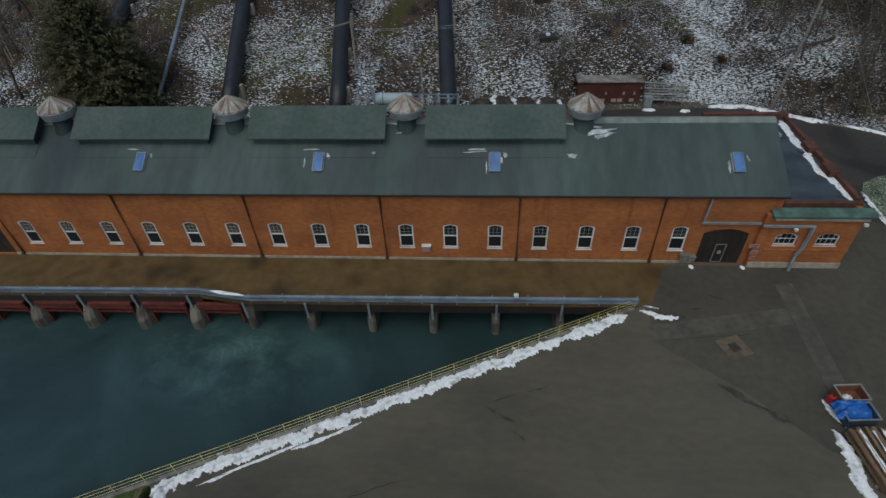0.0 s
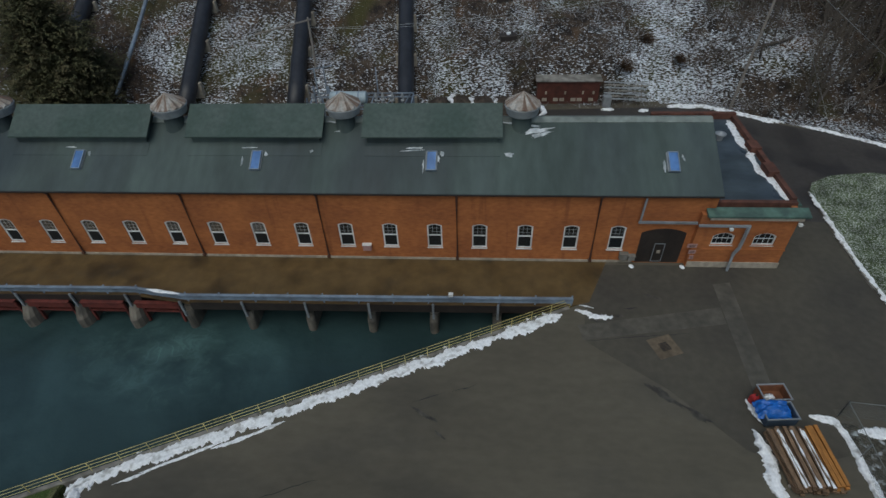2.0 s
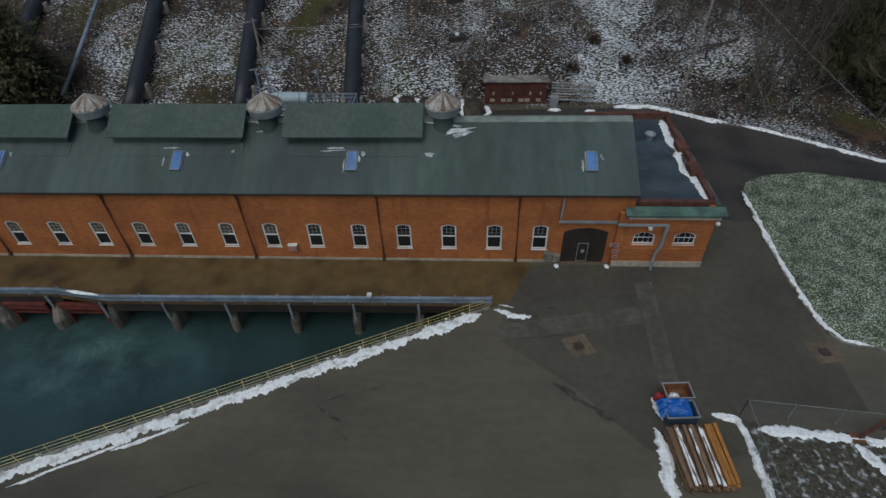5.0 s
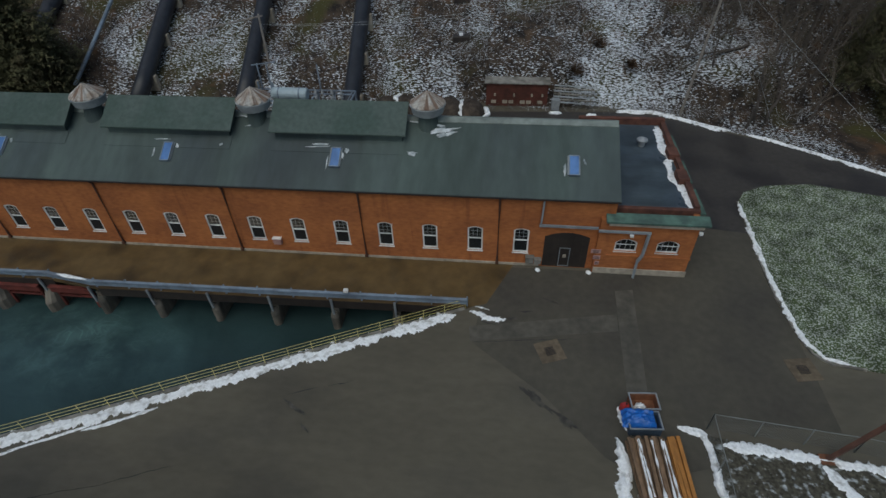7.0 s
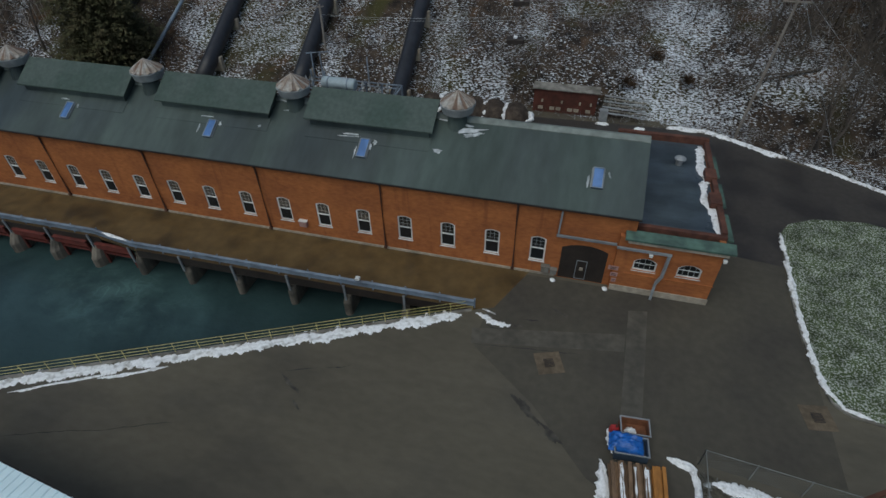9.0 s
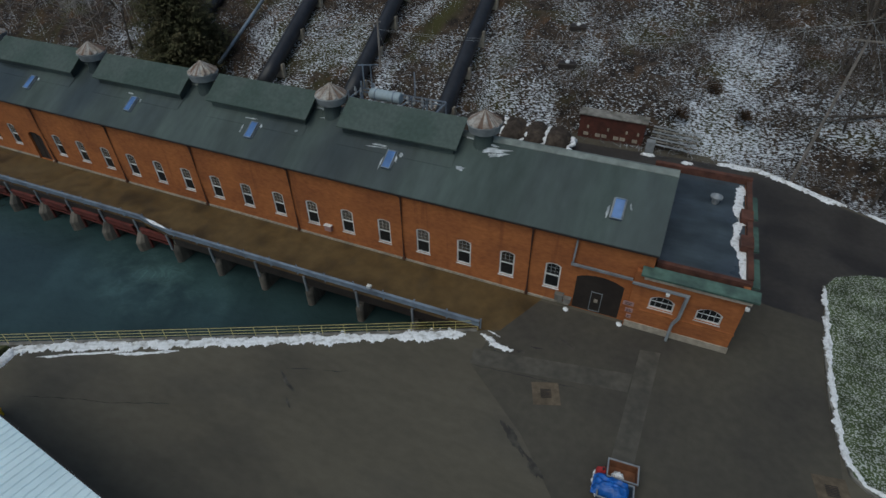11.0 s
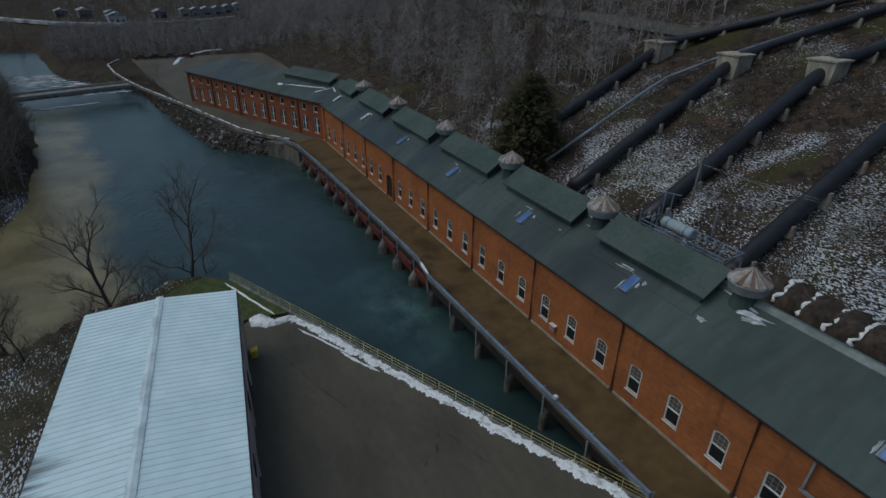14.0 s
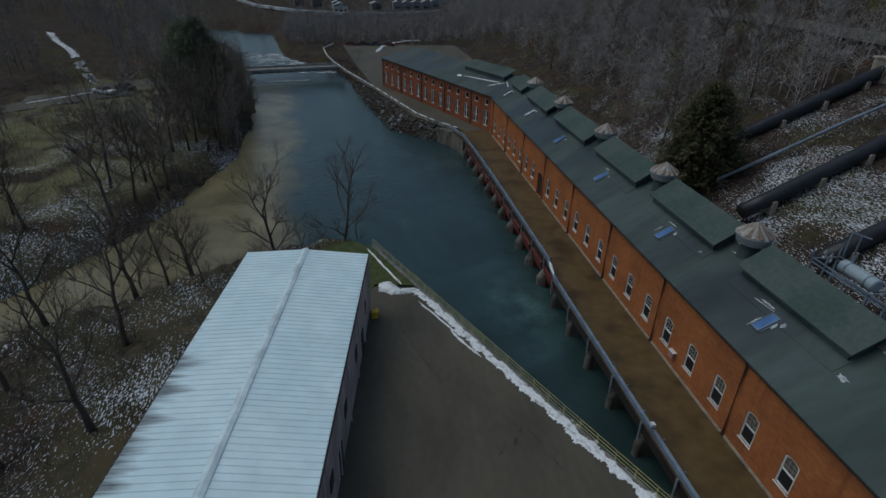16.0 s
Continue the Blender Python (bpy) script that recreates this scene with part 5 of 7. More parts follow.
def wall_pt(t, off):
    """A point along the river wall, off metres into the yard."""
    a, c = Vector((*WALL_A, 0)), Vector((*WALL_B, 0))
    d = (c - a).normalized()
    s = Vector((d.y, -d.x, 0))
    s = s if s.y < 0 else -s
    return a + d * t + s * off


snow_ridge("snow_bank", "ploughed ridge of old snow along the yellow fence", [wall_pt(t, o) for t, o in ((0.8, 0.30), (6, 0.36), (14, 0.40), (22, 0.42), (29, 0.40), (31.5, 0.45), (32.6, 0.9))], 1.0, 0.16, 1.0, 1.1)
snow_ridge("snow_bank", "snow edge curving round the lot beyond the wing", [(-187, -18.0, 0.02), (-199.5, -15.6, 0.02), (-209, -11.5, 0.02), (-216, -6.0, 0.02), (-217.5, 1.0, 0.02)], 1.3, 0.35, 93.0, 0.6)
snow_ridge("snow_bank", "ploughed ridge of old snow along the yellow fence", [wall_pt(31.6, 0.5), (-30.9, -19.5, 0), (-30.7, -20.5, 0), (-31.2, -21.3, 0)], 0.9, 0.4, 7.0, 0.7)
snow_ridge("snow_heap", "heap of ploughed dirty snow at the yard corner", [(-30.5, -20.6, 0), (-31.4, -21.6, 0), (-32.2, -22.6, 0)], 1.5, 0.6, 12.0, 0.7)
for t0, t1, o0, o1, w, sd in ((20.6, 24.9, 1.08, 1.22, 0.34, 17.0), (24.2, 28.8, 0.98, 1.12, 0.20, 18.0), (28.2, 30.2, 1.2, 1.25, 0.22, 19.0)):
    snow_ridge("snow_streak", "thin broken strip of snow on the asphalt", [wall_pt(t0, o0), wall_pt((t0 + t1) / 2, (o0 + o1) / 2 + 0.05), wall_pt(t1, o1)], w, 0.07, sd, 1.0)
snow_ridge("snow_streak", "narrow strip of snow along the grass verge", [wall_pt(33.6, 1.15), wall_pt(38, 0.95), wall_pt(42.0, 0.75)], 0.30, 0.10, 15.0, 0.8)
snow_ridge("snow_streak", "thin strip of snow lying on the asphalt", [(-1.9, -5.25, 0.02), (-0.7, -5.7, 0.02), (0.7, -5.85, 0.02)], 0.55, 0.14, 21.0, 1.7)
snow_ridge("snow_streak", "thin strip of snow lying on the asphalt", [(-1.5, -4.75, 0.03), (-0.5, -5.0, 0.03)], 0.3, 0.12, 25.0, 1.2)
snow_ridge("snow_streak", "strip of snow on top of the guardrail", [(-30.7, -5.42, 1.09), (-33.4, -5.0, 1.09)], 0.30, 0.12, 24.0)

pitch_deg = math.degrees(math.atan2(RIDGE_Z - EAVE_Z, RIDGE_Y + EAVE))


def on_roof(x, y, turn=0):
    return pose(x, y, slope_z(y), pitch_deg, 0, 0) @ pose(0, 0, 0, 0, 0, turn)


for x, y, rx, ry, turn, sd in ((-5.7, 4.7, 1.9, 0.10, -8, 1), (-4.7, 4.25, 1.4, 0.26, 8, 2), (-4.4, 3.95, 0.9, 0.22, 14, 11), (-6.7, 2.5, 0.4, 0.2, 0, 3), (-14.0, 2.75, 1.2, 0.07, 4, 4),
                               (-11.9, 2.2, 0.16, 0.4, 20, 5), (-12.95, 1.7, 0.09, 0.6, 0, 6), (-20.0, 4.9, 0.9, 0.08, -8, 7), (-25.6, 2.3, 0.14, 0.35, 25, 8), (-26.6, 1.9, 0.08, 0.5, 0, 9),
                               (-21.4, 2.7, 0.22, 0.14, 0, 10), (4.32, 1.75, 0.13, 0.55, 0, 12), (5.7, 2.3, 0.10, 0.28, 20, 13), (-13.6, 2.95, 0.9, 0.12, 0, 14), (-11.6, 2.55, 0.22, 0.22, 10, 15), (-26.2, 2.95, 0.8, 0.07, 2, 16), (-24.85, 2.5, 0.15, 0.25, 15, 17), (-38.7, 2.5, 0.14, 0.26, 15, 18), (-40.3, 2.95, 0.6, 0.07, 0, 19), (-52.6, 2.5, 0.14, 0.26, 15, 20), (-19.4, 4.2, 0.55, 0.05, 5, 21)):
    snow_patch("snow_patch", "thin patch of snow melting on the roof slope", on_roof(x, y, turn), rx, ry, sd, mat=M_SNOW_AND_GLARE)
snow_ridge("snow_bank", "snow drifted along the flat roof's parapet", [(13.45, 1.0, EZ + 0.03), (13.45, 4.1, EZ + 0.03), (12.95, 4.85, EZ + 0.03), (13.0, 7.35, EZ + 0.03), (13.4, 7.9, EZ + 0.03), (13.05, 9.1, EZ + 0.03), (13.25, 13.2, EZ + 0.03)], 0.85, 0.10, 91.0, 0.5)
# snow and drift on the wing roof
for lx, ly, rx, ry, turn, sd in ((wing_len - 8.0, 2.6, 7.0, 0.16, 6, 31), (wing_len - 14.5, 1.9, 0.9, 0.45, 0, 32), (wing_len + 0.2, 3.2, 1.9, 0.14, -30, 33), (wing_len - 2.4, 2.6, 1.9, 0.14, 35, 34)):
    z = 6.8 + (ly + 0.45) * 3.05 / 6.45
    snow_patch("snow_patch", "streak of snow on the wing roof", wing.matrix_basis @ pose(lx, ly, z, 26, 0, 0) @ pose(0, 0, 0, 0, 0, turn), rx, ry, sd)


# ---- yard surface ----
def sheet(name, label, pts, mat, z0, z1, category):
    bm = bmesh.new()
    poly_prism(bm, pts, z0, z1)
    return tagged(part(name, bm, mat), label, category, kind="structure")


M_TRENCH = material("pale_trench_fill", (0.090, 0.082, 0.064), 0.8, vary=0.2, scale=2, bump=0.1)
M_TANK = material("pale_blue_tank", (0.36, 0.44, 0.48), 0.5, vary=0.12, scale=2)
sheet("asphalt_patch", "darker newer asphalt patch beside the door", [(-1.53, -8.04), (-1.11, -4.4), (0.68, -0.35), (3.23, -0.32), (13.83, -0.26), (13.8, 6.15), (20.25, 5.24), (19.89, 1.78), (19.83, -1.76), (20.06, -6.07), (19.94, -12.8), (12.38, -12.73), (12.03, -15.65), (8.45, -16.68), (6.4, -15.55), (3.03, -11.7)], M_PATCH, -0.02, 0.006, "pavement")
sheet("wet_road", "dark wet asphalt road behind the annex", [(13.8, 6.15), (20.25, 5.24), (20.7, 9.59), (21.56, 11.09), (23.69, 12.3), (27.83, 12.84), (33.24, 11.31), (40.54, 9.78), (57.35, 4.55), (57.35, 6.35), (40.52, 12.02), (35.36, 14.7), (27.64, 20.3), (22.14, 22.85), (18.19, 25.43), (13.75, 26.4), (-6.02, 25.56), (-5.81, 14.9), (13.7, 14.49)], M_WETROAD, -0.02, 0.008, "pavement")
sheet("trench_patch", "pale concrete-filled trench strip across the asphalt", [(8.62, -2.33), (9.92, -2.1), (9.45, -11.1), (8.18, -11.55)], M_TRENCH, -0.02, 0.011, "pavement")
sheet("trench_patch", "pale older asphalt strip between two darker patches", [(-1.85, -6.62), (8.44, -4.66), (8.36, -6.22), (-1.66, -7.95)], M_TRENCH, -0.02, 0.010, "pavement")
sheet("grass_bank", "mossy green grass at the end of the shed", [(-31.9, -19.15), (-40.3, -23.2), (-42.0, -25.2), (-40.6, -28.4), (-36.5, -31.6), (-30.4, -35.0), (-29.0, -24.4), (-32.4, -23.0)], M_GRASS, -2.5, 0.02, "grass")
LAWN = [(20.74, 9.59), (20.62, 6.52), (20.13, 1.78), (20.02, -1.76), (20.2, -5.1), (20.56, -7.14), (21.44, -7.91), (23.37, -8.18), (39.35, -10.65), (57.35, -11.65), (57.35, 4.35), (40.54, 9.67), (33.23, 11.2), (27.83, 12.74), (23.69, 12.2), (21.56, 10.99)]
M_LAWN = material("snow_flecked_lawn", (0.066, 0.086, 0.038), 0.95, vary=0.45, scale=0.7, other=(0.38, 0.40, 0.36), mix_scale=9.0, mix_lo=0.50, mix_hi=0.60, bump=0.6, bump_scale=12, spec=0.1)
sheet("lawn", "green lawn flecked with melting snow", LAWN, M_LAWN, -0.3, 0.14, "lawn")
bm = bmesh.new()
for (xa, ya), (xb, yb) in zip(LAWN[:8], LAWN[1:8]):
    beam(bm, (xa - 0.08, ya, 0.07), (xb - 0.08, yb, 0.07), 0.16, 0.16)
tagged(part("kerb", bm, M_CONC), "concrete kerb round the lawn", "kerb", kind="structure")
snow_ridge("snow_bank", "snow ridge along the lawn kerb", [(20.65, 9.49, 0.14), (20.44, 5.23, 0.14), (20.15, 0.3, 0.14), (20.13, -3.13, 0.14), (20.35, -6.17, 0.14), (21.05, -7.53, 0.14), (22.6, -7.99, 0.14)], 0.42, 0.14, 31.0, 1.4)
snow_ridge("snow_bank", "snow edge where the road meets the wooded slope", [(14.24, 26.3, 0.1), (16.41, 26.32, 0.1), (18.19, 25.43, 0.1), (22.14, 22.95, 0.1), (23.71, 22.56, 0.1)], 0.8, 0.25, 37.0, 1.6)
snow_ridge("snow_bank", "snow edge where the road meets the wooded slope", [(25.08, 21.77, 0.1), (27.63, 20.39, 0.1), (35.36, 14.89, 0.1), (40.52, 12.3, 0.1)], 0.5, 0.2, 39.0, 1.7)


def drain(x, y, turn):
    t = thing("drain_grate", "square tan concrete drain surround with rusty grate", "drain", "yard drains", at=pose(x, y, 0.012, 0, 0, turn))
    bm = bmesh.new()
    box(bm, -0.85, 0.85, -0.85, 0.85, -0.1, 0.006)
    part("surround", bm, M_TAN, t, "tan concrete surround")
    bm = bmesh.new()
    for i in range(7):
        box(bm, -0.33, 0.33, -0.33 + i * 0.1, -0.27 + i * 0.1, 0.006, 0.022)
    part("grate", bm, M_DOOR, t, "dark iron bars")


M_TAN = material("tan_concrete", (0.13, 0.10, 0.065), 0.9, vary=0.25, scale=3)
drain(3.65, -8.33, 20)
drain(19.45, -8.43, 10)


# ---- front details ----
def wall_box(name, label, x0, x1, z0, z1, d, mat, cat, y=-0.003, lid=None):
    t = thing(name, label, cat, at=Matrix.Translation(((x0 + x1) / 2, y, z0)))
    w = (x1 - x0) / 2
    bm = bmesh.new()
    box(bm, -w, w, -d, 0, 0, z1 - z0)
    bmesh.ops.bevel(bm, geom=bm.edges[:], offset=0.015, segments=1, affect='EDGES')
    part("body", bm, mat, t)
    bm = bmesh.new()
    box(bm, -w - 0.04, w + 0.04, -d - 0.05, 0, z1 - z0, z1 - z0 + 0.05)
    part("lid", bm, lid or M_WHITE, t)
    return t


M_PINK = material("pinkish_enamel", (0.42, 0.25, 0.23), 0.5, vary=0.1, scale=4, bump=0)
wall_box("meter_box", "pale pink wall box with white top", -17.9, -17.25, 1.05, 1.6, 0.3, M_PINK, "box")
wall_box("junction_box", "grey electrical box beside the big door", 2.05, 2.65, 0.5, 1.05, 0.35, M_CONC, "box", lid=M_CONC)
wall_box("junction_box", "low grey electrical box beside the big door", 2.72, 3.22, 0.45, 0.85, 0.35, M_CONC, "box", lid=M_CONC)
for k, (x, z) in enumerate(((7.2, 1.95), (7.22, 1.35), (7.18, 0.8))):
    t = thing("wall_sign", "small faded sign board on brickwork", "sign", at=Matrix.Translation((x - 0.08 + 0.12 * k, EY0 - 0.005, z)))
    bm = bmesh.new()
    box(bm, -0.36 + 0.1 * k, 0.36 - 0.1 * k, -0.03, 0, 0, 0.36)
    part("board", bm, M_PINK, t)
    bm = bmesh.new()
    for i in range(2):
        box(bm, -0.22 + 0.05 * k, 0.22 - 0.05 * k, -0.04, -0.031, 0.08 + 0.13 * i, 0.13 + 0.13 * i)
    part("text_bar", bm, M_DOOR, t)
for x in (3.05, 6.9):
    t = thing("door_bollard", "white snow-topped guard stone beside the door", "bollard", "guard stones", at=Matrix.Translation((x, -0.5, 0)))
    bm = bmesh.new()
    tube(bm, [(0, 0, 0), (0.02, 0, 0.08), (0.05, 0, 0.13)], [0.24, 0.17, 0.05], 10)
    part("stone", bm, M_SNOW, t)
lamp = thing("deck_lamp", "small white lamp head on the guardrail", "lamp", at=Matrix.Translation((-10.75, -5.25, 0)))
bm = bmesh.new()
tube(bm, [(0, 0, 1.05), (0, 0, 1.3)], 0.04, 6)
part("stem", bm, M_STEEL, lamp)
bm = bmesh.new()
box(bm, -0.16, 0.16, -0.14, 0.14, 1.28, 1.48)
part("head", bm, M_WHITE, lamp)
for i in range(17):
    x = -7.35 - 4.74 * i if i < 6 else -35.6 - 4.35 * (i - 6)
    yb = -5.12 + 0.0125 * (x + 2) if i < 6 else -4.62 + pier_y(x)
    bm = bmesh.new()
    beam(bm, (x, yb + 0.10, 0.25), (x, yb + 0.16, -1.4), 0.16, 0.12)
    part("stanchion_bracket", bm, M_DUCT, guard, "pale steel bracket")

# yellow box by the shed
t = thing("yellow_bin", "bright yellow grit bin beside the shed", "bin", at=pose(-26.8, -23.12, 0, 0, 0, -8))
bm = bmesh.new()
box(bm, -0.29, 0.29, -0.25, 0.25, 0, 0.56)
bmesh.ops.bevel(bm, geom=bm.edges[:], offset=0.05, segments=2, affect='EDGES')
part("body", bm, M_YELLOW, t)
bm = bmesh.new()
v = box(bm, -0.33, 0.33, -0.29, 0.29, 0.562, 0.65)
for q in v[4:]:
    q.co.z += 0.12 if q.co.y > 0 else 0
part("lid", bm, M_YELLOW, t)


# shed doors and window openings on the yard side
def shed_fitting(name, x0, x1, z0, z1, mat, label):
    bm = bmesh.new()
    box(bm, x0, x1, 0.003, 0.06, z0, z1)
    part(name, bm, mat, shed, label)


for x in (3.2, 9.0, 14.5, 20.0, 26.0):
    shed_fitting("window", x, x + 0.9, 2.2, 3.2, M_DOOR, "small dark window")
for x in (5.4, 17.0):
    shed_fitting("door", x, x + 1.0, 0.03, 2.1, M_DOOR, "dark steel door")
for i in range(8):
    x = 0.3 + i * 4.4
    bm = bmesh.new()
    tube(bm, [(x, 0.10, 0.1), (x, 0.10, 5.2), (x, 0.10, 5.45)], 0.045, 6)
    part("downpipe", bm, M_WHITE, shed)


# ---- timber stack and skips ----
stack = thing("timber_stack", "stack of weathered planks with snow and one orange board", "timber", at=pose(9.2, -16.2, 0, 0, 0, 4))
bm = bmesh.new()
for y in (-1.3, 0, 1.3):
    beam(bm, (-1.5, y, 0.08), (1.5, y, 0.08), 0.14, 0.14)
part("bearer", bm, M_POLE, stack)
M_ORANGE = material("fresh_orange_board", (0.40, 0.17, 0.035), 0.7, vary=0.15, scale=3, stretch=(4, 1, 4))
rng = random.Random(5)
for layer in range(4):
    z = 0.18 + layer * 0.15
    for i in range(11):
        x = -1.35 + i * 0.25 + rng.uniform(-0.03, 0.03) + layer * 0.02
        bm = bmesh.new()
        dx, ends = rng.uniform(-0.16, 0.16), rng.uniform(-0.15, 0.15)
        beam(bm, (x, -1.75 + ends, z), (x + dx, 1.75 + ends, z + rng.uniform(-0.02, 0.03)), 0.2, 0.12)
        top = layer == 3
        part("plank", bm, M_ORANGE if i in (8, 9, 10) and layer > 1 else M_WOOD, stack)
        if top and i in (1, 2, 4, 6, 7):
            rows = []
            bm = bmesh.new()
            for k in range(15):
                f = k / 14
                w = max(0.01, 0.075 + 0.09 * noise.noise(Vector((k * 0.45, i * 3.1, 0))) - 0.05 * f)
                rows.append([bm.verts.new((x + dx * f + q * w, -1.7 + ends + 3.3 * f, z + 0.075 + (0.03 if q == 0 else 0.0))) for q in (-1, 0, 1)])
            for a, c in zip(rows, rows[1:]):
                for q in (0, 1):
                    bm.faces.new((a[q], a[q + 1], c[q + 1], c[q]))
            part("snow_strip", bm, M_SNOW, stack, "strip of snow lying on a plank")
snow_ridge("snow_bank", "snow lying beside the timber stack", [(7.16, -14.27, 0), (7.32, -15.73, 0), (7.29, -17.09, 0), (7.03, -18.65, 0)], 0.9, 0.3, 51.0, 0.9)
snow_ridge("snow_bank", "snow bank at the fenced plot's edge", [(10.73, -13.24, 0), (12, -13.51, 0), (12.31, -14.68, 0), (12.21, -18.18, 0), (11.65, -21.65, 0)], 0.6, 0.3, 55.0, 0.8)


def open_bin(x, y, turn, w, d, h, mat, name, label):
    t = thing(name, label, "skip", at=pose(x, y, 0, 0, 0, turn))
    for a in ((-w, w, -d, -d + 0.06), (-w, w, d - 0.06, d), (-w, -w + 0.06, -d + 0.06, d - 0.06), (w - 0.06, w, -d + 0.06, d - 0.06)):
        bm = bmesh.new()
        box(bm, *a, 0.1, h)
        part("side", bm, mat, t)
    bm = bmesh.new()
    box(bm, -w + 0.06, w - 0.06, -d + 0.06, d - 0.06, 0.1, 0.3)
    part("floor", bm, mat, t)
    bm = bmesh.new()
    for a in ((-w - 0.05, w + 0.05, -d - 0.05, -d + 0.02), (-w - 0.05, w + 0.05, d - 0.02, d + 0.05), (-w - 0.05, -w + 0.02, -d + 0.02, d - 0.02), (w - 0.02, w + 0.05, -d + 0.02, d - 0.02)):
        box(bm, *a, h - 0.02, h + 0.06)
    part("rim", bm, M_GALV, t, "pale worn rim")
    return t


M_RUST = material("rust_brown_steel", (0.16, 0.065, 0.03), 0.8, vary=0.3, scale=3)
M_TARP = material("blue_tarpaulin", (0.02, 0.14, 0.52), 0.4, vary=0.25, scale=2, bump=0.5, bump_scale=5)
M_BINBLUE = material("slate_blue_bin", (0.05, 0.075, 0.11), 0.6, vary=0.2, scale=2)
open_bin(8.87, -12.25, 4, 0.78, 0.52, 0.85, M_RUST, "waste_skip", "open rust-brown waste skip with pale rim")
b = open_bin(8.68, -13.5, 4, 0.9, 0.55, 0.8, M_BINBLUE, "tarped_skip", "slate-blue skip heaped with blue tarpaulin")
bm = bmesh.new()
N = 26
g = [[None] * N for _ in range(N)]
for i in range(N):
    for j in range(N):
        u, v = i / (N - 1) * 2 - 1, j / (N - 1) * 2 - 1
        fold = noise.noise(Vector((u * 2.6, v * 2.6, 1))) * 0.22 + noise.noise(Vector((u * 6, v * 6, 2))) * 0.10
        zz = 1.0 + 0.28 * (1 - u * u) * (1 - v * v) + fold
        if max(abs(u), abs(v)) > 0.9:
            zz -= 0.35
        g[i][j] = bm.verts.new((8.43 + u * 0.95, -13.32 + v * 0.55, max(0.5, zz - 0.15)))
for i in range(N - 1):
    for j in range(N - 1):
        bm.faces.new((g[i][j], g[i + 1][j], g[i + 1][j + 1], g[i][j + 1]))
tagged(part("tarpaulin", bm, M_TARP, smooth=True), "crumpled bright blue plastic tarpaulin over a skip", "tarpaulin")
t = thing("red_canister", "small red fuel canister by the skip", "canister", at=pose(7.8, -12.4, 0, 0, 0, 20))
bm = bmesh.new()
box(bm, -0.25, 0.25, -0.18, 0.18, 0, 0.6)
bmesh.ops.bevel(bm, geom=bm.edges[:], offset=0.06, segments=2, affect='EDGES')
part("body", bm, material("red_plastic", (0.38, 0.03, 0.03), 0.5, bump=0), t)
bm = bmesh.new()
tube(bm, [(0.1, 0, 0.6), (0.1, 0, 0.7)], 0.06, 8)
part("cap", bm, M_DOOR, t)
snow_patch("snow_patch", "snow lying on skip contents", pose(8.67, -12.3, 0.35), 0.4, 0.25, 61, h=0.2)
snow_ridge("snow_bank", "snow lying beside the skips", [(7.51, -12.22, 0), (7.72, -13.09, 0), (8.03, -14.06, 0)], 0.5, 0.2, 63.0, 0.9)

# fenced plot with chain link
M_WIRE = material("dull_wire", (0.20, 0.21, 0.20), 0.6, vary=0.2, scale=3, bump=0)
M_PLOT = material("rough_frosted_grass", (0.074, 0.068, 0.052), 0.95, vary=0.5, scale=5, other=(0.36, 0.38, 0.38), mix_scale=2.6, mix_lo=0.55, mix_hi=0.68, bump=0.6, bump_scale=12, spec=0.1)
sheet("plot_ground", "rough snowy grass inside the fenced plot", [(12.39, -13.7), (59.35, -19.65), (59.35, -49.65), (11.35, -39.65)], M_PLOT, -0.3, 0.07, "ground")
plot = thing("chain_link_fence", "grey chain-link fence round a snowy plot", "fence")
corner = [(11.65, -31.65), (12.39, -13.21), (20.04, -13.97), (33.35, -16.15)]
for (xa, ya), (xb, yb) in zip(corner, corner[1:]):
    n = max(1, round(math.hypot(xb - xa, yb - ya) / 2.6))
    for i in range(n + 1):
        bm = bmesh.new()
        x, y = xa + (xb - xa) * i / n, ya + (yb - ya) * i / n
        tube(bm, [(x, y, 0.0), (x, y, 1.55)], 0.035, 6)
        part("post", bm, M_WIRE, plot)
    bm = bmesh.new()
    tube(bm, [(xa, ya, 1.5), (xb, yb, 1.5)], 0.025, 6)
    part("top_rail", bm, M_WIRE, plot)
    bm = bmesh.new()
    L = math.hypot(xb - xa, yb - ya)
    m = int(L / 0.22)
    for k in range(-8, m):
        for s in (0, 1):
            p0, p1 = max(0, k) / m, min(m, k + 8) / m
            z0, z1 = 0.05 + 1.4 * (max(0, k) - k) / 8, 0.05 + 1.4 * (min(m, k + 8) - k) / 8
            if s:
                z0, z1 = 1.5 - z0, 1.5 - z1
            a, c = Vector((xa + (xb - xa) * p0, ya + (yb - ya) * p0, z0)), Vector((xa + (xb - xa) * p1, ya + (yb - ya) * p1, z1))
            w = Vector((0, 0, 0.006))
            bm.faces.new([bm.verts.new(p) for p in (a - w, c - w, c + w, a + w)])
    part("wire_mesh", bm, M_WIRE, plot)
snow_ridge("snow_bank", "snow drift on rough ground inside the fence", [(12.98, -14.23, 0.08), (16.18, -14.42, 0.08), (20.05, -14.85, 0.08), (25.35, -15.85, 0.08)], 0.75, 0.12, 71.0, 1.0)
snow_ridge("snow_bank", "snow drift on rough ground inside the fence", [(18.02, -14.98, 0.08), (18.91, -16.52, 0.08), (19.97, -18.05, 0.08)], 1.0, 0.10, 73.0, 1.0)
t = thing("leaning_post", "leaning rusty brown steel post in the plot", "post")
bm = bmesh.new()
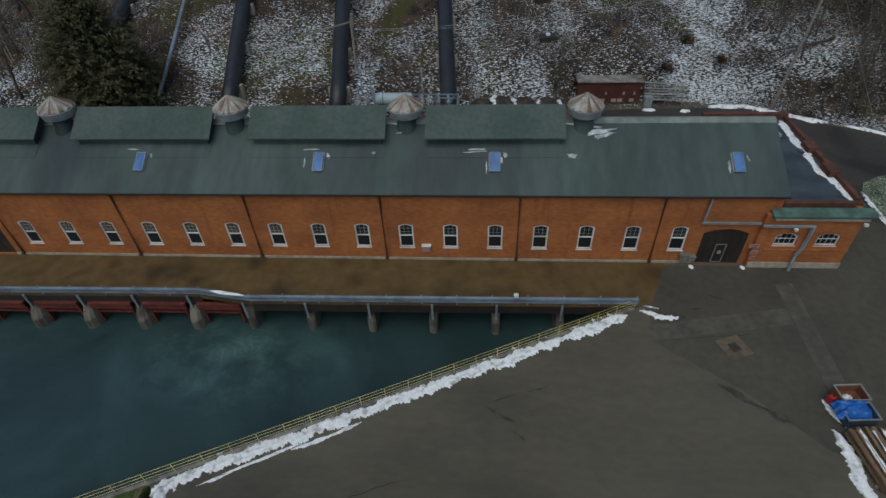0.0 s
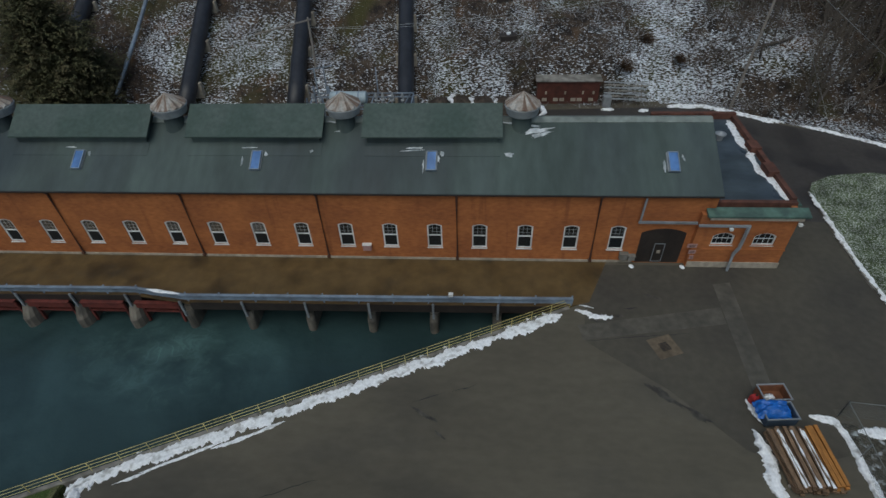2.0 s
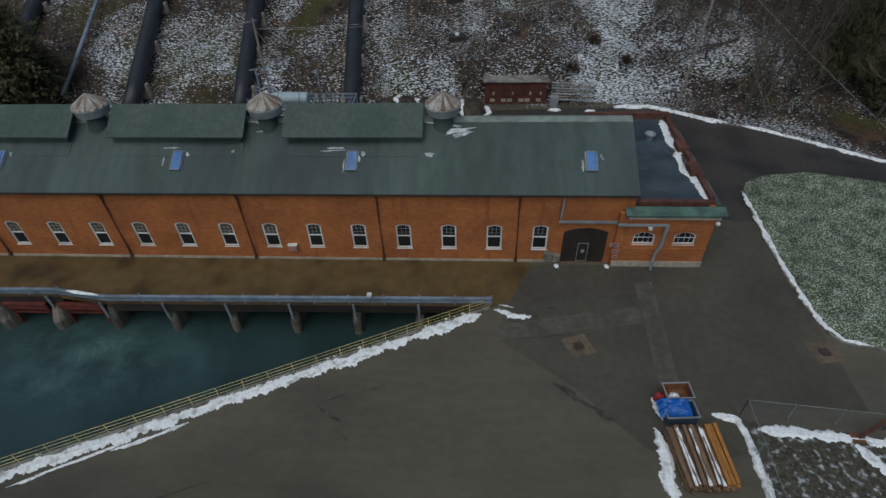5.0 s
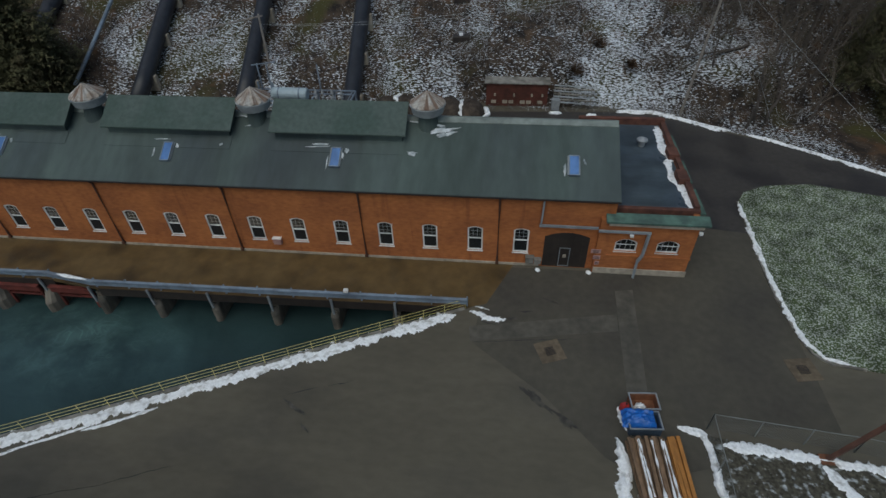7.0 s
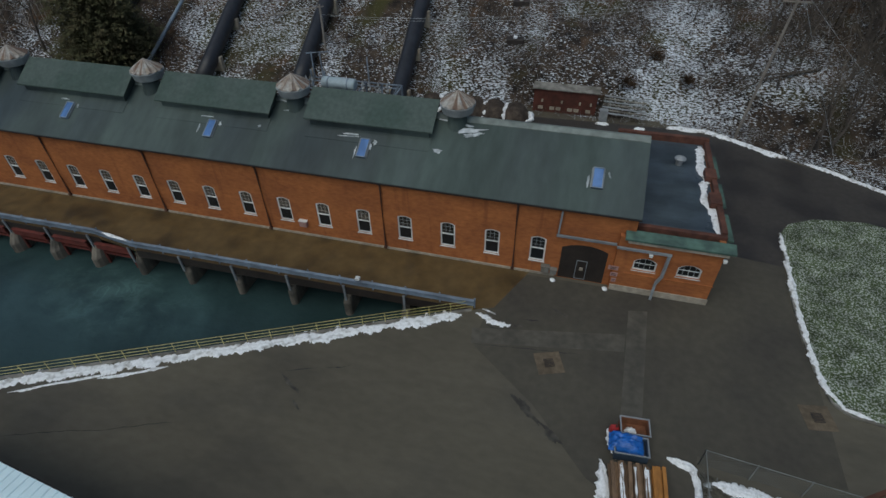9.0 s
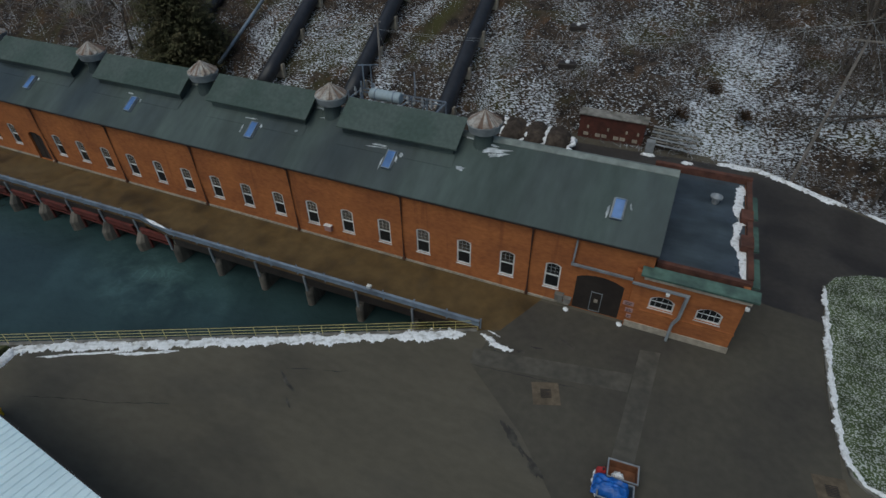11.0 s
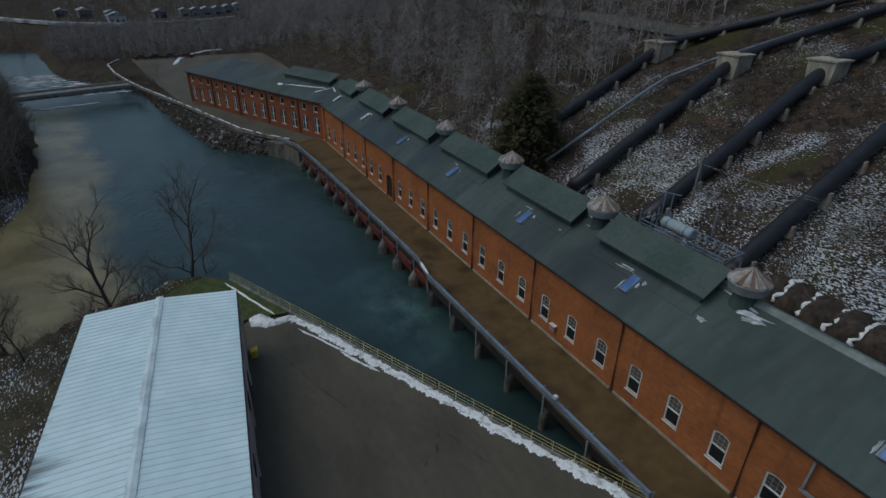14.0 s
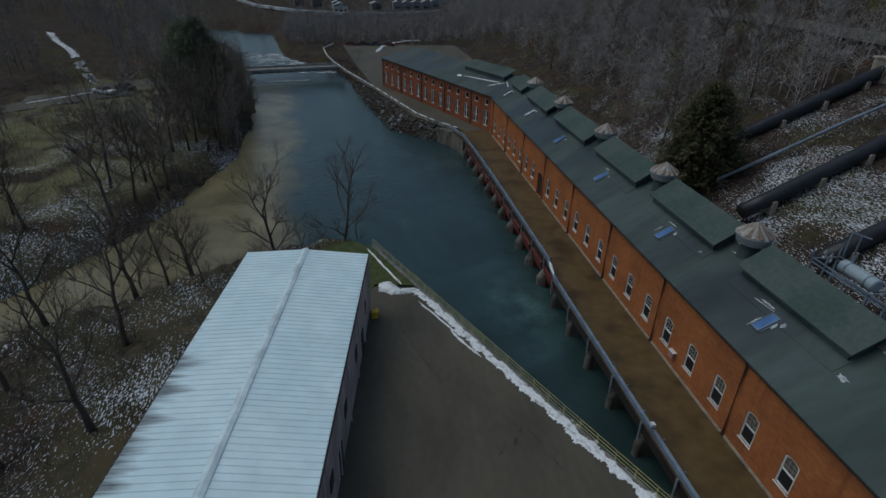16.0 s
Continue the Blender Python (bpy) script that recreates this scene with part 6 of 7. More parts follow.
beam(bm, (18.3, -14.6, 0.0), (20.8, -14.0, 4.0), 0.22, 0.22)
part("shaft", bm, M_RUSTPIPE, t)
bm = bmesh.new()
box(bm, 17.95, 18.65, -14.9, -14.3, 0.05, 0.16)
part("foot", bm, M_RUST, t)


# ---- behind the powerhouse ----
hut = thing("switch_hut", "low red-brown timber hut with grey lean-to roof", "hut", at=pose(1.25, 27.2, 0.02, 0, 0, 0))
bm = bmesh.new()
box(bm, -3.5, 3.5, 0, 1.3, 0, 2.7)
part("wall", bm, M_BRICK_RED, hut, "red-brown boarded wall")
bm = bmesh.new()
v = box(bm, -3.7, 3.7, -0.2, 1.4, 2.72, 2.84)
for q in v:
    q.co.z += 0.1 if q.co.y > 0 else 0
part("roof", bm, M_CONC, hut, "grey lean-to roof")
for i, x in enumerate((-2.9, -1.6, -0.9, 0.4, 1.1, 2.4)):
    bm = bmesh.new()
    box(bm, x, x + 0.55, -0.06, -0.004, 0.35, 0.72)
    part("notice", bm, M_STONE, hut, "pale notice board")
for x in (-2.6, -0.4, 1.6, 2.8):
    bm = bmesh.new()
    box(bm, x, x + 0.2, -0.06, -0.004, 1.2, 1.55)
    part("lamp_plate", bm, M_STONE, hut)
rack = thing("pipe_rack", "rack of grey stored pipes and boards with snow", "rack", at=pose(7.75, 26.9, 0.4, 0, 0, -6))
for i in range(7):
    bm = bmesh.new()
    tube(bm, [(-2.4, 0.25 * i, 0.3 + 0.22 * i), (2.4, 0.25 * i + 0.1, 0.25 + 0.22 * i)], 0.10, 8)
    part("stored_pipe", bm, M_CONC if i % 2 else M_GALV, rack)
for x in (-1.8, 1.8):
    bm = bmesh.new()
    beam(bm, (x, -0.2, 0), (x, 1.8, 1.6), 0.12, 0.12)
    part("bearer", bm, M_POLE, rack)
bm = bmesh.new()
box(bm, 5.2, 6.1, 26.2, 27.0, 0.0, 1.3)
bmesh.ops.bevel(bm, geom=bm.edges[:], offset=0.06, segments=2, affect='EDGES')
tagged(part("cabinet", bm, M_GALV), "grey metal cabinet beside the hut", "cabinet")
snow_patch("snow_patch", "snow on the ground by the hut", pose(5.7, 25.6, 0.02), 0.9, 0.35, 81, h=0.2)
snow_patch("snow_patch", "snow on the ground by the hut", pose(9.6, 25.3, 0.02), 0.7, 0.35, 82, h=0.2)
snow_patch("snow_patch", "snow on the ground by the hut", pose(14.2, 26.4, 0.02), 2.2, 0.6, 83, h=0.2)

# row of dark humps behind the roof, snow lying in the hollows between them
heap = thing("earth_heap", "row of dark rounded earth humps with snow in the hollows", "heap")
humps = [(-13.2, 24.0, 2.0, 2.2, 2.3), (-11.0, 23.8, 1.9, 2.5, 2.55), (-8.6, 23.6, 2.0, 2.6, 2.55), (-6.1, 23.4, 2.0, 2.6, 2.55), (-3.8, 23.2, 1.9, 2.5, 2.5)]
for k, (hx, hy, a, c, h) in enumerate(humps):
    bm = bmesh.new()
    rows = []
    for i in range(11):
        e = i / 10 * math.pi / 2
        ring = []
        for q in range(28):
            o = q * math.tau / 28
            f = 1 + 0.07 * noise.noise(Vector((math.cos(o) * 2, math.sin(o) * 2, e * 2 + k * 5)))
            ring.append(bm.verts.new((hx + a * f * math.cos(e) * math.cos(o), hy + c * f * math.cos(e) * math.sin(o), -0.3 + (h + 0.3) * f * math.sin(e))))
        rows.append(ring)
    for a0, c0 in zip(rows, rows[1:]):
        for q in range(28):
            bm.faces.new((a0[q], a0[(q + 1) % 28], c0[(q + 1) % 28], c0[q]))
    bmesh.ops.remove_doubles(bm, verts=bm.verts[:], dist=0.02)
    part("hump", bm, M_HEAP, heap, smooth=True)
joints = [((p[0] + q[0]) / 2, (p[1] + q[1]) / 2, 0.80 * (p[3] + q[3]) / 2, 0.82 * (p[4] + q[4]) / 2) for p, q in zip(humps, humps[1:])] + [(-12.4, 24.0, 2.2, 2.33), (-2.2, 23.1, 1.45, 1.5)]
for k, (jx, jy, c, h) in enumerate(joints):
    bm = bmesh.new()
    pts, rad = [], []
    for i in range(25):
        o = 0.25 + i / 24 * 2.6
        wob = noise.noise(Vector((i * 0.3, k * 3, 1)))
        pts.append((jx + 0.8 * wob + (0.5 - 0.3 * (k % 2)) * math.sin(o), jy - c * math.cos(o), h * math.sin(o) + 0.02))
        rad.append(max(0.04, 0.20 + 0.22 * noise.noise(Vector((i * 0.45, k * 3, 9)))))
    tube(bm, pts, rad, 6)
    part("snow_line", bm, M_SNOW, heap, "snow lying in a hollow", smooth=True)

# small substation behind the roof
sub = thing("substation", "grey steel substation frame with pale horizontal tank", "substation", at=pose(-22.3, 19.4, 0.9))
bm = bmesh.new()
tube(bm, [(-1.9, 0, 3.7), (-1.8, 0, 3.7), (1.8, 0, 3.7), (1.9, 0, 3.7)], [0.5, 0.62, 0.62, 0.5], 16)
part("tank", bm, M_TANK, sub, "pale blue-grey tank", smooth=False)
for x in (-1.1, 1.1):
    bm = bmesh.new()
    tube(bm, [(x - 0.07, 0, 3.7), (x + 0.07, 0, 3.7)], 0.66, 16)
    part("tank_band", bm, M_STEEL, sub)
bm = bmesh.new()
for x in (-4.0, -2.4, 2.4, 4.2, 6.5):
    for y in (-1.2, 1.6):
        beam(bm, (x, y, 0), (x, y, 3.4 + (0.8 if x < -2 else 0)), 0.16, 0.16)
for y in (-1.2, 1.6):
    for z in (1.6, 3.0, 3.4):
        beam(bm, (-4.0, y, z), (6.5, y, z), 0.12, 0.12)
for x in (-4.0, 2.4, 6.5):
    beam(bm, (x, -1.2, 3.3), (x, 1.6, 3.3), 0.12, 0.12)
for x in (2.6, 4.4):
    beam(bm, (x, 1.6, 0.4), (x + 1.8, 1.6, 3.4), 0.16, 0.12)
for x in (-3.6, -2.6, 2.8):
    beam(bm, (x, 1.6, 3.4), (x, 1.6, 6.2), 0.12, 0.12)
beam(bm, (-4.2, 1.6, 6.0), (-1.6, 1.6, 6.4), 0.10, 0.10)
part("steel_frame", bm, M_STEEL, sub)
for i, x in enumerate((-3.6, -2.9, 2.9, 3.6, 4.6, 5.6)):
    bm = bmesh.new()
    tube(bm, [(x, -0.4, 3.4), (x, -0.4, 3.6), (x + 0.1, -0.4, 3.8), (x, -0.4, 4.0), (x, -0.4, 4.4)], [0.12, 0.2, 0.1, 0.18, 0.06], 8)
    part("insulator", bm, M_GALV, sub)


def frame_pole(x, y, h, lean, arms):
    z = float(terrain(np.array([float(x)]), np.array([float(y)]))[0])
    t = thing("utility_pole", "weathered grey timber utility pole with crossarm", "utility pole", "utility poles", at=Matrix.Translation((x, y, z - 0.3)))
    bm = bmesh.new()
    tube(bm, [(0, 0, 0), (lean * 0.5, 0, h / 2), (lean, 0, h)], [0.17, 0.14, 0.11], 8)
    part("pole", bm, M_POLE, t)
    for dz, a, c in arms:
        bm = bmesh.new()
        beam(bm, (lean + a[0], a[1], h - dz), (lean + c[0], c[1], h - dz), 0.12, 0.14)
        part("crossarm", bm, M_POLE, t)
    return t


frame_pole(19.4, 26.2, 14.5, 0.9, [(0.4, (-1.2, 0), (1.2, 0))])
frame_pole(-27.9, 28.3, 6.6, 0.1, [(0.3, (-4.6, -4.2), (0.3, 0.3))])
bm = bmesh.new()
for a, c, sag in (((20.3, 26.3, 15.2), (-27.8, 28.3, 8.6), 1.5), ((21.2, 26.3, 15.2), (-26.8, 28.3, 8.5), 1.7), ((19.8, 26.3, 15.2), (33, -8, 4), 0.6),
                  ((20.2, 26.3, 14.9), (27.5, 20.5, 0.3), 0.0), ((20.3, 26.3, 15.4), (60, 30, 16), 1.2), ((-27.8, 28.3, 8.6), (-21.0, 21.0, 4.4), 0.2)):
    a, c = Vector(a), Vector(c)
    pts = [a + (c - a) * (i / 14) - Vector((0, 0, sag * 4 * (i / 14) * (1 - i / 14))) for i in range(15)]
    tube(bm, pts, 0.013, 4)
tagged(part("overhead_wires", bm, M_GALV), "thin pale overhead wires between the poles", "wires", kind="stuff")


# ---- trees ----
def branch_mesh(seed, height, trunk_r, levels, spread, fork=3, bare_from=0.35):
    """A bare broadleaf tree: trunk and crown as two bmeshes."""
    rg = random.Random(seed)
    trunk, crown = bmesh.new(), bmesh.new()
    top = Vector((rg.uniform(-0.08, 0.08) * height, rg.uniform(-0.08, 0.08) * height, height * 0.62))
    pts = [Vector((0, 0, -0.6))] + [top * (i / 5) + Vector((rg.uniform(-1, 1), rg.uniform(-1, 1), 0)) * height * 0.012 for i in range(1, 6)]
    rad = [trunk_r * (1.35 if i == 0 else 1 - 0.62 * i / 5) for i in range(6)]
    tube(trunk, pts, rad, 8)

    def grow(p, d, length, r, level):
        bend = Vector((rg.uniform(-1, 1), rg.uniform(-1, 1), rg.uniform(-0.1, 0.7))) * 0.28
        q = p + d * length * 0.5
        e = q + (d + bend).normalized() * length * 0.5
        tube(crown, [p, q, e], [r, r * 0.75, r * 0.45], 5 if level < 2 else 3, caps=False)
        if level >= levels:
            return
        for k in range(fork + (1 if level < 1 else 0)):
            at = q + (e - q) * rg.uniform(-0.4, 1.0)
            nd = (d + Vector((rg.uniform(-1, 1), rg.uniform(-1, 1), rg.uniform(-0.25, 0.8))) * spread).normalized()
            grow(at, nd, length * rg.uniform(0.5, 0.78), r * 0.5, level + 1)

    for i in range(7):
        f = bare_from + (1 - bare_from) * i / 6
        k = min(4, int(f * 5))
        p = pts[k] + (pts[k + 1] - pts[k]) * (f * 5 - k if f < 1 else 1)
        a = i * 2.4 + rg.uniform(-0.4, 0.4)
        d = Vector((math.cos(a) * (1.1 - 0.7 * f), math.sin(a) * (1.1 - 0.7 * f), 0.55 + 0.5 * f)).normalized()
        grow(p, d, height * rg.uniform(0.22, 0.32), trunk_r * 0.38, 0)
    return trunk, crown


def bare_tree(name, label, seed, height, trunk_r, levels, spread, group, bare_from=0.35, fork=3):
    t = thing(name, label, "tree", group)
    a, c = branch_mesh(seed, height, trunk_r, levels, spread, fork, bare_from)
    part("trunk", a, M_BARK, t, smooth=True, fix=False)
    part("crown", c, M_TWIG, t, "leafless branches", smooth=True, fix=False)
    return t


M_TWIG = material("grey_brown_twigs", (0.140, 0.118, 0.096), 0.95, vary=0.3, scale=2, bump=0, random_tone=0.3, spec=0.1)
kinds = [bare_tree("bare_tree", "tall leafless broadleaf tree with dark trunk", s, h, r, 4, sp, "bare trees on the banks and slope", bf)
         for s, h, r, sp, bf in ((1, 14, 0.21, 0.75, 0.35), (2, 11, 0.18, 0.95, 0.25), (3, 17, 0.23, 0.65, 0.45), (4, 9, 0.13, 0.95, 0.2))]
kinds += [bare_tree("bare_tree", "wide leafless broadleaf tree with dense fine twigs", s, h, r, 5, sp, "bare trees on the banks and slope", bf) for s, h, r, sp, bf in ((21, 13, 0.24, 0.95, 0.25), (22, 10.5, 0.2, 1.0, 0.2))]


def ground_z(x, y):
    return float(terrain(np.array([float(x)]), np.array([float(y)]))[0])


places = [(-43.0, -33.7, 5, 1.25), (-48.3, -26.7, 0, 1.15), (-40.2, -42.4, 5, 1.0), (-33.0, -45.2, 4, 0.9), (-25.9, -43.7, 4, 0.95), (-16.4, -42.5, 4, 1.0), (-28.8, -51.0, 4, 0.9), (-21.0, -50.0, 5, 1.1), (-14, -47, 5, 1.0),
          (-38.5, -47.5, 3, 1.1), (-48.4, -24.5, 3, 0.8), (-50.0, -30.0, 3, 0.55), (-13, -53, 2, 0.9),
          (33.0, 33.0, 2, 0.9), (37.5, 29.0, 1, 1.0), (40.5, 24.5, 0, 1.0), (29.0, 39.0, 0, 0.8), (24.0, 44.0, 3, 1.2), (45, 33, 2, 0.9), (36, 44, 2, 0.8), (47, 22, 1, 1.0), (30, 28.5, 3, 0.9), (14, 38, 3, 0.7), (28.4, 25.7, 5, 0.9), (22.8, 30.3, 3, 0.8), (34.0, 31.0, 4, 0.8), (31.0, 35.5, 5, 0.85), (38.0, 38.0, 4, 0.9), (26.0, 38.5, 1, 0.8), (18.0, 36.0, 3, 0.9), (33.0, 26.0, 3, 0.8)]
rng = random.Random(11)
for i in range(34):          # far bank of the river
    x = rng.uniform(-128, -46)
    l = float(river_mid(np.array([x]))[1][0])
    places.append((x, l - rng.uniform(1.5, 13), rng.choice((0, 1, 2, 0)), rng.uniform(0.7, 1.1)))
for i in range(14):          # behind the far bays and the wing
    x = rng.uniform(-135, -66)
    places.append((x, rng.uniform(25, 60), rng.choice((0, 2, 2, 1)), rng.uniform(0.7, 1.0)))
places += [(-142.9, -24.6, 3, 0.9), (-149.5, -28.4, 3, 0.7), (-112.0, -21.0, 3, 0.5), (27.2, 25.9, 0, 0.8), (26.1, 24.6, 2, 0.55), (32.5, 28.7, 1, 1.1), (22.4, 37.0, 2, 0.7), (20.0, 31.8, 3, 0.9), (35.4, 38.9, 0, 1.1), (29.5, 31.5, 1, 0.9), (38.5, 34.0, 2, 0.9), (25.0, 33.0, 3, 0.8),
           (-34.4, -42.7, 5, 0.75), (-37.0, -41.2, 4, 0.6), (-35.3, -39.8, 5, 0.45), (-44.6, -35.6, 5, 0.5), (-46.6, -31.2, 5, 0.6), (-47.8, -28.9, 5, 0.45), (-43.6, -36.6, 4, 0.4)]
used = set()
for x, y, k, s in places:
    m = Matrix.LocRotScale((x, y, ground_z(x, y)), Euler((0, 0, rng.uniform(0, 6.28))), (s, s, s))
    if k not in used:
        used.add(k)
        kinds[k].matrix_basis = m
    else:
        c = copy_thing(kinds[k], m)
        c.matrix_basis = m


def needle_tree(name, label, seed, height, radius, whorls, group="", taper=0.75, mat=None, bare=0.06):
    """A conifer: trunk, and a crown of many drooping sprays with gaps."""
    rg = random.Random(seed)
    t = thing(name, label, "tree", group)
    bm = bmesh.new()
    tube(bm, [(0, 0, -0.5), (0.1, 0, height * 0.5), (0, 0, height)], [0.35, 0.2, 0.03], 8)
    part("trunk", bm, M_BARK, t, fix=False)
    bm = bmesh.new()
    for w in range(whorls):
        f = w / whorls
        z = height * (bare + (0.99 - bare) * f)
        r = radius * (1 - f) ** taper * rg.uniform(0.7, 1.2) + 0.4
        for b in range(int(7 + 12 * (1 - f))):
            a = rg.uniform(0, math.tau)
            L = r * rg.uniform(0.6, 1.1)
            n = max(3, int(L / 0.33))
            for k in range(n):
                u = (k + 0.5) / n
                p = Vector((math.cos(a) * L * u, math.sin(a) * L * u, z - 0.22 * L * u * u + rg.uniform(-0.3, 0.3)))
                for q in range(9):
                    d = Vector((math.cos(a + rg.uniform(-1.6, 1.6)), math.sin(a + rg.uniform(-1.6, 1.6)), rg.uniform(-0.7, 0.6))) * rg.uniform(0.2, 0.5)
                    s = Vector((-d.y, d.x, rg.uniform(-0.2, 0.2))) * 0.17
                    p = p + Vector((rg.gauss(0, 0.12), rg.gauss(0, 0.12), rg.gauss(0, 0.12)))
                    bm.faces.new([bm.verts.new(v) for v in (p - s, p + s, p + d)])
    part("crown", bm, mat or M_NEEDLE, t, "dark green needles", fix=False)
    return t


M_NEEDLE = material("dark_needles", (0.088, 0.088, 0.046), 0.95, vary=0.2, scale=1.2, other=(0.105, 0.092, 0.052), mix_scale=0.8, bump=0, spec=0.1)
c1 = needle_tree("conifer", "large dark olive-green conifer behind the powerhouse", 3, 13.8, 5.6, 90, "conifers", 0.34)
c1.matrix_basis = Matrix.LocRotScale((-56.2, 24.6, ground_z(-56.2, 24.6)), None, (1.18, 1.1, 0.98))
for x, y, s, q in ((38.0, 29.5, 0.55, 0.62), (43.0, 27.0, 0.6, 0.6)):
    c = copy_thing(c1, Matrix.Identity(4))
    c.matrix_basis = Matrix.LocRotScale((x, y, ground_z(x, y)), Euler((0, 0, x)), (s, s, q))
    tagged(c, "dark green conifer standing among bare trees")


M_PINE = material("blue_green_needles", (0.140, 0.175, 0.110), 0.95, vary=0.2, scale=1.2, other=(0.13, 0.14, 0.09), mix_scale=0.5, bump=0, spec=0.1)
pine = needle_tree("conifer", "tall dark green pine among bare trees on the river bank", 5, 18.0, 6.6, 62, "conifers", 0.45, M_PINE, 0.36)
pine.matrix_basis = Matrix.Translation((-105.0, -55.5, ground_z(-105.0, -55.5)))
for x, y, q in ((-112.0, -60.0, 0.9),):
    c = copy_thing(pine, Matrix.Identity(4))
    c.matrix_basis = Matrix.LocRotScale((x, y, ground_z(x, y)), Euler((0, 0, x)), (q, q, q))


def scatter_twigs(name, label, seed, count, area, height, mat, keep, lying=False):
    """Winter scrub: many thin upright stems joined into one mesh."""
    rg = np.random.default_rng(seed)
    x = rg.uniform(area[0], area[1], count)
    y = rg.uniform(area[2], area[3], count)
    dens = np.array([noise.noise(Vector((a * 0.12, c * 0.12, seed))) for a, c in zip(x, y)])
    ok = keep(x, y) & (dens > rg.uniform(-0.5, 0.35, count))
    x, y = x[ok], y[ok]
    n = len(x)
    z = terrain(x, y) - 0.15
    h = height * rg.uniform(0.35, 1.0, n)
    a = rg.uniform(0, math.tau, n)
    w = rg.uniform(0.012, 0.03, n)
    lx, ly = rg.normal(0, 0.35, n) * h, rg.normal(0, 0.35, n) * h
    up = h.copy()
    if lying:
        lx, ly, up, w = np.cos(a + 1.57) * h, np.sin(a + 1.57) * h, 0.35 * np.sin(a + 1.57) * h + rg.uniform(0.1, 0.5, n), w * 1.4
        z = z + 0.25
    v = np.empty((n, 3, 3))
    v[:, 0] = np.stack([x - np.cos(a) * w, y - np.sin(a) * w, z], -1)
    v[:, 1] = np.stack([x + np.cos(a) * w, y + np.sin(a) * w, z], -1)
    v[:, 2] = np.stack([x + lx, y + ly, z + up], -1)
    me = bpy.data.meshes.new(name)
    me.from_pydata(v.reshape(-1, 3).tolist(), [], np.arange(n * 3).reshape(-1, 3).tolist())
    me.materials.append(mat)
    return tagged(new(name, me), label, "scrub", kind="stuff")


M_SCRUB = material("dead_scrub", (0.140, 0.105, 0.074), 0.95, vary=0.5, scale=0.6, other=(0.075, 0.060, 0.046), mix_scale=0.15, bump=0, spec=0.1)
PEN = ((-58.2, -60.6), (-41.7, -45.8), (-29.2, -32.7), (-16.7, -19.7))


def off_pipes(x, y):
    ok = y > 25.5
    for a, c in PEN:
        px = a + (c - a) * (y - 22) / 38
        ok &= np.abs(x - px) > 1.3
    return ok


M_SNOWY = material("snow_laden_twigs", (0.36, 0.36, 0.37), 0.9, vary=0.3, scale=2, bump=0, spec=0.1)
for nm, lb, sd, m, cnt in (("fallen_brush", "dark fallen branches lying on the snowy slope", 5, M_BARK, 34000), ("snowy_brush", "fallen branches with snow lying on them", 6, M_SNOWY, 16000)):
    scatter_twigs(nm, lb, sd, cnt, (-14, 60, 25, 70), 1.5, m, off_pipes, lying=True)
scatter_twigs("bank_brush", "dark dead branches and litter lying behind the shed", 11, 30000, (-48, 8, -52, -26.5), 0.9, M_BARK, lambda x, y: (terrain(x, y) > WATER_Z + 0.3) & ~((x > -30.5) & (y > -34.5)) & (y < -31.0 - 0.6 * (x + 40)), lying=True)
scatter_twigs("shore_brush", "brown leafless brush along the near river shore", 12, 26000, (-52, -8, -56, -27.5), 2.4, M_TWIG, lambda x, y: (terrain(x, y) > WATER_Z - 0.35) & (terrain(x, y) < WATER_Z + 1.1) & ~((x > -31) & (y > -36)))
scatter_twigs("waterside_brush", "dark leafless brush overhanging the far river bank", 14, 11000, (-150, -48, -62, -42), 3.4, M_TWIG, lambda x, y: (y < river_mid(x)[1] + 0.5) & (y > river_mid(x)[1] - 5.0))
scatter_twigs("hill_scrub", "dead brown winter scrub on the snowy hillside", 1, 60000, (-70, 60, 25, 75), 1.5, M_SCRUB, off_pipes)
scatter_twigs("riverside_scrub", "bare brush on the stony bank below the wing", 7, 42000, (-175, -86, -34, -4), 1.5, M_SCRUB, lambda x, y: (terrain(x, y) > WATER_Z - 0.4) & (y < river_mid(x)[0] + 5.5) & (y > river_mid(x)[0] - 3.2))
scatter_twigs("bank_scrub", "dead brown scrub along the river banks", 2, 50000, (-140, 20, -100, -36), 1.8, M_SCRUB, lambda x, y: (terrain(x, y) > WATER_Z + 0.5) & ((y < river_mid(x)[1]) | (y < -38)) & ~((x > -36) & (y > -40 + 0.1 * x)))


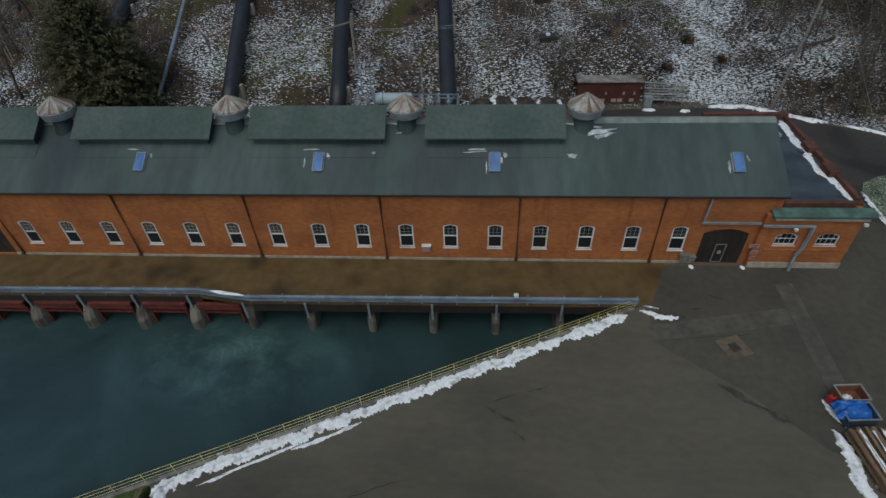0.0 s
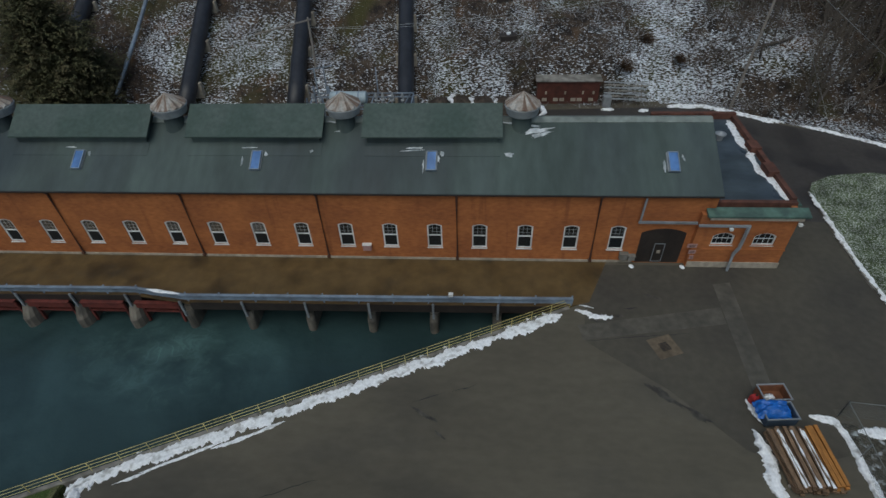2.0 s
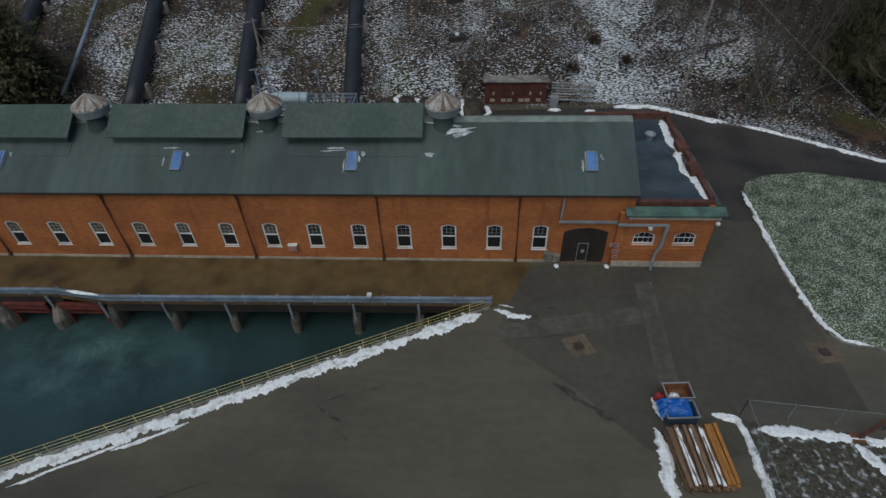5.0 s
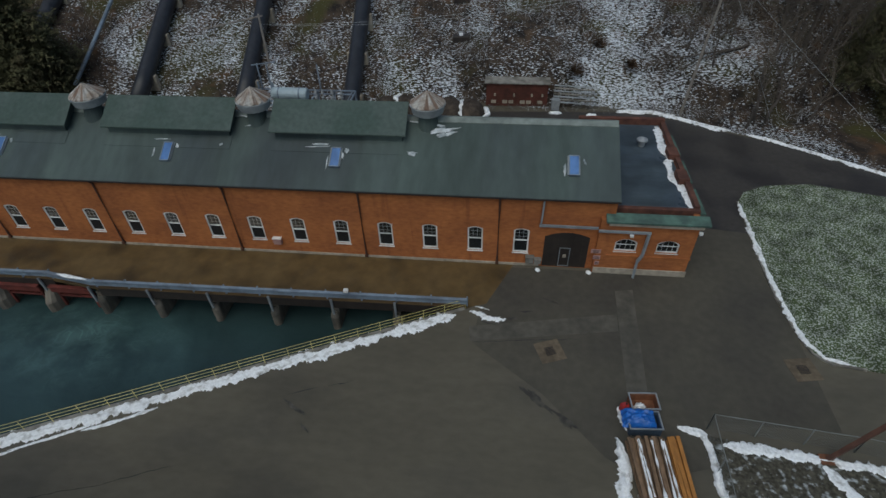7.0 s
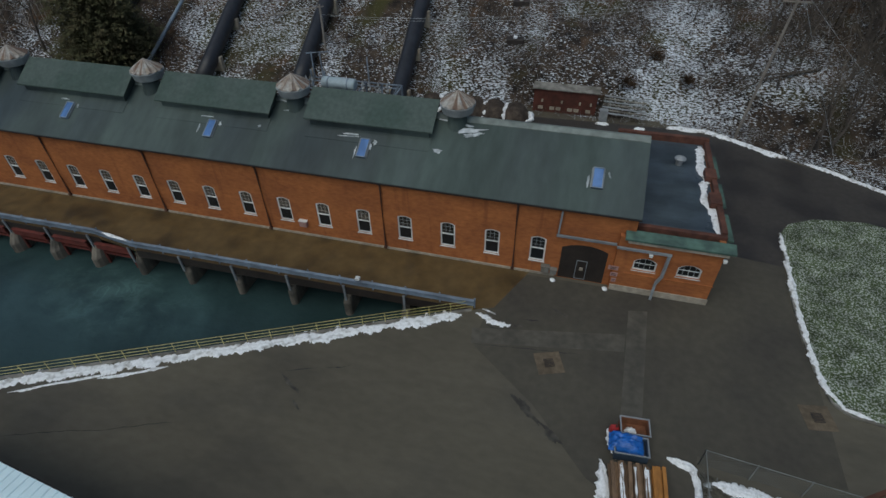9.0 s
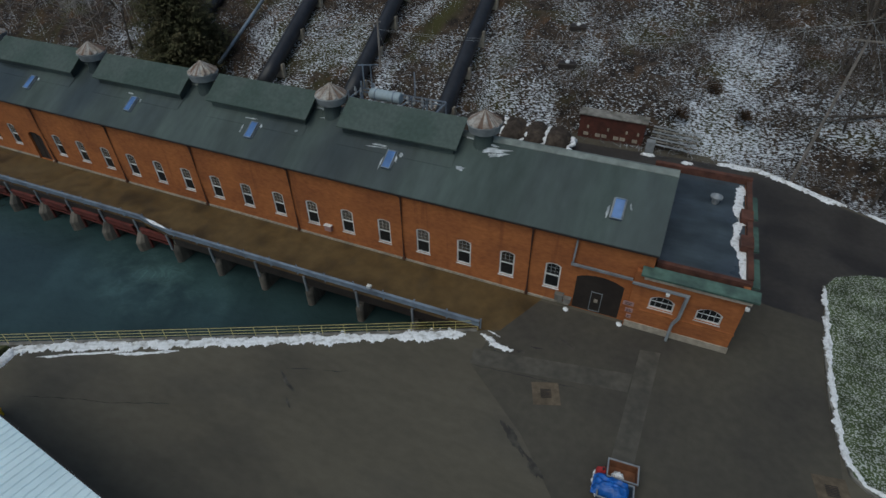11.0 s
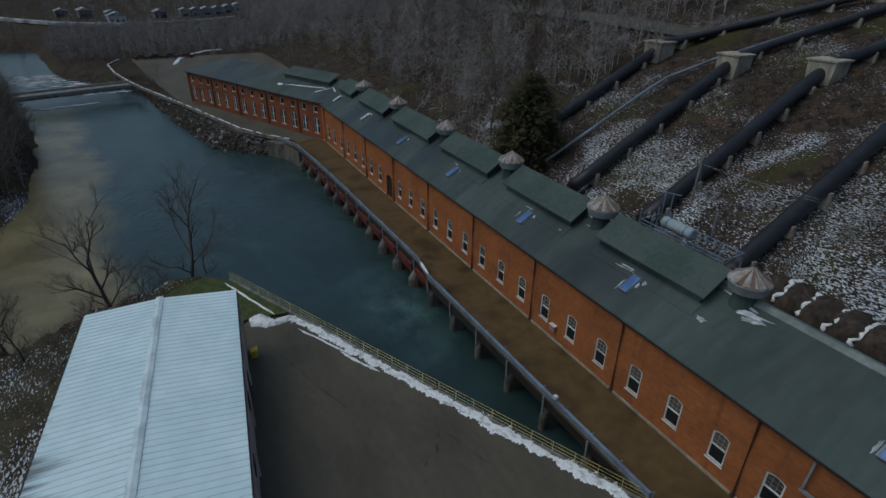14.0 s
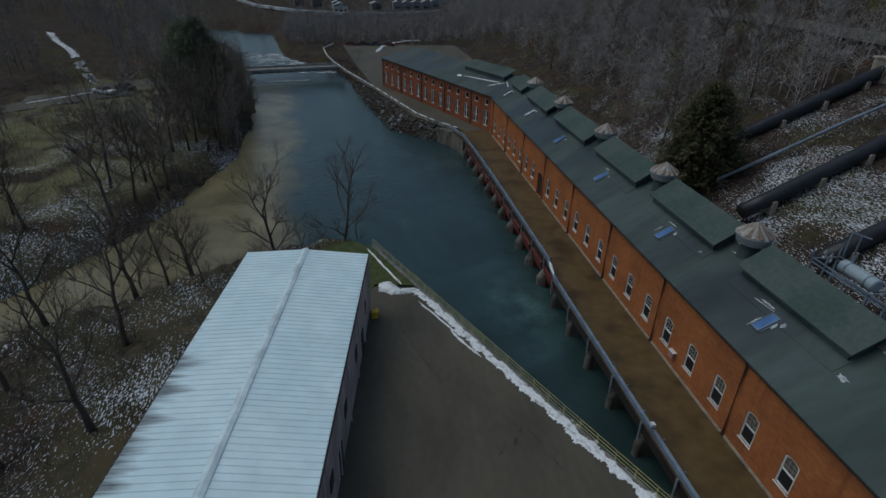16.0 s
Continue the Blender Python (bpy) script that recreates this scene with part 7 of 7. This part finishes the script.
def far_woods(name, seed, count, pick, h, boughs=40, mat=None):
    """Distant leafless woodland, joined: each tree a stem and a haze of fine branches."""
    rg = np.random.default_rng(seed)
    x, y = pick(rg, count)
    n = len(x)
    z = terrain(x, y) - 0.5 + 70 * smoothstep(380, 1100, np.hypot(x + 40, y))
    H = h * rg.uniform(0.6, 1.2, n)
    base = np.stack([x, y, z], -1)
    stem = np.empty((n, 3, 3))
    stem[:, 0], stem[:, 1] = base + [-0.14, 0.05, 0], base + [0.14, -0.05, 0]
    stem[:, 2] = base + np.stack([rg.normal(0, 0.5, n), rg.normal(0, 0.5, n), H], -1)
    f = rg.uniform(0.22, 0.97, (n, boughs))
    a = rg.uniform(0, math.tau, (n, boughs))
    L = H[:, None] * rg.uniform(0.10, 0.30, (n, boughs)) * (1.2 - f) + 0.5
    s = base[:, None] + np.stack([0 * f, 0 * f, H[:, None] * f], -1)
    e = s + np.stack([np.cos(a) * L, np.sin(a) * L, L * rg.uniform(0.2, 1.0, (n, boughs))], -1)
    up = np.array([0, 0, 0.055])
    bough = np.stack([s - up, s + up, e], 2).reshape(-1, 3, 3)
    twigs = []
    for k in range(2):
        m = s + (e - s) * rg.uniform(0.3, 0.8, (n, boughs, 1))
        g = m + np.stack([rg.uniform(-0.5, 0.5, (n, boughs)) * L, rg.uniform(-0.5, 0.5, (n, boughs)) * L, rg.uniform(0.1, 0.7, (n, boughs)) * L], -1)
        w = np.array([0.03, 0.02, 0])
        twigs.append(np.stack([m - w, m + w, g], 2).reshape(-1, 3, 3))
    v = np.concatenate([stem, bough] + twigs).reshape(-1, 3)
    me = bpy.data.meshes.new(name)
    me.vertices.add(len(v))
    me.vertices.foreach_set("co", v.reshape(-1).astype(np.float32))
    me.loops.add(len(v))
    me.loops.foreach_set("vertex_index", np.arange(len(v), dtype=np.int32))
    me.polygons.add(len(v) // 3)
    me.polygons.foreach_set("loop_start", np.arange(0, len(v), 3, dtype=np.int32))
    me.update()
    me.materials.append(mat or M_WOODS)
    return tagged(new(name, me), "leafless winter woodland in the distance", "woods", kind="stuff")


M_WOODS = material("winter_woods", (0.31, 0.285, 0.27), 0.95, vary=0.35, scale=0.25, other=(0.22, 0.203, 0.195), mix_scale=0.06, bump=0, spec=0.05)


M_GROVE = material("bare_riverside_trees", (0.30, 0.265, 0.24), 0.95, vary=0.3, scale=0.3, bump=0, spec=0.05)


def pick_hill(rg, n):
    x, y = rg.uniform(-330, -58, n), rg.uniform(24, 190, n)
    ok = ~((x > -150) & (y > 70 + 0.9 * (x + 58) * -1)) & ~((x > -132) & (np.abs(y - 62.4) < 4)) & ~((x < -150) & (y < 24)) & ~((x > -66) & (y < 40))
    return x[ok], y[ok]


def pick_right(rg, n):
    x, y = rg.uniform(22, 80, n), rg.uniform(26, 100, n)
    ok = (y > 26 + rg.uniform(0, 24, n)) & (y > 60 - x)
    return x[ok], y[ok]


def pick_left(rg, n):
    x, y = rg.uniform(-330, -40, n), rg.uniform(-230, -48, n)
    l = river_mid(x)[1]
    road = np.abs((y + 78) - (x + 118) * -0.95)
    track = np.abs((y + 82.5) - (x + 123.2) * 0.58)
    ok = (y < l - 4) & (road > 9) & ((track > 9) | (x > -120)) & (rg.uniform(0, 1, n) < np.where(x > -135, np.where(y > l - 16, 0.3, 0.10), 0.4))
    return x[ok], y[ok]


def pick_far(rg, n):
    x, y = rg.uniform(-760, -160, n), rg.uniform(-420, 420, n)
    r, l = river_mid(x)
    ok = ~((y > l - 6) & (y < r + 5)) & ~((x > -207) & (y > -33) & (y < 16)) & ~((x > -240) & (y < l)) & ~((x > -240) & (y > 24))
    ok &= ~((x < -296) & (x > -404) & (y > -100) & (y < 60) & ((x > -378) | (y < -30)))
    return x[ok], y[ok]


def pick_grove(rg, n):
    x = rg.uniform(-146, -62, n)
    y = river_mid(x)[1] - 1.0 - np.abs(rg.normal(0, 7.0, n))
    ok = rg.uniform(0, 1, n) < np.where(x < -84, 1.0, 0.35)
    return x[ok], y[ok]


far_woods("bank_woods", 12, 150, pick_grove, 10.5, 48, M_GROVE)
far_woods("hill_woods", 1, 4200, pick_hill, 13, 32)
far_woods("slope_woods", 2, 1150, pick_right, 9, 36, M_BARK)
far_woods("left_woods", 3, 2300, pick_left, 11)
far_woods("distant_woods", 4, 6500, pick_far, 12, 26)


def pick_valley(rg, n):
    x, y = rg.uniform(-330, -206, n), rg.uniform(-60, 70, n)
    r, l = river_mid(x)
    ok = (y > r + 3) & (x > -312)
    return x[ok], y[ok]


far_woods("valley_brush", 9, 3200, pick_valley, 5, 14)

# snow-topped stubs of old pipe supports, and brown bushes on the slope
for x, y in ((-6.5, 44.3), (-5.95, 38.9), (-5.6, 33.0)):
    t = thing("pipe_support", "old dark concrete pipe support with snow on top", "support", "old pipe supports", at=pose(x, y, ground_z(x, y), 0, 0, 8))
    bm = bmesh.new()
    box(bm, -1.0, 1.0, -0.5, 0.6, -0.8, 0.55)
    bmesh.ops.bevel(bm, geom=bm.edges[:], offset=0.08, segments=1, affect='EDGES')
    part("footing", bm, M_DOOR, t, "dark wet concrete footing")
    bm = bmesh.new()
    box(bm, -0.22, 0.24, -0.3, 0.1, 0.56, 0.85)
    bmesh.ops.bevel(bm, geom=bm.edges[:], offset=0.06, segments=2, affect='EDGES')
    part("snow_cap", bm, M_SNOW, t, "cap of snow")
M_BUSH = material("brown_bush_twigs", (0.105, 0.070, 0.046), 0.95, vary=0.4, scale=2, bump=0, spec=0.1)
rng2 = random.Random(31)
for x, y, r in ((-1.9, 28.9, 1.3), (7.6, 29.6, 1.6), (10.4, 32.6, 1.3), (13.8, 30.0, 1.1)):
    t = thing("bush", "round brown leafless bush on the snowy slope", "bush", "bushes on the slope", at=Matrix.Translation((x, y, ground_z(x, y) - 0.1)))
    bm = bmesh.new()
    for i in range(900):
        a, e = rng2.uniform(0, math.tau), math.asin(rng2.uniform(0.02, 1))
        d = Vector((math.cos(a) * math.cos(e), math.sin(a) * math.cos(e), math.sin(e)))
        p, q = d * r * rng2.uniform(0.0, 0.6), d * r * rng2.uniform(0.7, 1.05) + Vector((rng2.gauss(0, 0.15), rng2.gauss(0, 0.15), rng2.gauss(0, 0.1)))
        w = Vector((-d.y, d.x, 0.3)) * 0.02
        bm.faces.new([bm.verts.new(v) for v in (p - w, p + w, q)])
    part("twigs", bm, M_BUSH, t, fix=False)

# fallen trunks on the wooded slope
for x0, y0, x1, y1 in ((14.0, 29.4, 26.0, 32.0), (17.6, 29.0, 26.8, 32.4)):
    t = thing("fallen_trunk", "fallen bare tree trunk on the snowy slope", "fallen tree", "fallen trees")
    bm = bmesh.new()
    n = 8
    tube(bm, [(x0 + (x1 - x0) * i / n, y0 + (y1 - y0) * i / n, ground_z(x0 + (x1 - x0) * i / n, y0 + (y1 - y0) * i / n) + 0.35) for i in range(n + 1)], [0.05 + 0.08 * i / n for i in range(n + 1)], 8)
    part("trunk", bm, M_BARK, t, smooth=True)
    rg = random.Random(int(x0))
    for i in range(12):
        bm = bmesh.new()
        f = i / 12
        p = Vector((x0 + (x1 - x0) * f, y0 + (y1 - y0) * f, ground_z(x0 + (x1 - x0) * f, y0 + (y1 - y0) * f) + 0.4))
        tube(bm, [p, p + Vector((rg.uniform(-1.2, 0.4), rg.uniform(-1, 1), rg.uniform(0.1, 1.1)))], [0.06, 0.015], 4)
        part("branch", bm, M_BARK, t)


# ---- riprap, bridge and distance ----
def riprap():
    """Broken stones tipped down the bank between the river road and the water, joined."""
    rg = np.random.default_rng(9)
    n = 2600
    x = -87 - 56 * rg.uniform(0, 1, n)
    right = river_mid(x)[0]
    y = right + rg.uniform(-3.0, 5.2, n)
    z = terrain(x, y)
    ok = z > WATER_Z - 0.5
    x, y, z = x[ok], y[ok], z[ok]
    n = len(x)
    size = 0.10 + 0.34 * rg.random(n) ** 2
    cube = np.array([(i, j, k) for i in (-1, 1) for j in (-1, 1) for k in (-1, 1)], float)
    v = cube[None] * rg.uniform(0.55, 1.0, (n, 8, 3)) * size[:, None, None] * np.array([1.0, 0.9, 0.65])
    a = rg.uniform(0, math.tau, n)
    ca, sa = np.cos(a)[:, None], np.sin(a)[:, None]
    v = np.stack([v[:, :, 0] * ca - v[:, :, 1] * sa + x[:, None], v[:, :, 0] * sa + v[:, :, 1] * ca + y[:, None], v[:, :, 2] + z[:, None] + 0.12], -1)
    quads = np.array([(0, 1, 3, 2), (4, 6, 7, 5), (0, 4, 5, 1), (2, 3, 7, 6), (0, 2, 6, 4), (1, 5, 7, 3)])
    f = (quads[None] + 8 * np.arange(n)[:, None, None]).reshape(-1, 4)
    me = bpy.data.meshes.new("riprap")
    me.from_pydata(v.reshape(-1, 3).tolist(), [], f.tolist())
    me.materials.append(M_RIPRAP)
    return tagged(new("riprap", me), "grey broken stones with snow on the river bank", "rocks", kind="stuff")


M_RIPRAP = material("bank_stones", (0.085, 0.073, 0.060), 0.9, vary=0.5, scale=2, other=(0.36, 0.37, 0.38), mix_scale=0.9, mix_lo=0.57, mix_hi=0.65)
riprap()
edge_wall = thing("bank_parapet", "low snow-topped parapet wall along the river road", "parapet")
line = [(-86.5, -5.9), (-92, -9.6), (-98, -12.6), (-112, -16.8), (-121.5, -19.6), (-139.6, -25.3), (-150, -28.6), (-160.7, -31.4), (-175.8, -34.6), (-192, -36.6), (-203, -33.5)]
for (xa, ya), (xb, yb) in zip(line, line[1:]):
    bm = bmesh.new()
    beam(bm, (xa, ya, 0.2), (xb, yb, 0.2), 0.35, 0.6)
    part("wall_section", bm, M_CONC, edge_wall)
    pos, L = 0.0, math.hypot(xb - xa, yb - ya)
    while pos < L - 0.5:
        a, c = pos / L, min(1.0, (pos + rng.uniform(0.8, 3.0)) / L)
        bm = bmesh.new()
        beam(bm, (xa + (xb - xa) * a, ya + (yb - ya) * a, 0.54), (xa + (xb - xa) * c, ya + (yb - ya) * c, 0.54), 0.30, 0.07)
        part("snow_topping", bm, M_SNOW, edge_wall, "snow on the coping")
        pos = c * L + rng.uniform(0.3, 2.2)

bridge = thing("road_bridge", "low grey concrete road bridge over the river", "bridge")
A, B = Vector((-158.6, -29.5, -0.2)), Vector((-149.3, -59.5, -0.2))
d = (B - A).normalized()
s = Vector((-d.y, d.x, 0))
bm = bmesh.new()
poly_prism(bm, [(p.x, p.y) for p in (A - s * 3.2, B - s * 3.2, B + s * 3.2, A + s * 3.2)], -0.75, -0.2)
part("deck", bm, M_CONC, bridge)
for k in (-1, 1):
    bm = bmesh.new()
    beam(bm, A + s * 3.1 * k + Vector((0, 0, 0.3)), B + s * 3.1 * k + Vector((0, 0, 0.3)), 0.25, 0.5)
    part("parapet", bm, M_GALV, bridge)
# broken white water at the weir below the bridge
bm = bmesh.new()
rg = random.Random(4)
for i in range(260):
    x = rg.uniform(-200, -163)
    y = float(river_mid(np.array([x]))[0][0]) - 1.5 - rg.random() ** 1.5 * 15
    L = rg.uniform(0.5, 2.4)
    z = WATER_Z + 0.06
    w = rg.uniform(0.08, 0.35)
    bm.faces.new([bm.verts.new(p) for p in ((x, y - L, z), (x + w, y, z + 0.05), (x, y + L, z), (x - w, y, z + 0.05))])
for i in range(60):
    f = rg.random()
    c = A + (B - A) * (0.36 + 0.44 * f) + s * (rg.uniform(3.6, 4.9) - 0.8 * f)
    bm.faces.new([bm.verts.new(p) for p in ((c.x, c.y - 1.2, WATER_Z + 0.07), (c.x + 0.4, c.y, WATER_Z + 0.1), (c.x, c.y + 1.2, WATER_Z + 0.07), (c.x - 0.4, c.y, WATER_Z + 0.1))])
tagged(part("white_water", bm, M_SNOW, fix=False), "broken white water at the weir", "white water", kind="stuff")

sheet("far_road", "grey road along the far river bank", [(-149.5, -57.0), (-146.5, -56.0), (-140.5, -56.5), (-129, -63), (-115, -74), (-103, -86.5), (-89, -101), (-77, -117), (-87, -124), (-100, -107), (-113, -93), (-126, -82), (-139, -70), (-150, -62)], M_ASPHALT, -0.6, 0.95, "road")
bm = bmesh.new()
for k in range(2600):
    f = rg.random()
    side = rg.gauss(0, 0.5) + rg.choice((-0.9, 0.9))
    x, y = -124 - 84 * f + 1.6 * math.sin(f * 9) + 0.5 * side, -83 - 48.5 * f + 0.87 * side
    z = ground_z(x, y) + 0.25
    a, w, h = rg.uniform(0, 3), rg.uniform(0.2, 0.7), rg.uniform(0.1, 0.3)
    bm.faces.new([bm.verts.new((x + math.cos(a + q) * r, y + math.sin(a + q) * r, z)) for q, r in ((0, w), (1.3, h), (3.0, w), (4.4, h))])
tagged(part("snowy_track", bm, M_SNOW, fix=False), "snowy wheel tracks up the far slope", "track", kind="stuff")
for pts, w, sd in (([(-106.5, -90.5, 0.96), (-112, -86, 0.96), (-117, -82.2, 0.96)], 0.5, 141.0), ([(-126, -71, 0.96), (-133, -64, 0.96), (-140, -58.5, 0.96)], 0.5, 142.0), ([(-98, -81, 0.6), (-94, -83.5, 0.6)], 0.9, 143.0)):
    snow_ridge("snow_streak", "thin strip of snow along the far road", pts, w, 0.15, sd, 0.9)
rg = random.Random(8)


def vehicle(x, y, z, turn, mat, label, L=4.6):
    t = thing("parked_car", label, "car", "parked vehicles", at=pose(x, y, z, 0, 0, turn))
    bm = bmesh.new()
    box(bm, -L / 2, L / 2, -0.9, 0.9, 0.35, 0.95)
    bmesh.ops.bevel(bm, geom=bm.edges[:], offset=0.12, segments=2, affect='EDGES')
    part("body", bm, mat, t)
    bm = bmesh.new()
    v = box(bm, -L * 0.28, L * 0.22, -0.8, 0.8, 0.93, 1.5)
    for q in v[4:]:
        q.co.x *= 0.75
        q.co.y *= 0.85
    part("cabin", bm, M_DOOR, t, "dark glazed cabin")
    for wx in (-L * 0.32, L * 0.32):
        for wy in (-0.85, 0.85):
            bm = bmesh.new()
            tube(bm, [(wx, wy - 0.1, 0.33), (wx, wy + 0.1, 0.33)], 0.33, 12)
            part("wheel", bm, M_PIPE, t)


vehicle(-115.4, -79.0, 0.96, 60, M_WHITE, "white pickup truck parked on the far road", 5.6)
vehicle(-119.4, -76.2, 0.96, 60, M_DOOR, "dark car parked on the far road")
vehicle(-203, -27, 0.01, 80, M_RED, "red car parked beyond the wing")
vehicle(-203.5, -22.5, 0.01, 90, M_DOOR, "dark car parked beyond the wing")
vehicle(-203, -18, 0.01, 90, M_BINBLUE, "dark blue car parked beyond the wing")
vehicle(-202, -13, 0.01, 70, M_RED, "dull red car parked beyond the wing")


M_FARROOF = material("snow_dusted_shingles", (0.42, 0.44, 0.46), 0.8, vary=0.2, scale=0.8, other=(0.2, 0.21, 0.22), mix_scale=0.3)
M_FARWALL = material("grey_brown_walls", (0.17, 0.15, 0.14), 0.9, vary=0.2, scale=1)
M_ROADSNOW = material("slushy_road", (0.46, 0.47, 0.48), 0.8, vary=0.3, scale=0.3, other=(0.2, 0.2, 0.2), mix_scale=0.12)


def far_house(x, y, turn, w, d, h, wall):
    z = ground_z(x, y) - 0.4 + 70 * float(smoothstep(380, 1100, math.hypot(x + 40, y)))
    t = thing("far_house", "pale distant house with snowy gable roof", "house", "houses across the valley", at=pose(x, y, z, 0, 0, turn))
    bm = bmesh.new()
    box(bm, -w / 2, w / 2, -d / 2, d / 2, 0, h)
    part("wall", bm, wall, t)
    bm = bmesh.new()
    v = [bm.verts.new(p) for p in ((-w / 2 - 0.4, -d / 2 - 0.4, h), (w / 2 + 0.4, -d / 2 - 0.4, h), (w / 2 + 0.4, d / 2 + 0.4, h), (-w / 2 - 0.4, d / 2 + 0.4, h), (-w / 2 - 0.4, 0, h + 0.22 * d), (w / 2 + 0.4, 0, h + 0.22 * d))]
    for q in ((0, 1, 5, 4), (2, 3, 4, 5), (0, 4, 3), (1, 2, 5), (3, 2, 1, 0)):
        bm.faces.new([v[k] for k in q])
    part("roof", bm, M_FARROOF, t, "snow-dusted gable roof")
    for k in range(3):
        for lz in ((1.0, 3.8) if h > 5 else (1.0,)):
            bm = bmesh.new()
            box(bm, w / 2 + 0.003, w / 2 + 0.08, -d / 2 + 1 + k * (d - 3) / 2, -d / 2 + 2.2 + k * (d - 3) / 2, lz, lz + 1.4)
            part("window", bm, M_DOOR, t)


for k in range(6):
    far_house(-371 - 0.3 * k, 0.6 + 6.2 * k, 4, 6.5, 5.0, 4.6, M_DUCT)
far_house(-348, -35.0, 8, 6, 8.5, 4.2, M_WHITE)
for x, y, w, h in ((-372, -13, 7, 4.0), (-392, -52, 8, 4.5), (-398, -64, 7, 4.0), (-384, -38, 6, 3.6)):
    far_house(x, y, 12, w, 6.5, h, M_FARWALL)
side = [(-438, -116), (-371, -89), (-334, -61), (-319, -34), (-321, -8), (-340, 18), (-366, 42)]
sheet("valley_road", "snowy road below the distant houses", side + [(x - 3.0, y + 1.2) for x, y in reversed(side)], M_ROADSNOW, 0.6, 2.1, "road")

# dirt track across the hill above the anchors
bm = bmesh.new()
prev = None
for k in range(60):
    f = k / 59
    x, y = -130 + 74 * f, 62.4 + 0.8 * math.sin(f * 4)
    row = [bm.verts.new((x, y + j, ground_z(x, y + j) + 0.75)) for j in (-1.7, 1.7)]
    if prev:
        bm.faces.new((prev[0], prev[1], row[1], row[0]))
    prev = row
tagged(part("hill_track", bm, M_TRENCH, fix=False), "pale dirt track across the wooded hillside", "track", kind="structure")

# ---- stains and cracks in the yard ----
M_STAIN = material("oil_stained_asphalt", (0.050, 0.045, 0.038), 0.6, wet=0.3, spec=0.3, vary=0.35, scale=2.0, other=(0.080, 0.073, 0.058), mix_scale=1.2, bump=0.05)
for x, y, rx, ry, turn, sd in ((1.14, -5.67, 0.5, 0.16, 12, 201), (3.99, -3.77, 0.8, 0.2, -30, 202), (2.7, -12.15, 1.5, 0.32, -42, 203), (4.4, -13.5, 0.9, 0.35, -40, 204), (-12.0, -14.0, 1.1, 0.2, -30, 205), (-11.0, -15.3, 0.5, 0.12, -35, 206)):
    snow_patch("oil_stain", "dark wet stain on the asphalt", pose(x, y, 0.0, 0, 0, turn), rx, ry, sd, lift=0.014, h=0.003, mat=M_STAIN, category="stain")

M_CRACK = material("tarred_crack", (0.030, 0.028, 0.025), 0.8, vary=0.3, scale=4, bump=0)


def crack(x0, y0, x1, y1, w, seed):
    rg = random.Random(seed)
    bm = bmesh.new()
    a, c = Vector((x0, y0, 0)), Vector((x1, y1, 0))
    d = (c - a).normalized()
    s = Vector((-d.y, d.x, 0))
    n = max(6, int((c - a).length / 0.35))
    off, prev = 0.0, None
    for i in range(n + 1):
        off = off * 0.95 + rg.uniform(-0.06, 0.06)
        p = a + (c - a) * (i / n) + s * off
        q = w * rg.uniform(0.2, 1.0) * min(1, i / 3, (n - i) / 3) + 0.004
        row = [bm.verts.new((p.x + s.x * k, p.y + s.y * k, 0.016)) for k in (-q, q)]
        if prev:
            bm.faces.new((prev[0], prev[1], row[1], row[0]))
        prev = row
    tagged(part("asphalt_crack", bm, M_CRACK, fix=False), "dark tarred crack in the asphalt", "crack", "cracks in the yard")


for x0, y0, x1, y1, w, sd in ((-27.0, -21.6, -17.5, -18.3, 0.03, 1), (-12.8, -13.2, -10.8, -12.5, 0.06, 2), (-10.4, -12.3, -8.8, -11.7, 0.05, 3), (-1.5, -7.95, 5.6, -7.0, 0.03, 9), (1.5, -5.0, 2.6, -4.8, 0.09, 12), (-1.0, -6.1, 0.1, -6.3, 0.11, 13)):
    crack(x0, y0, x1, y1, w, sd)
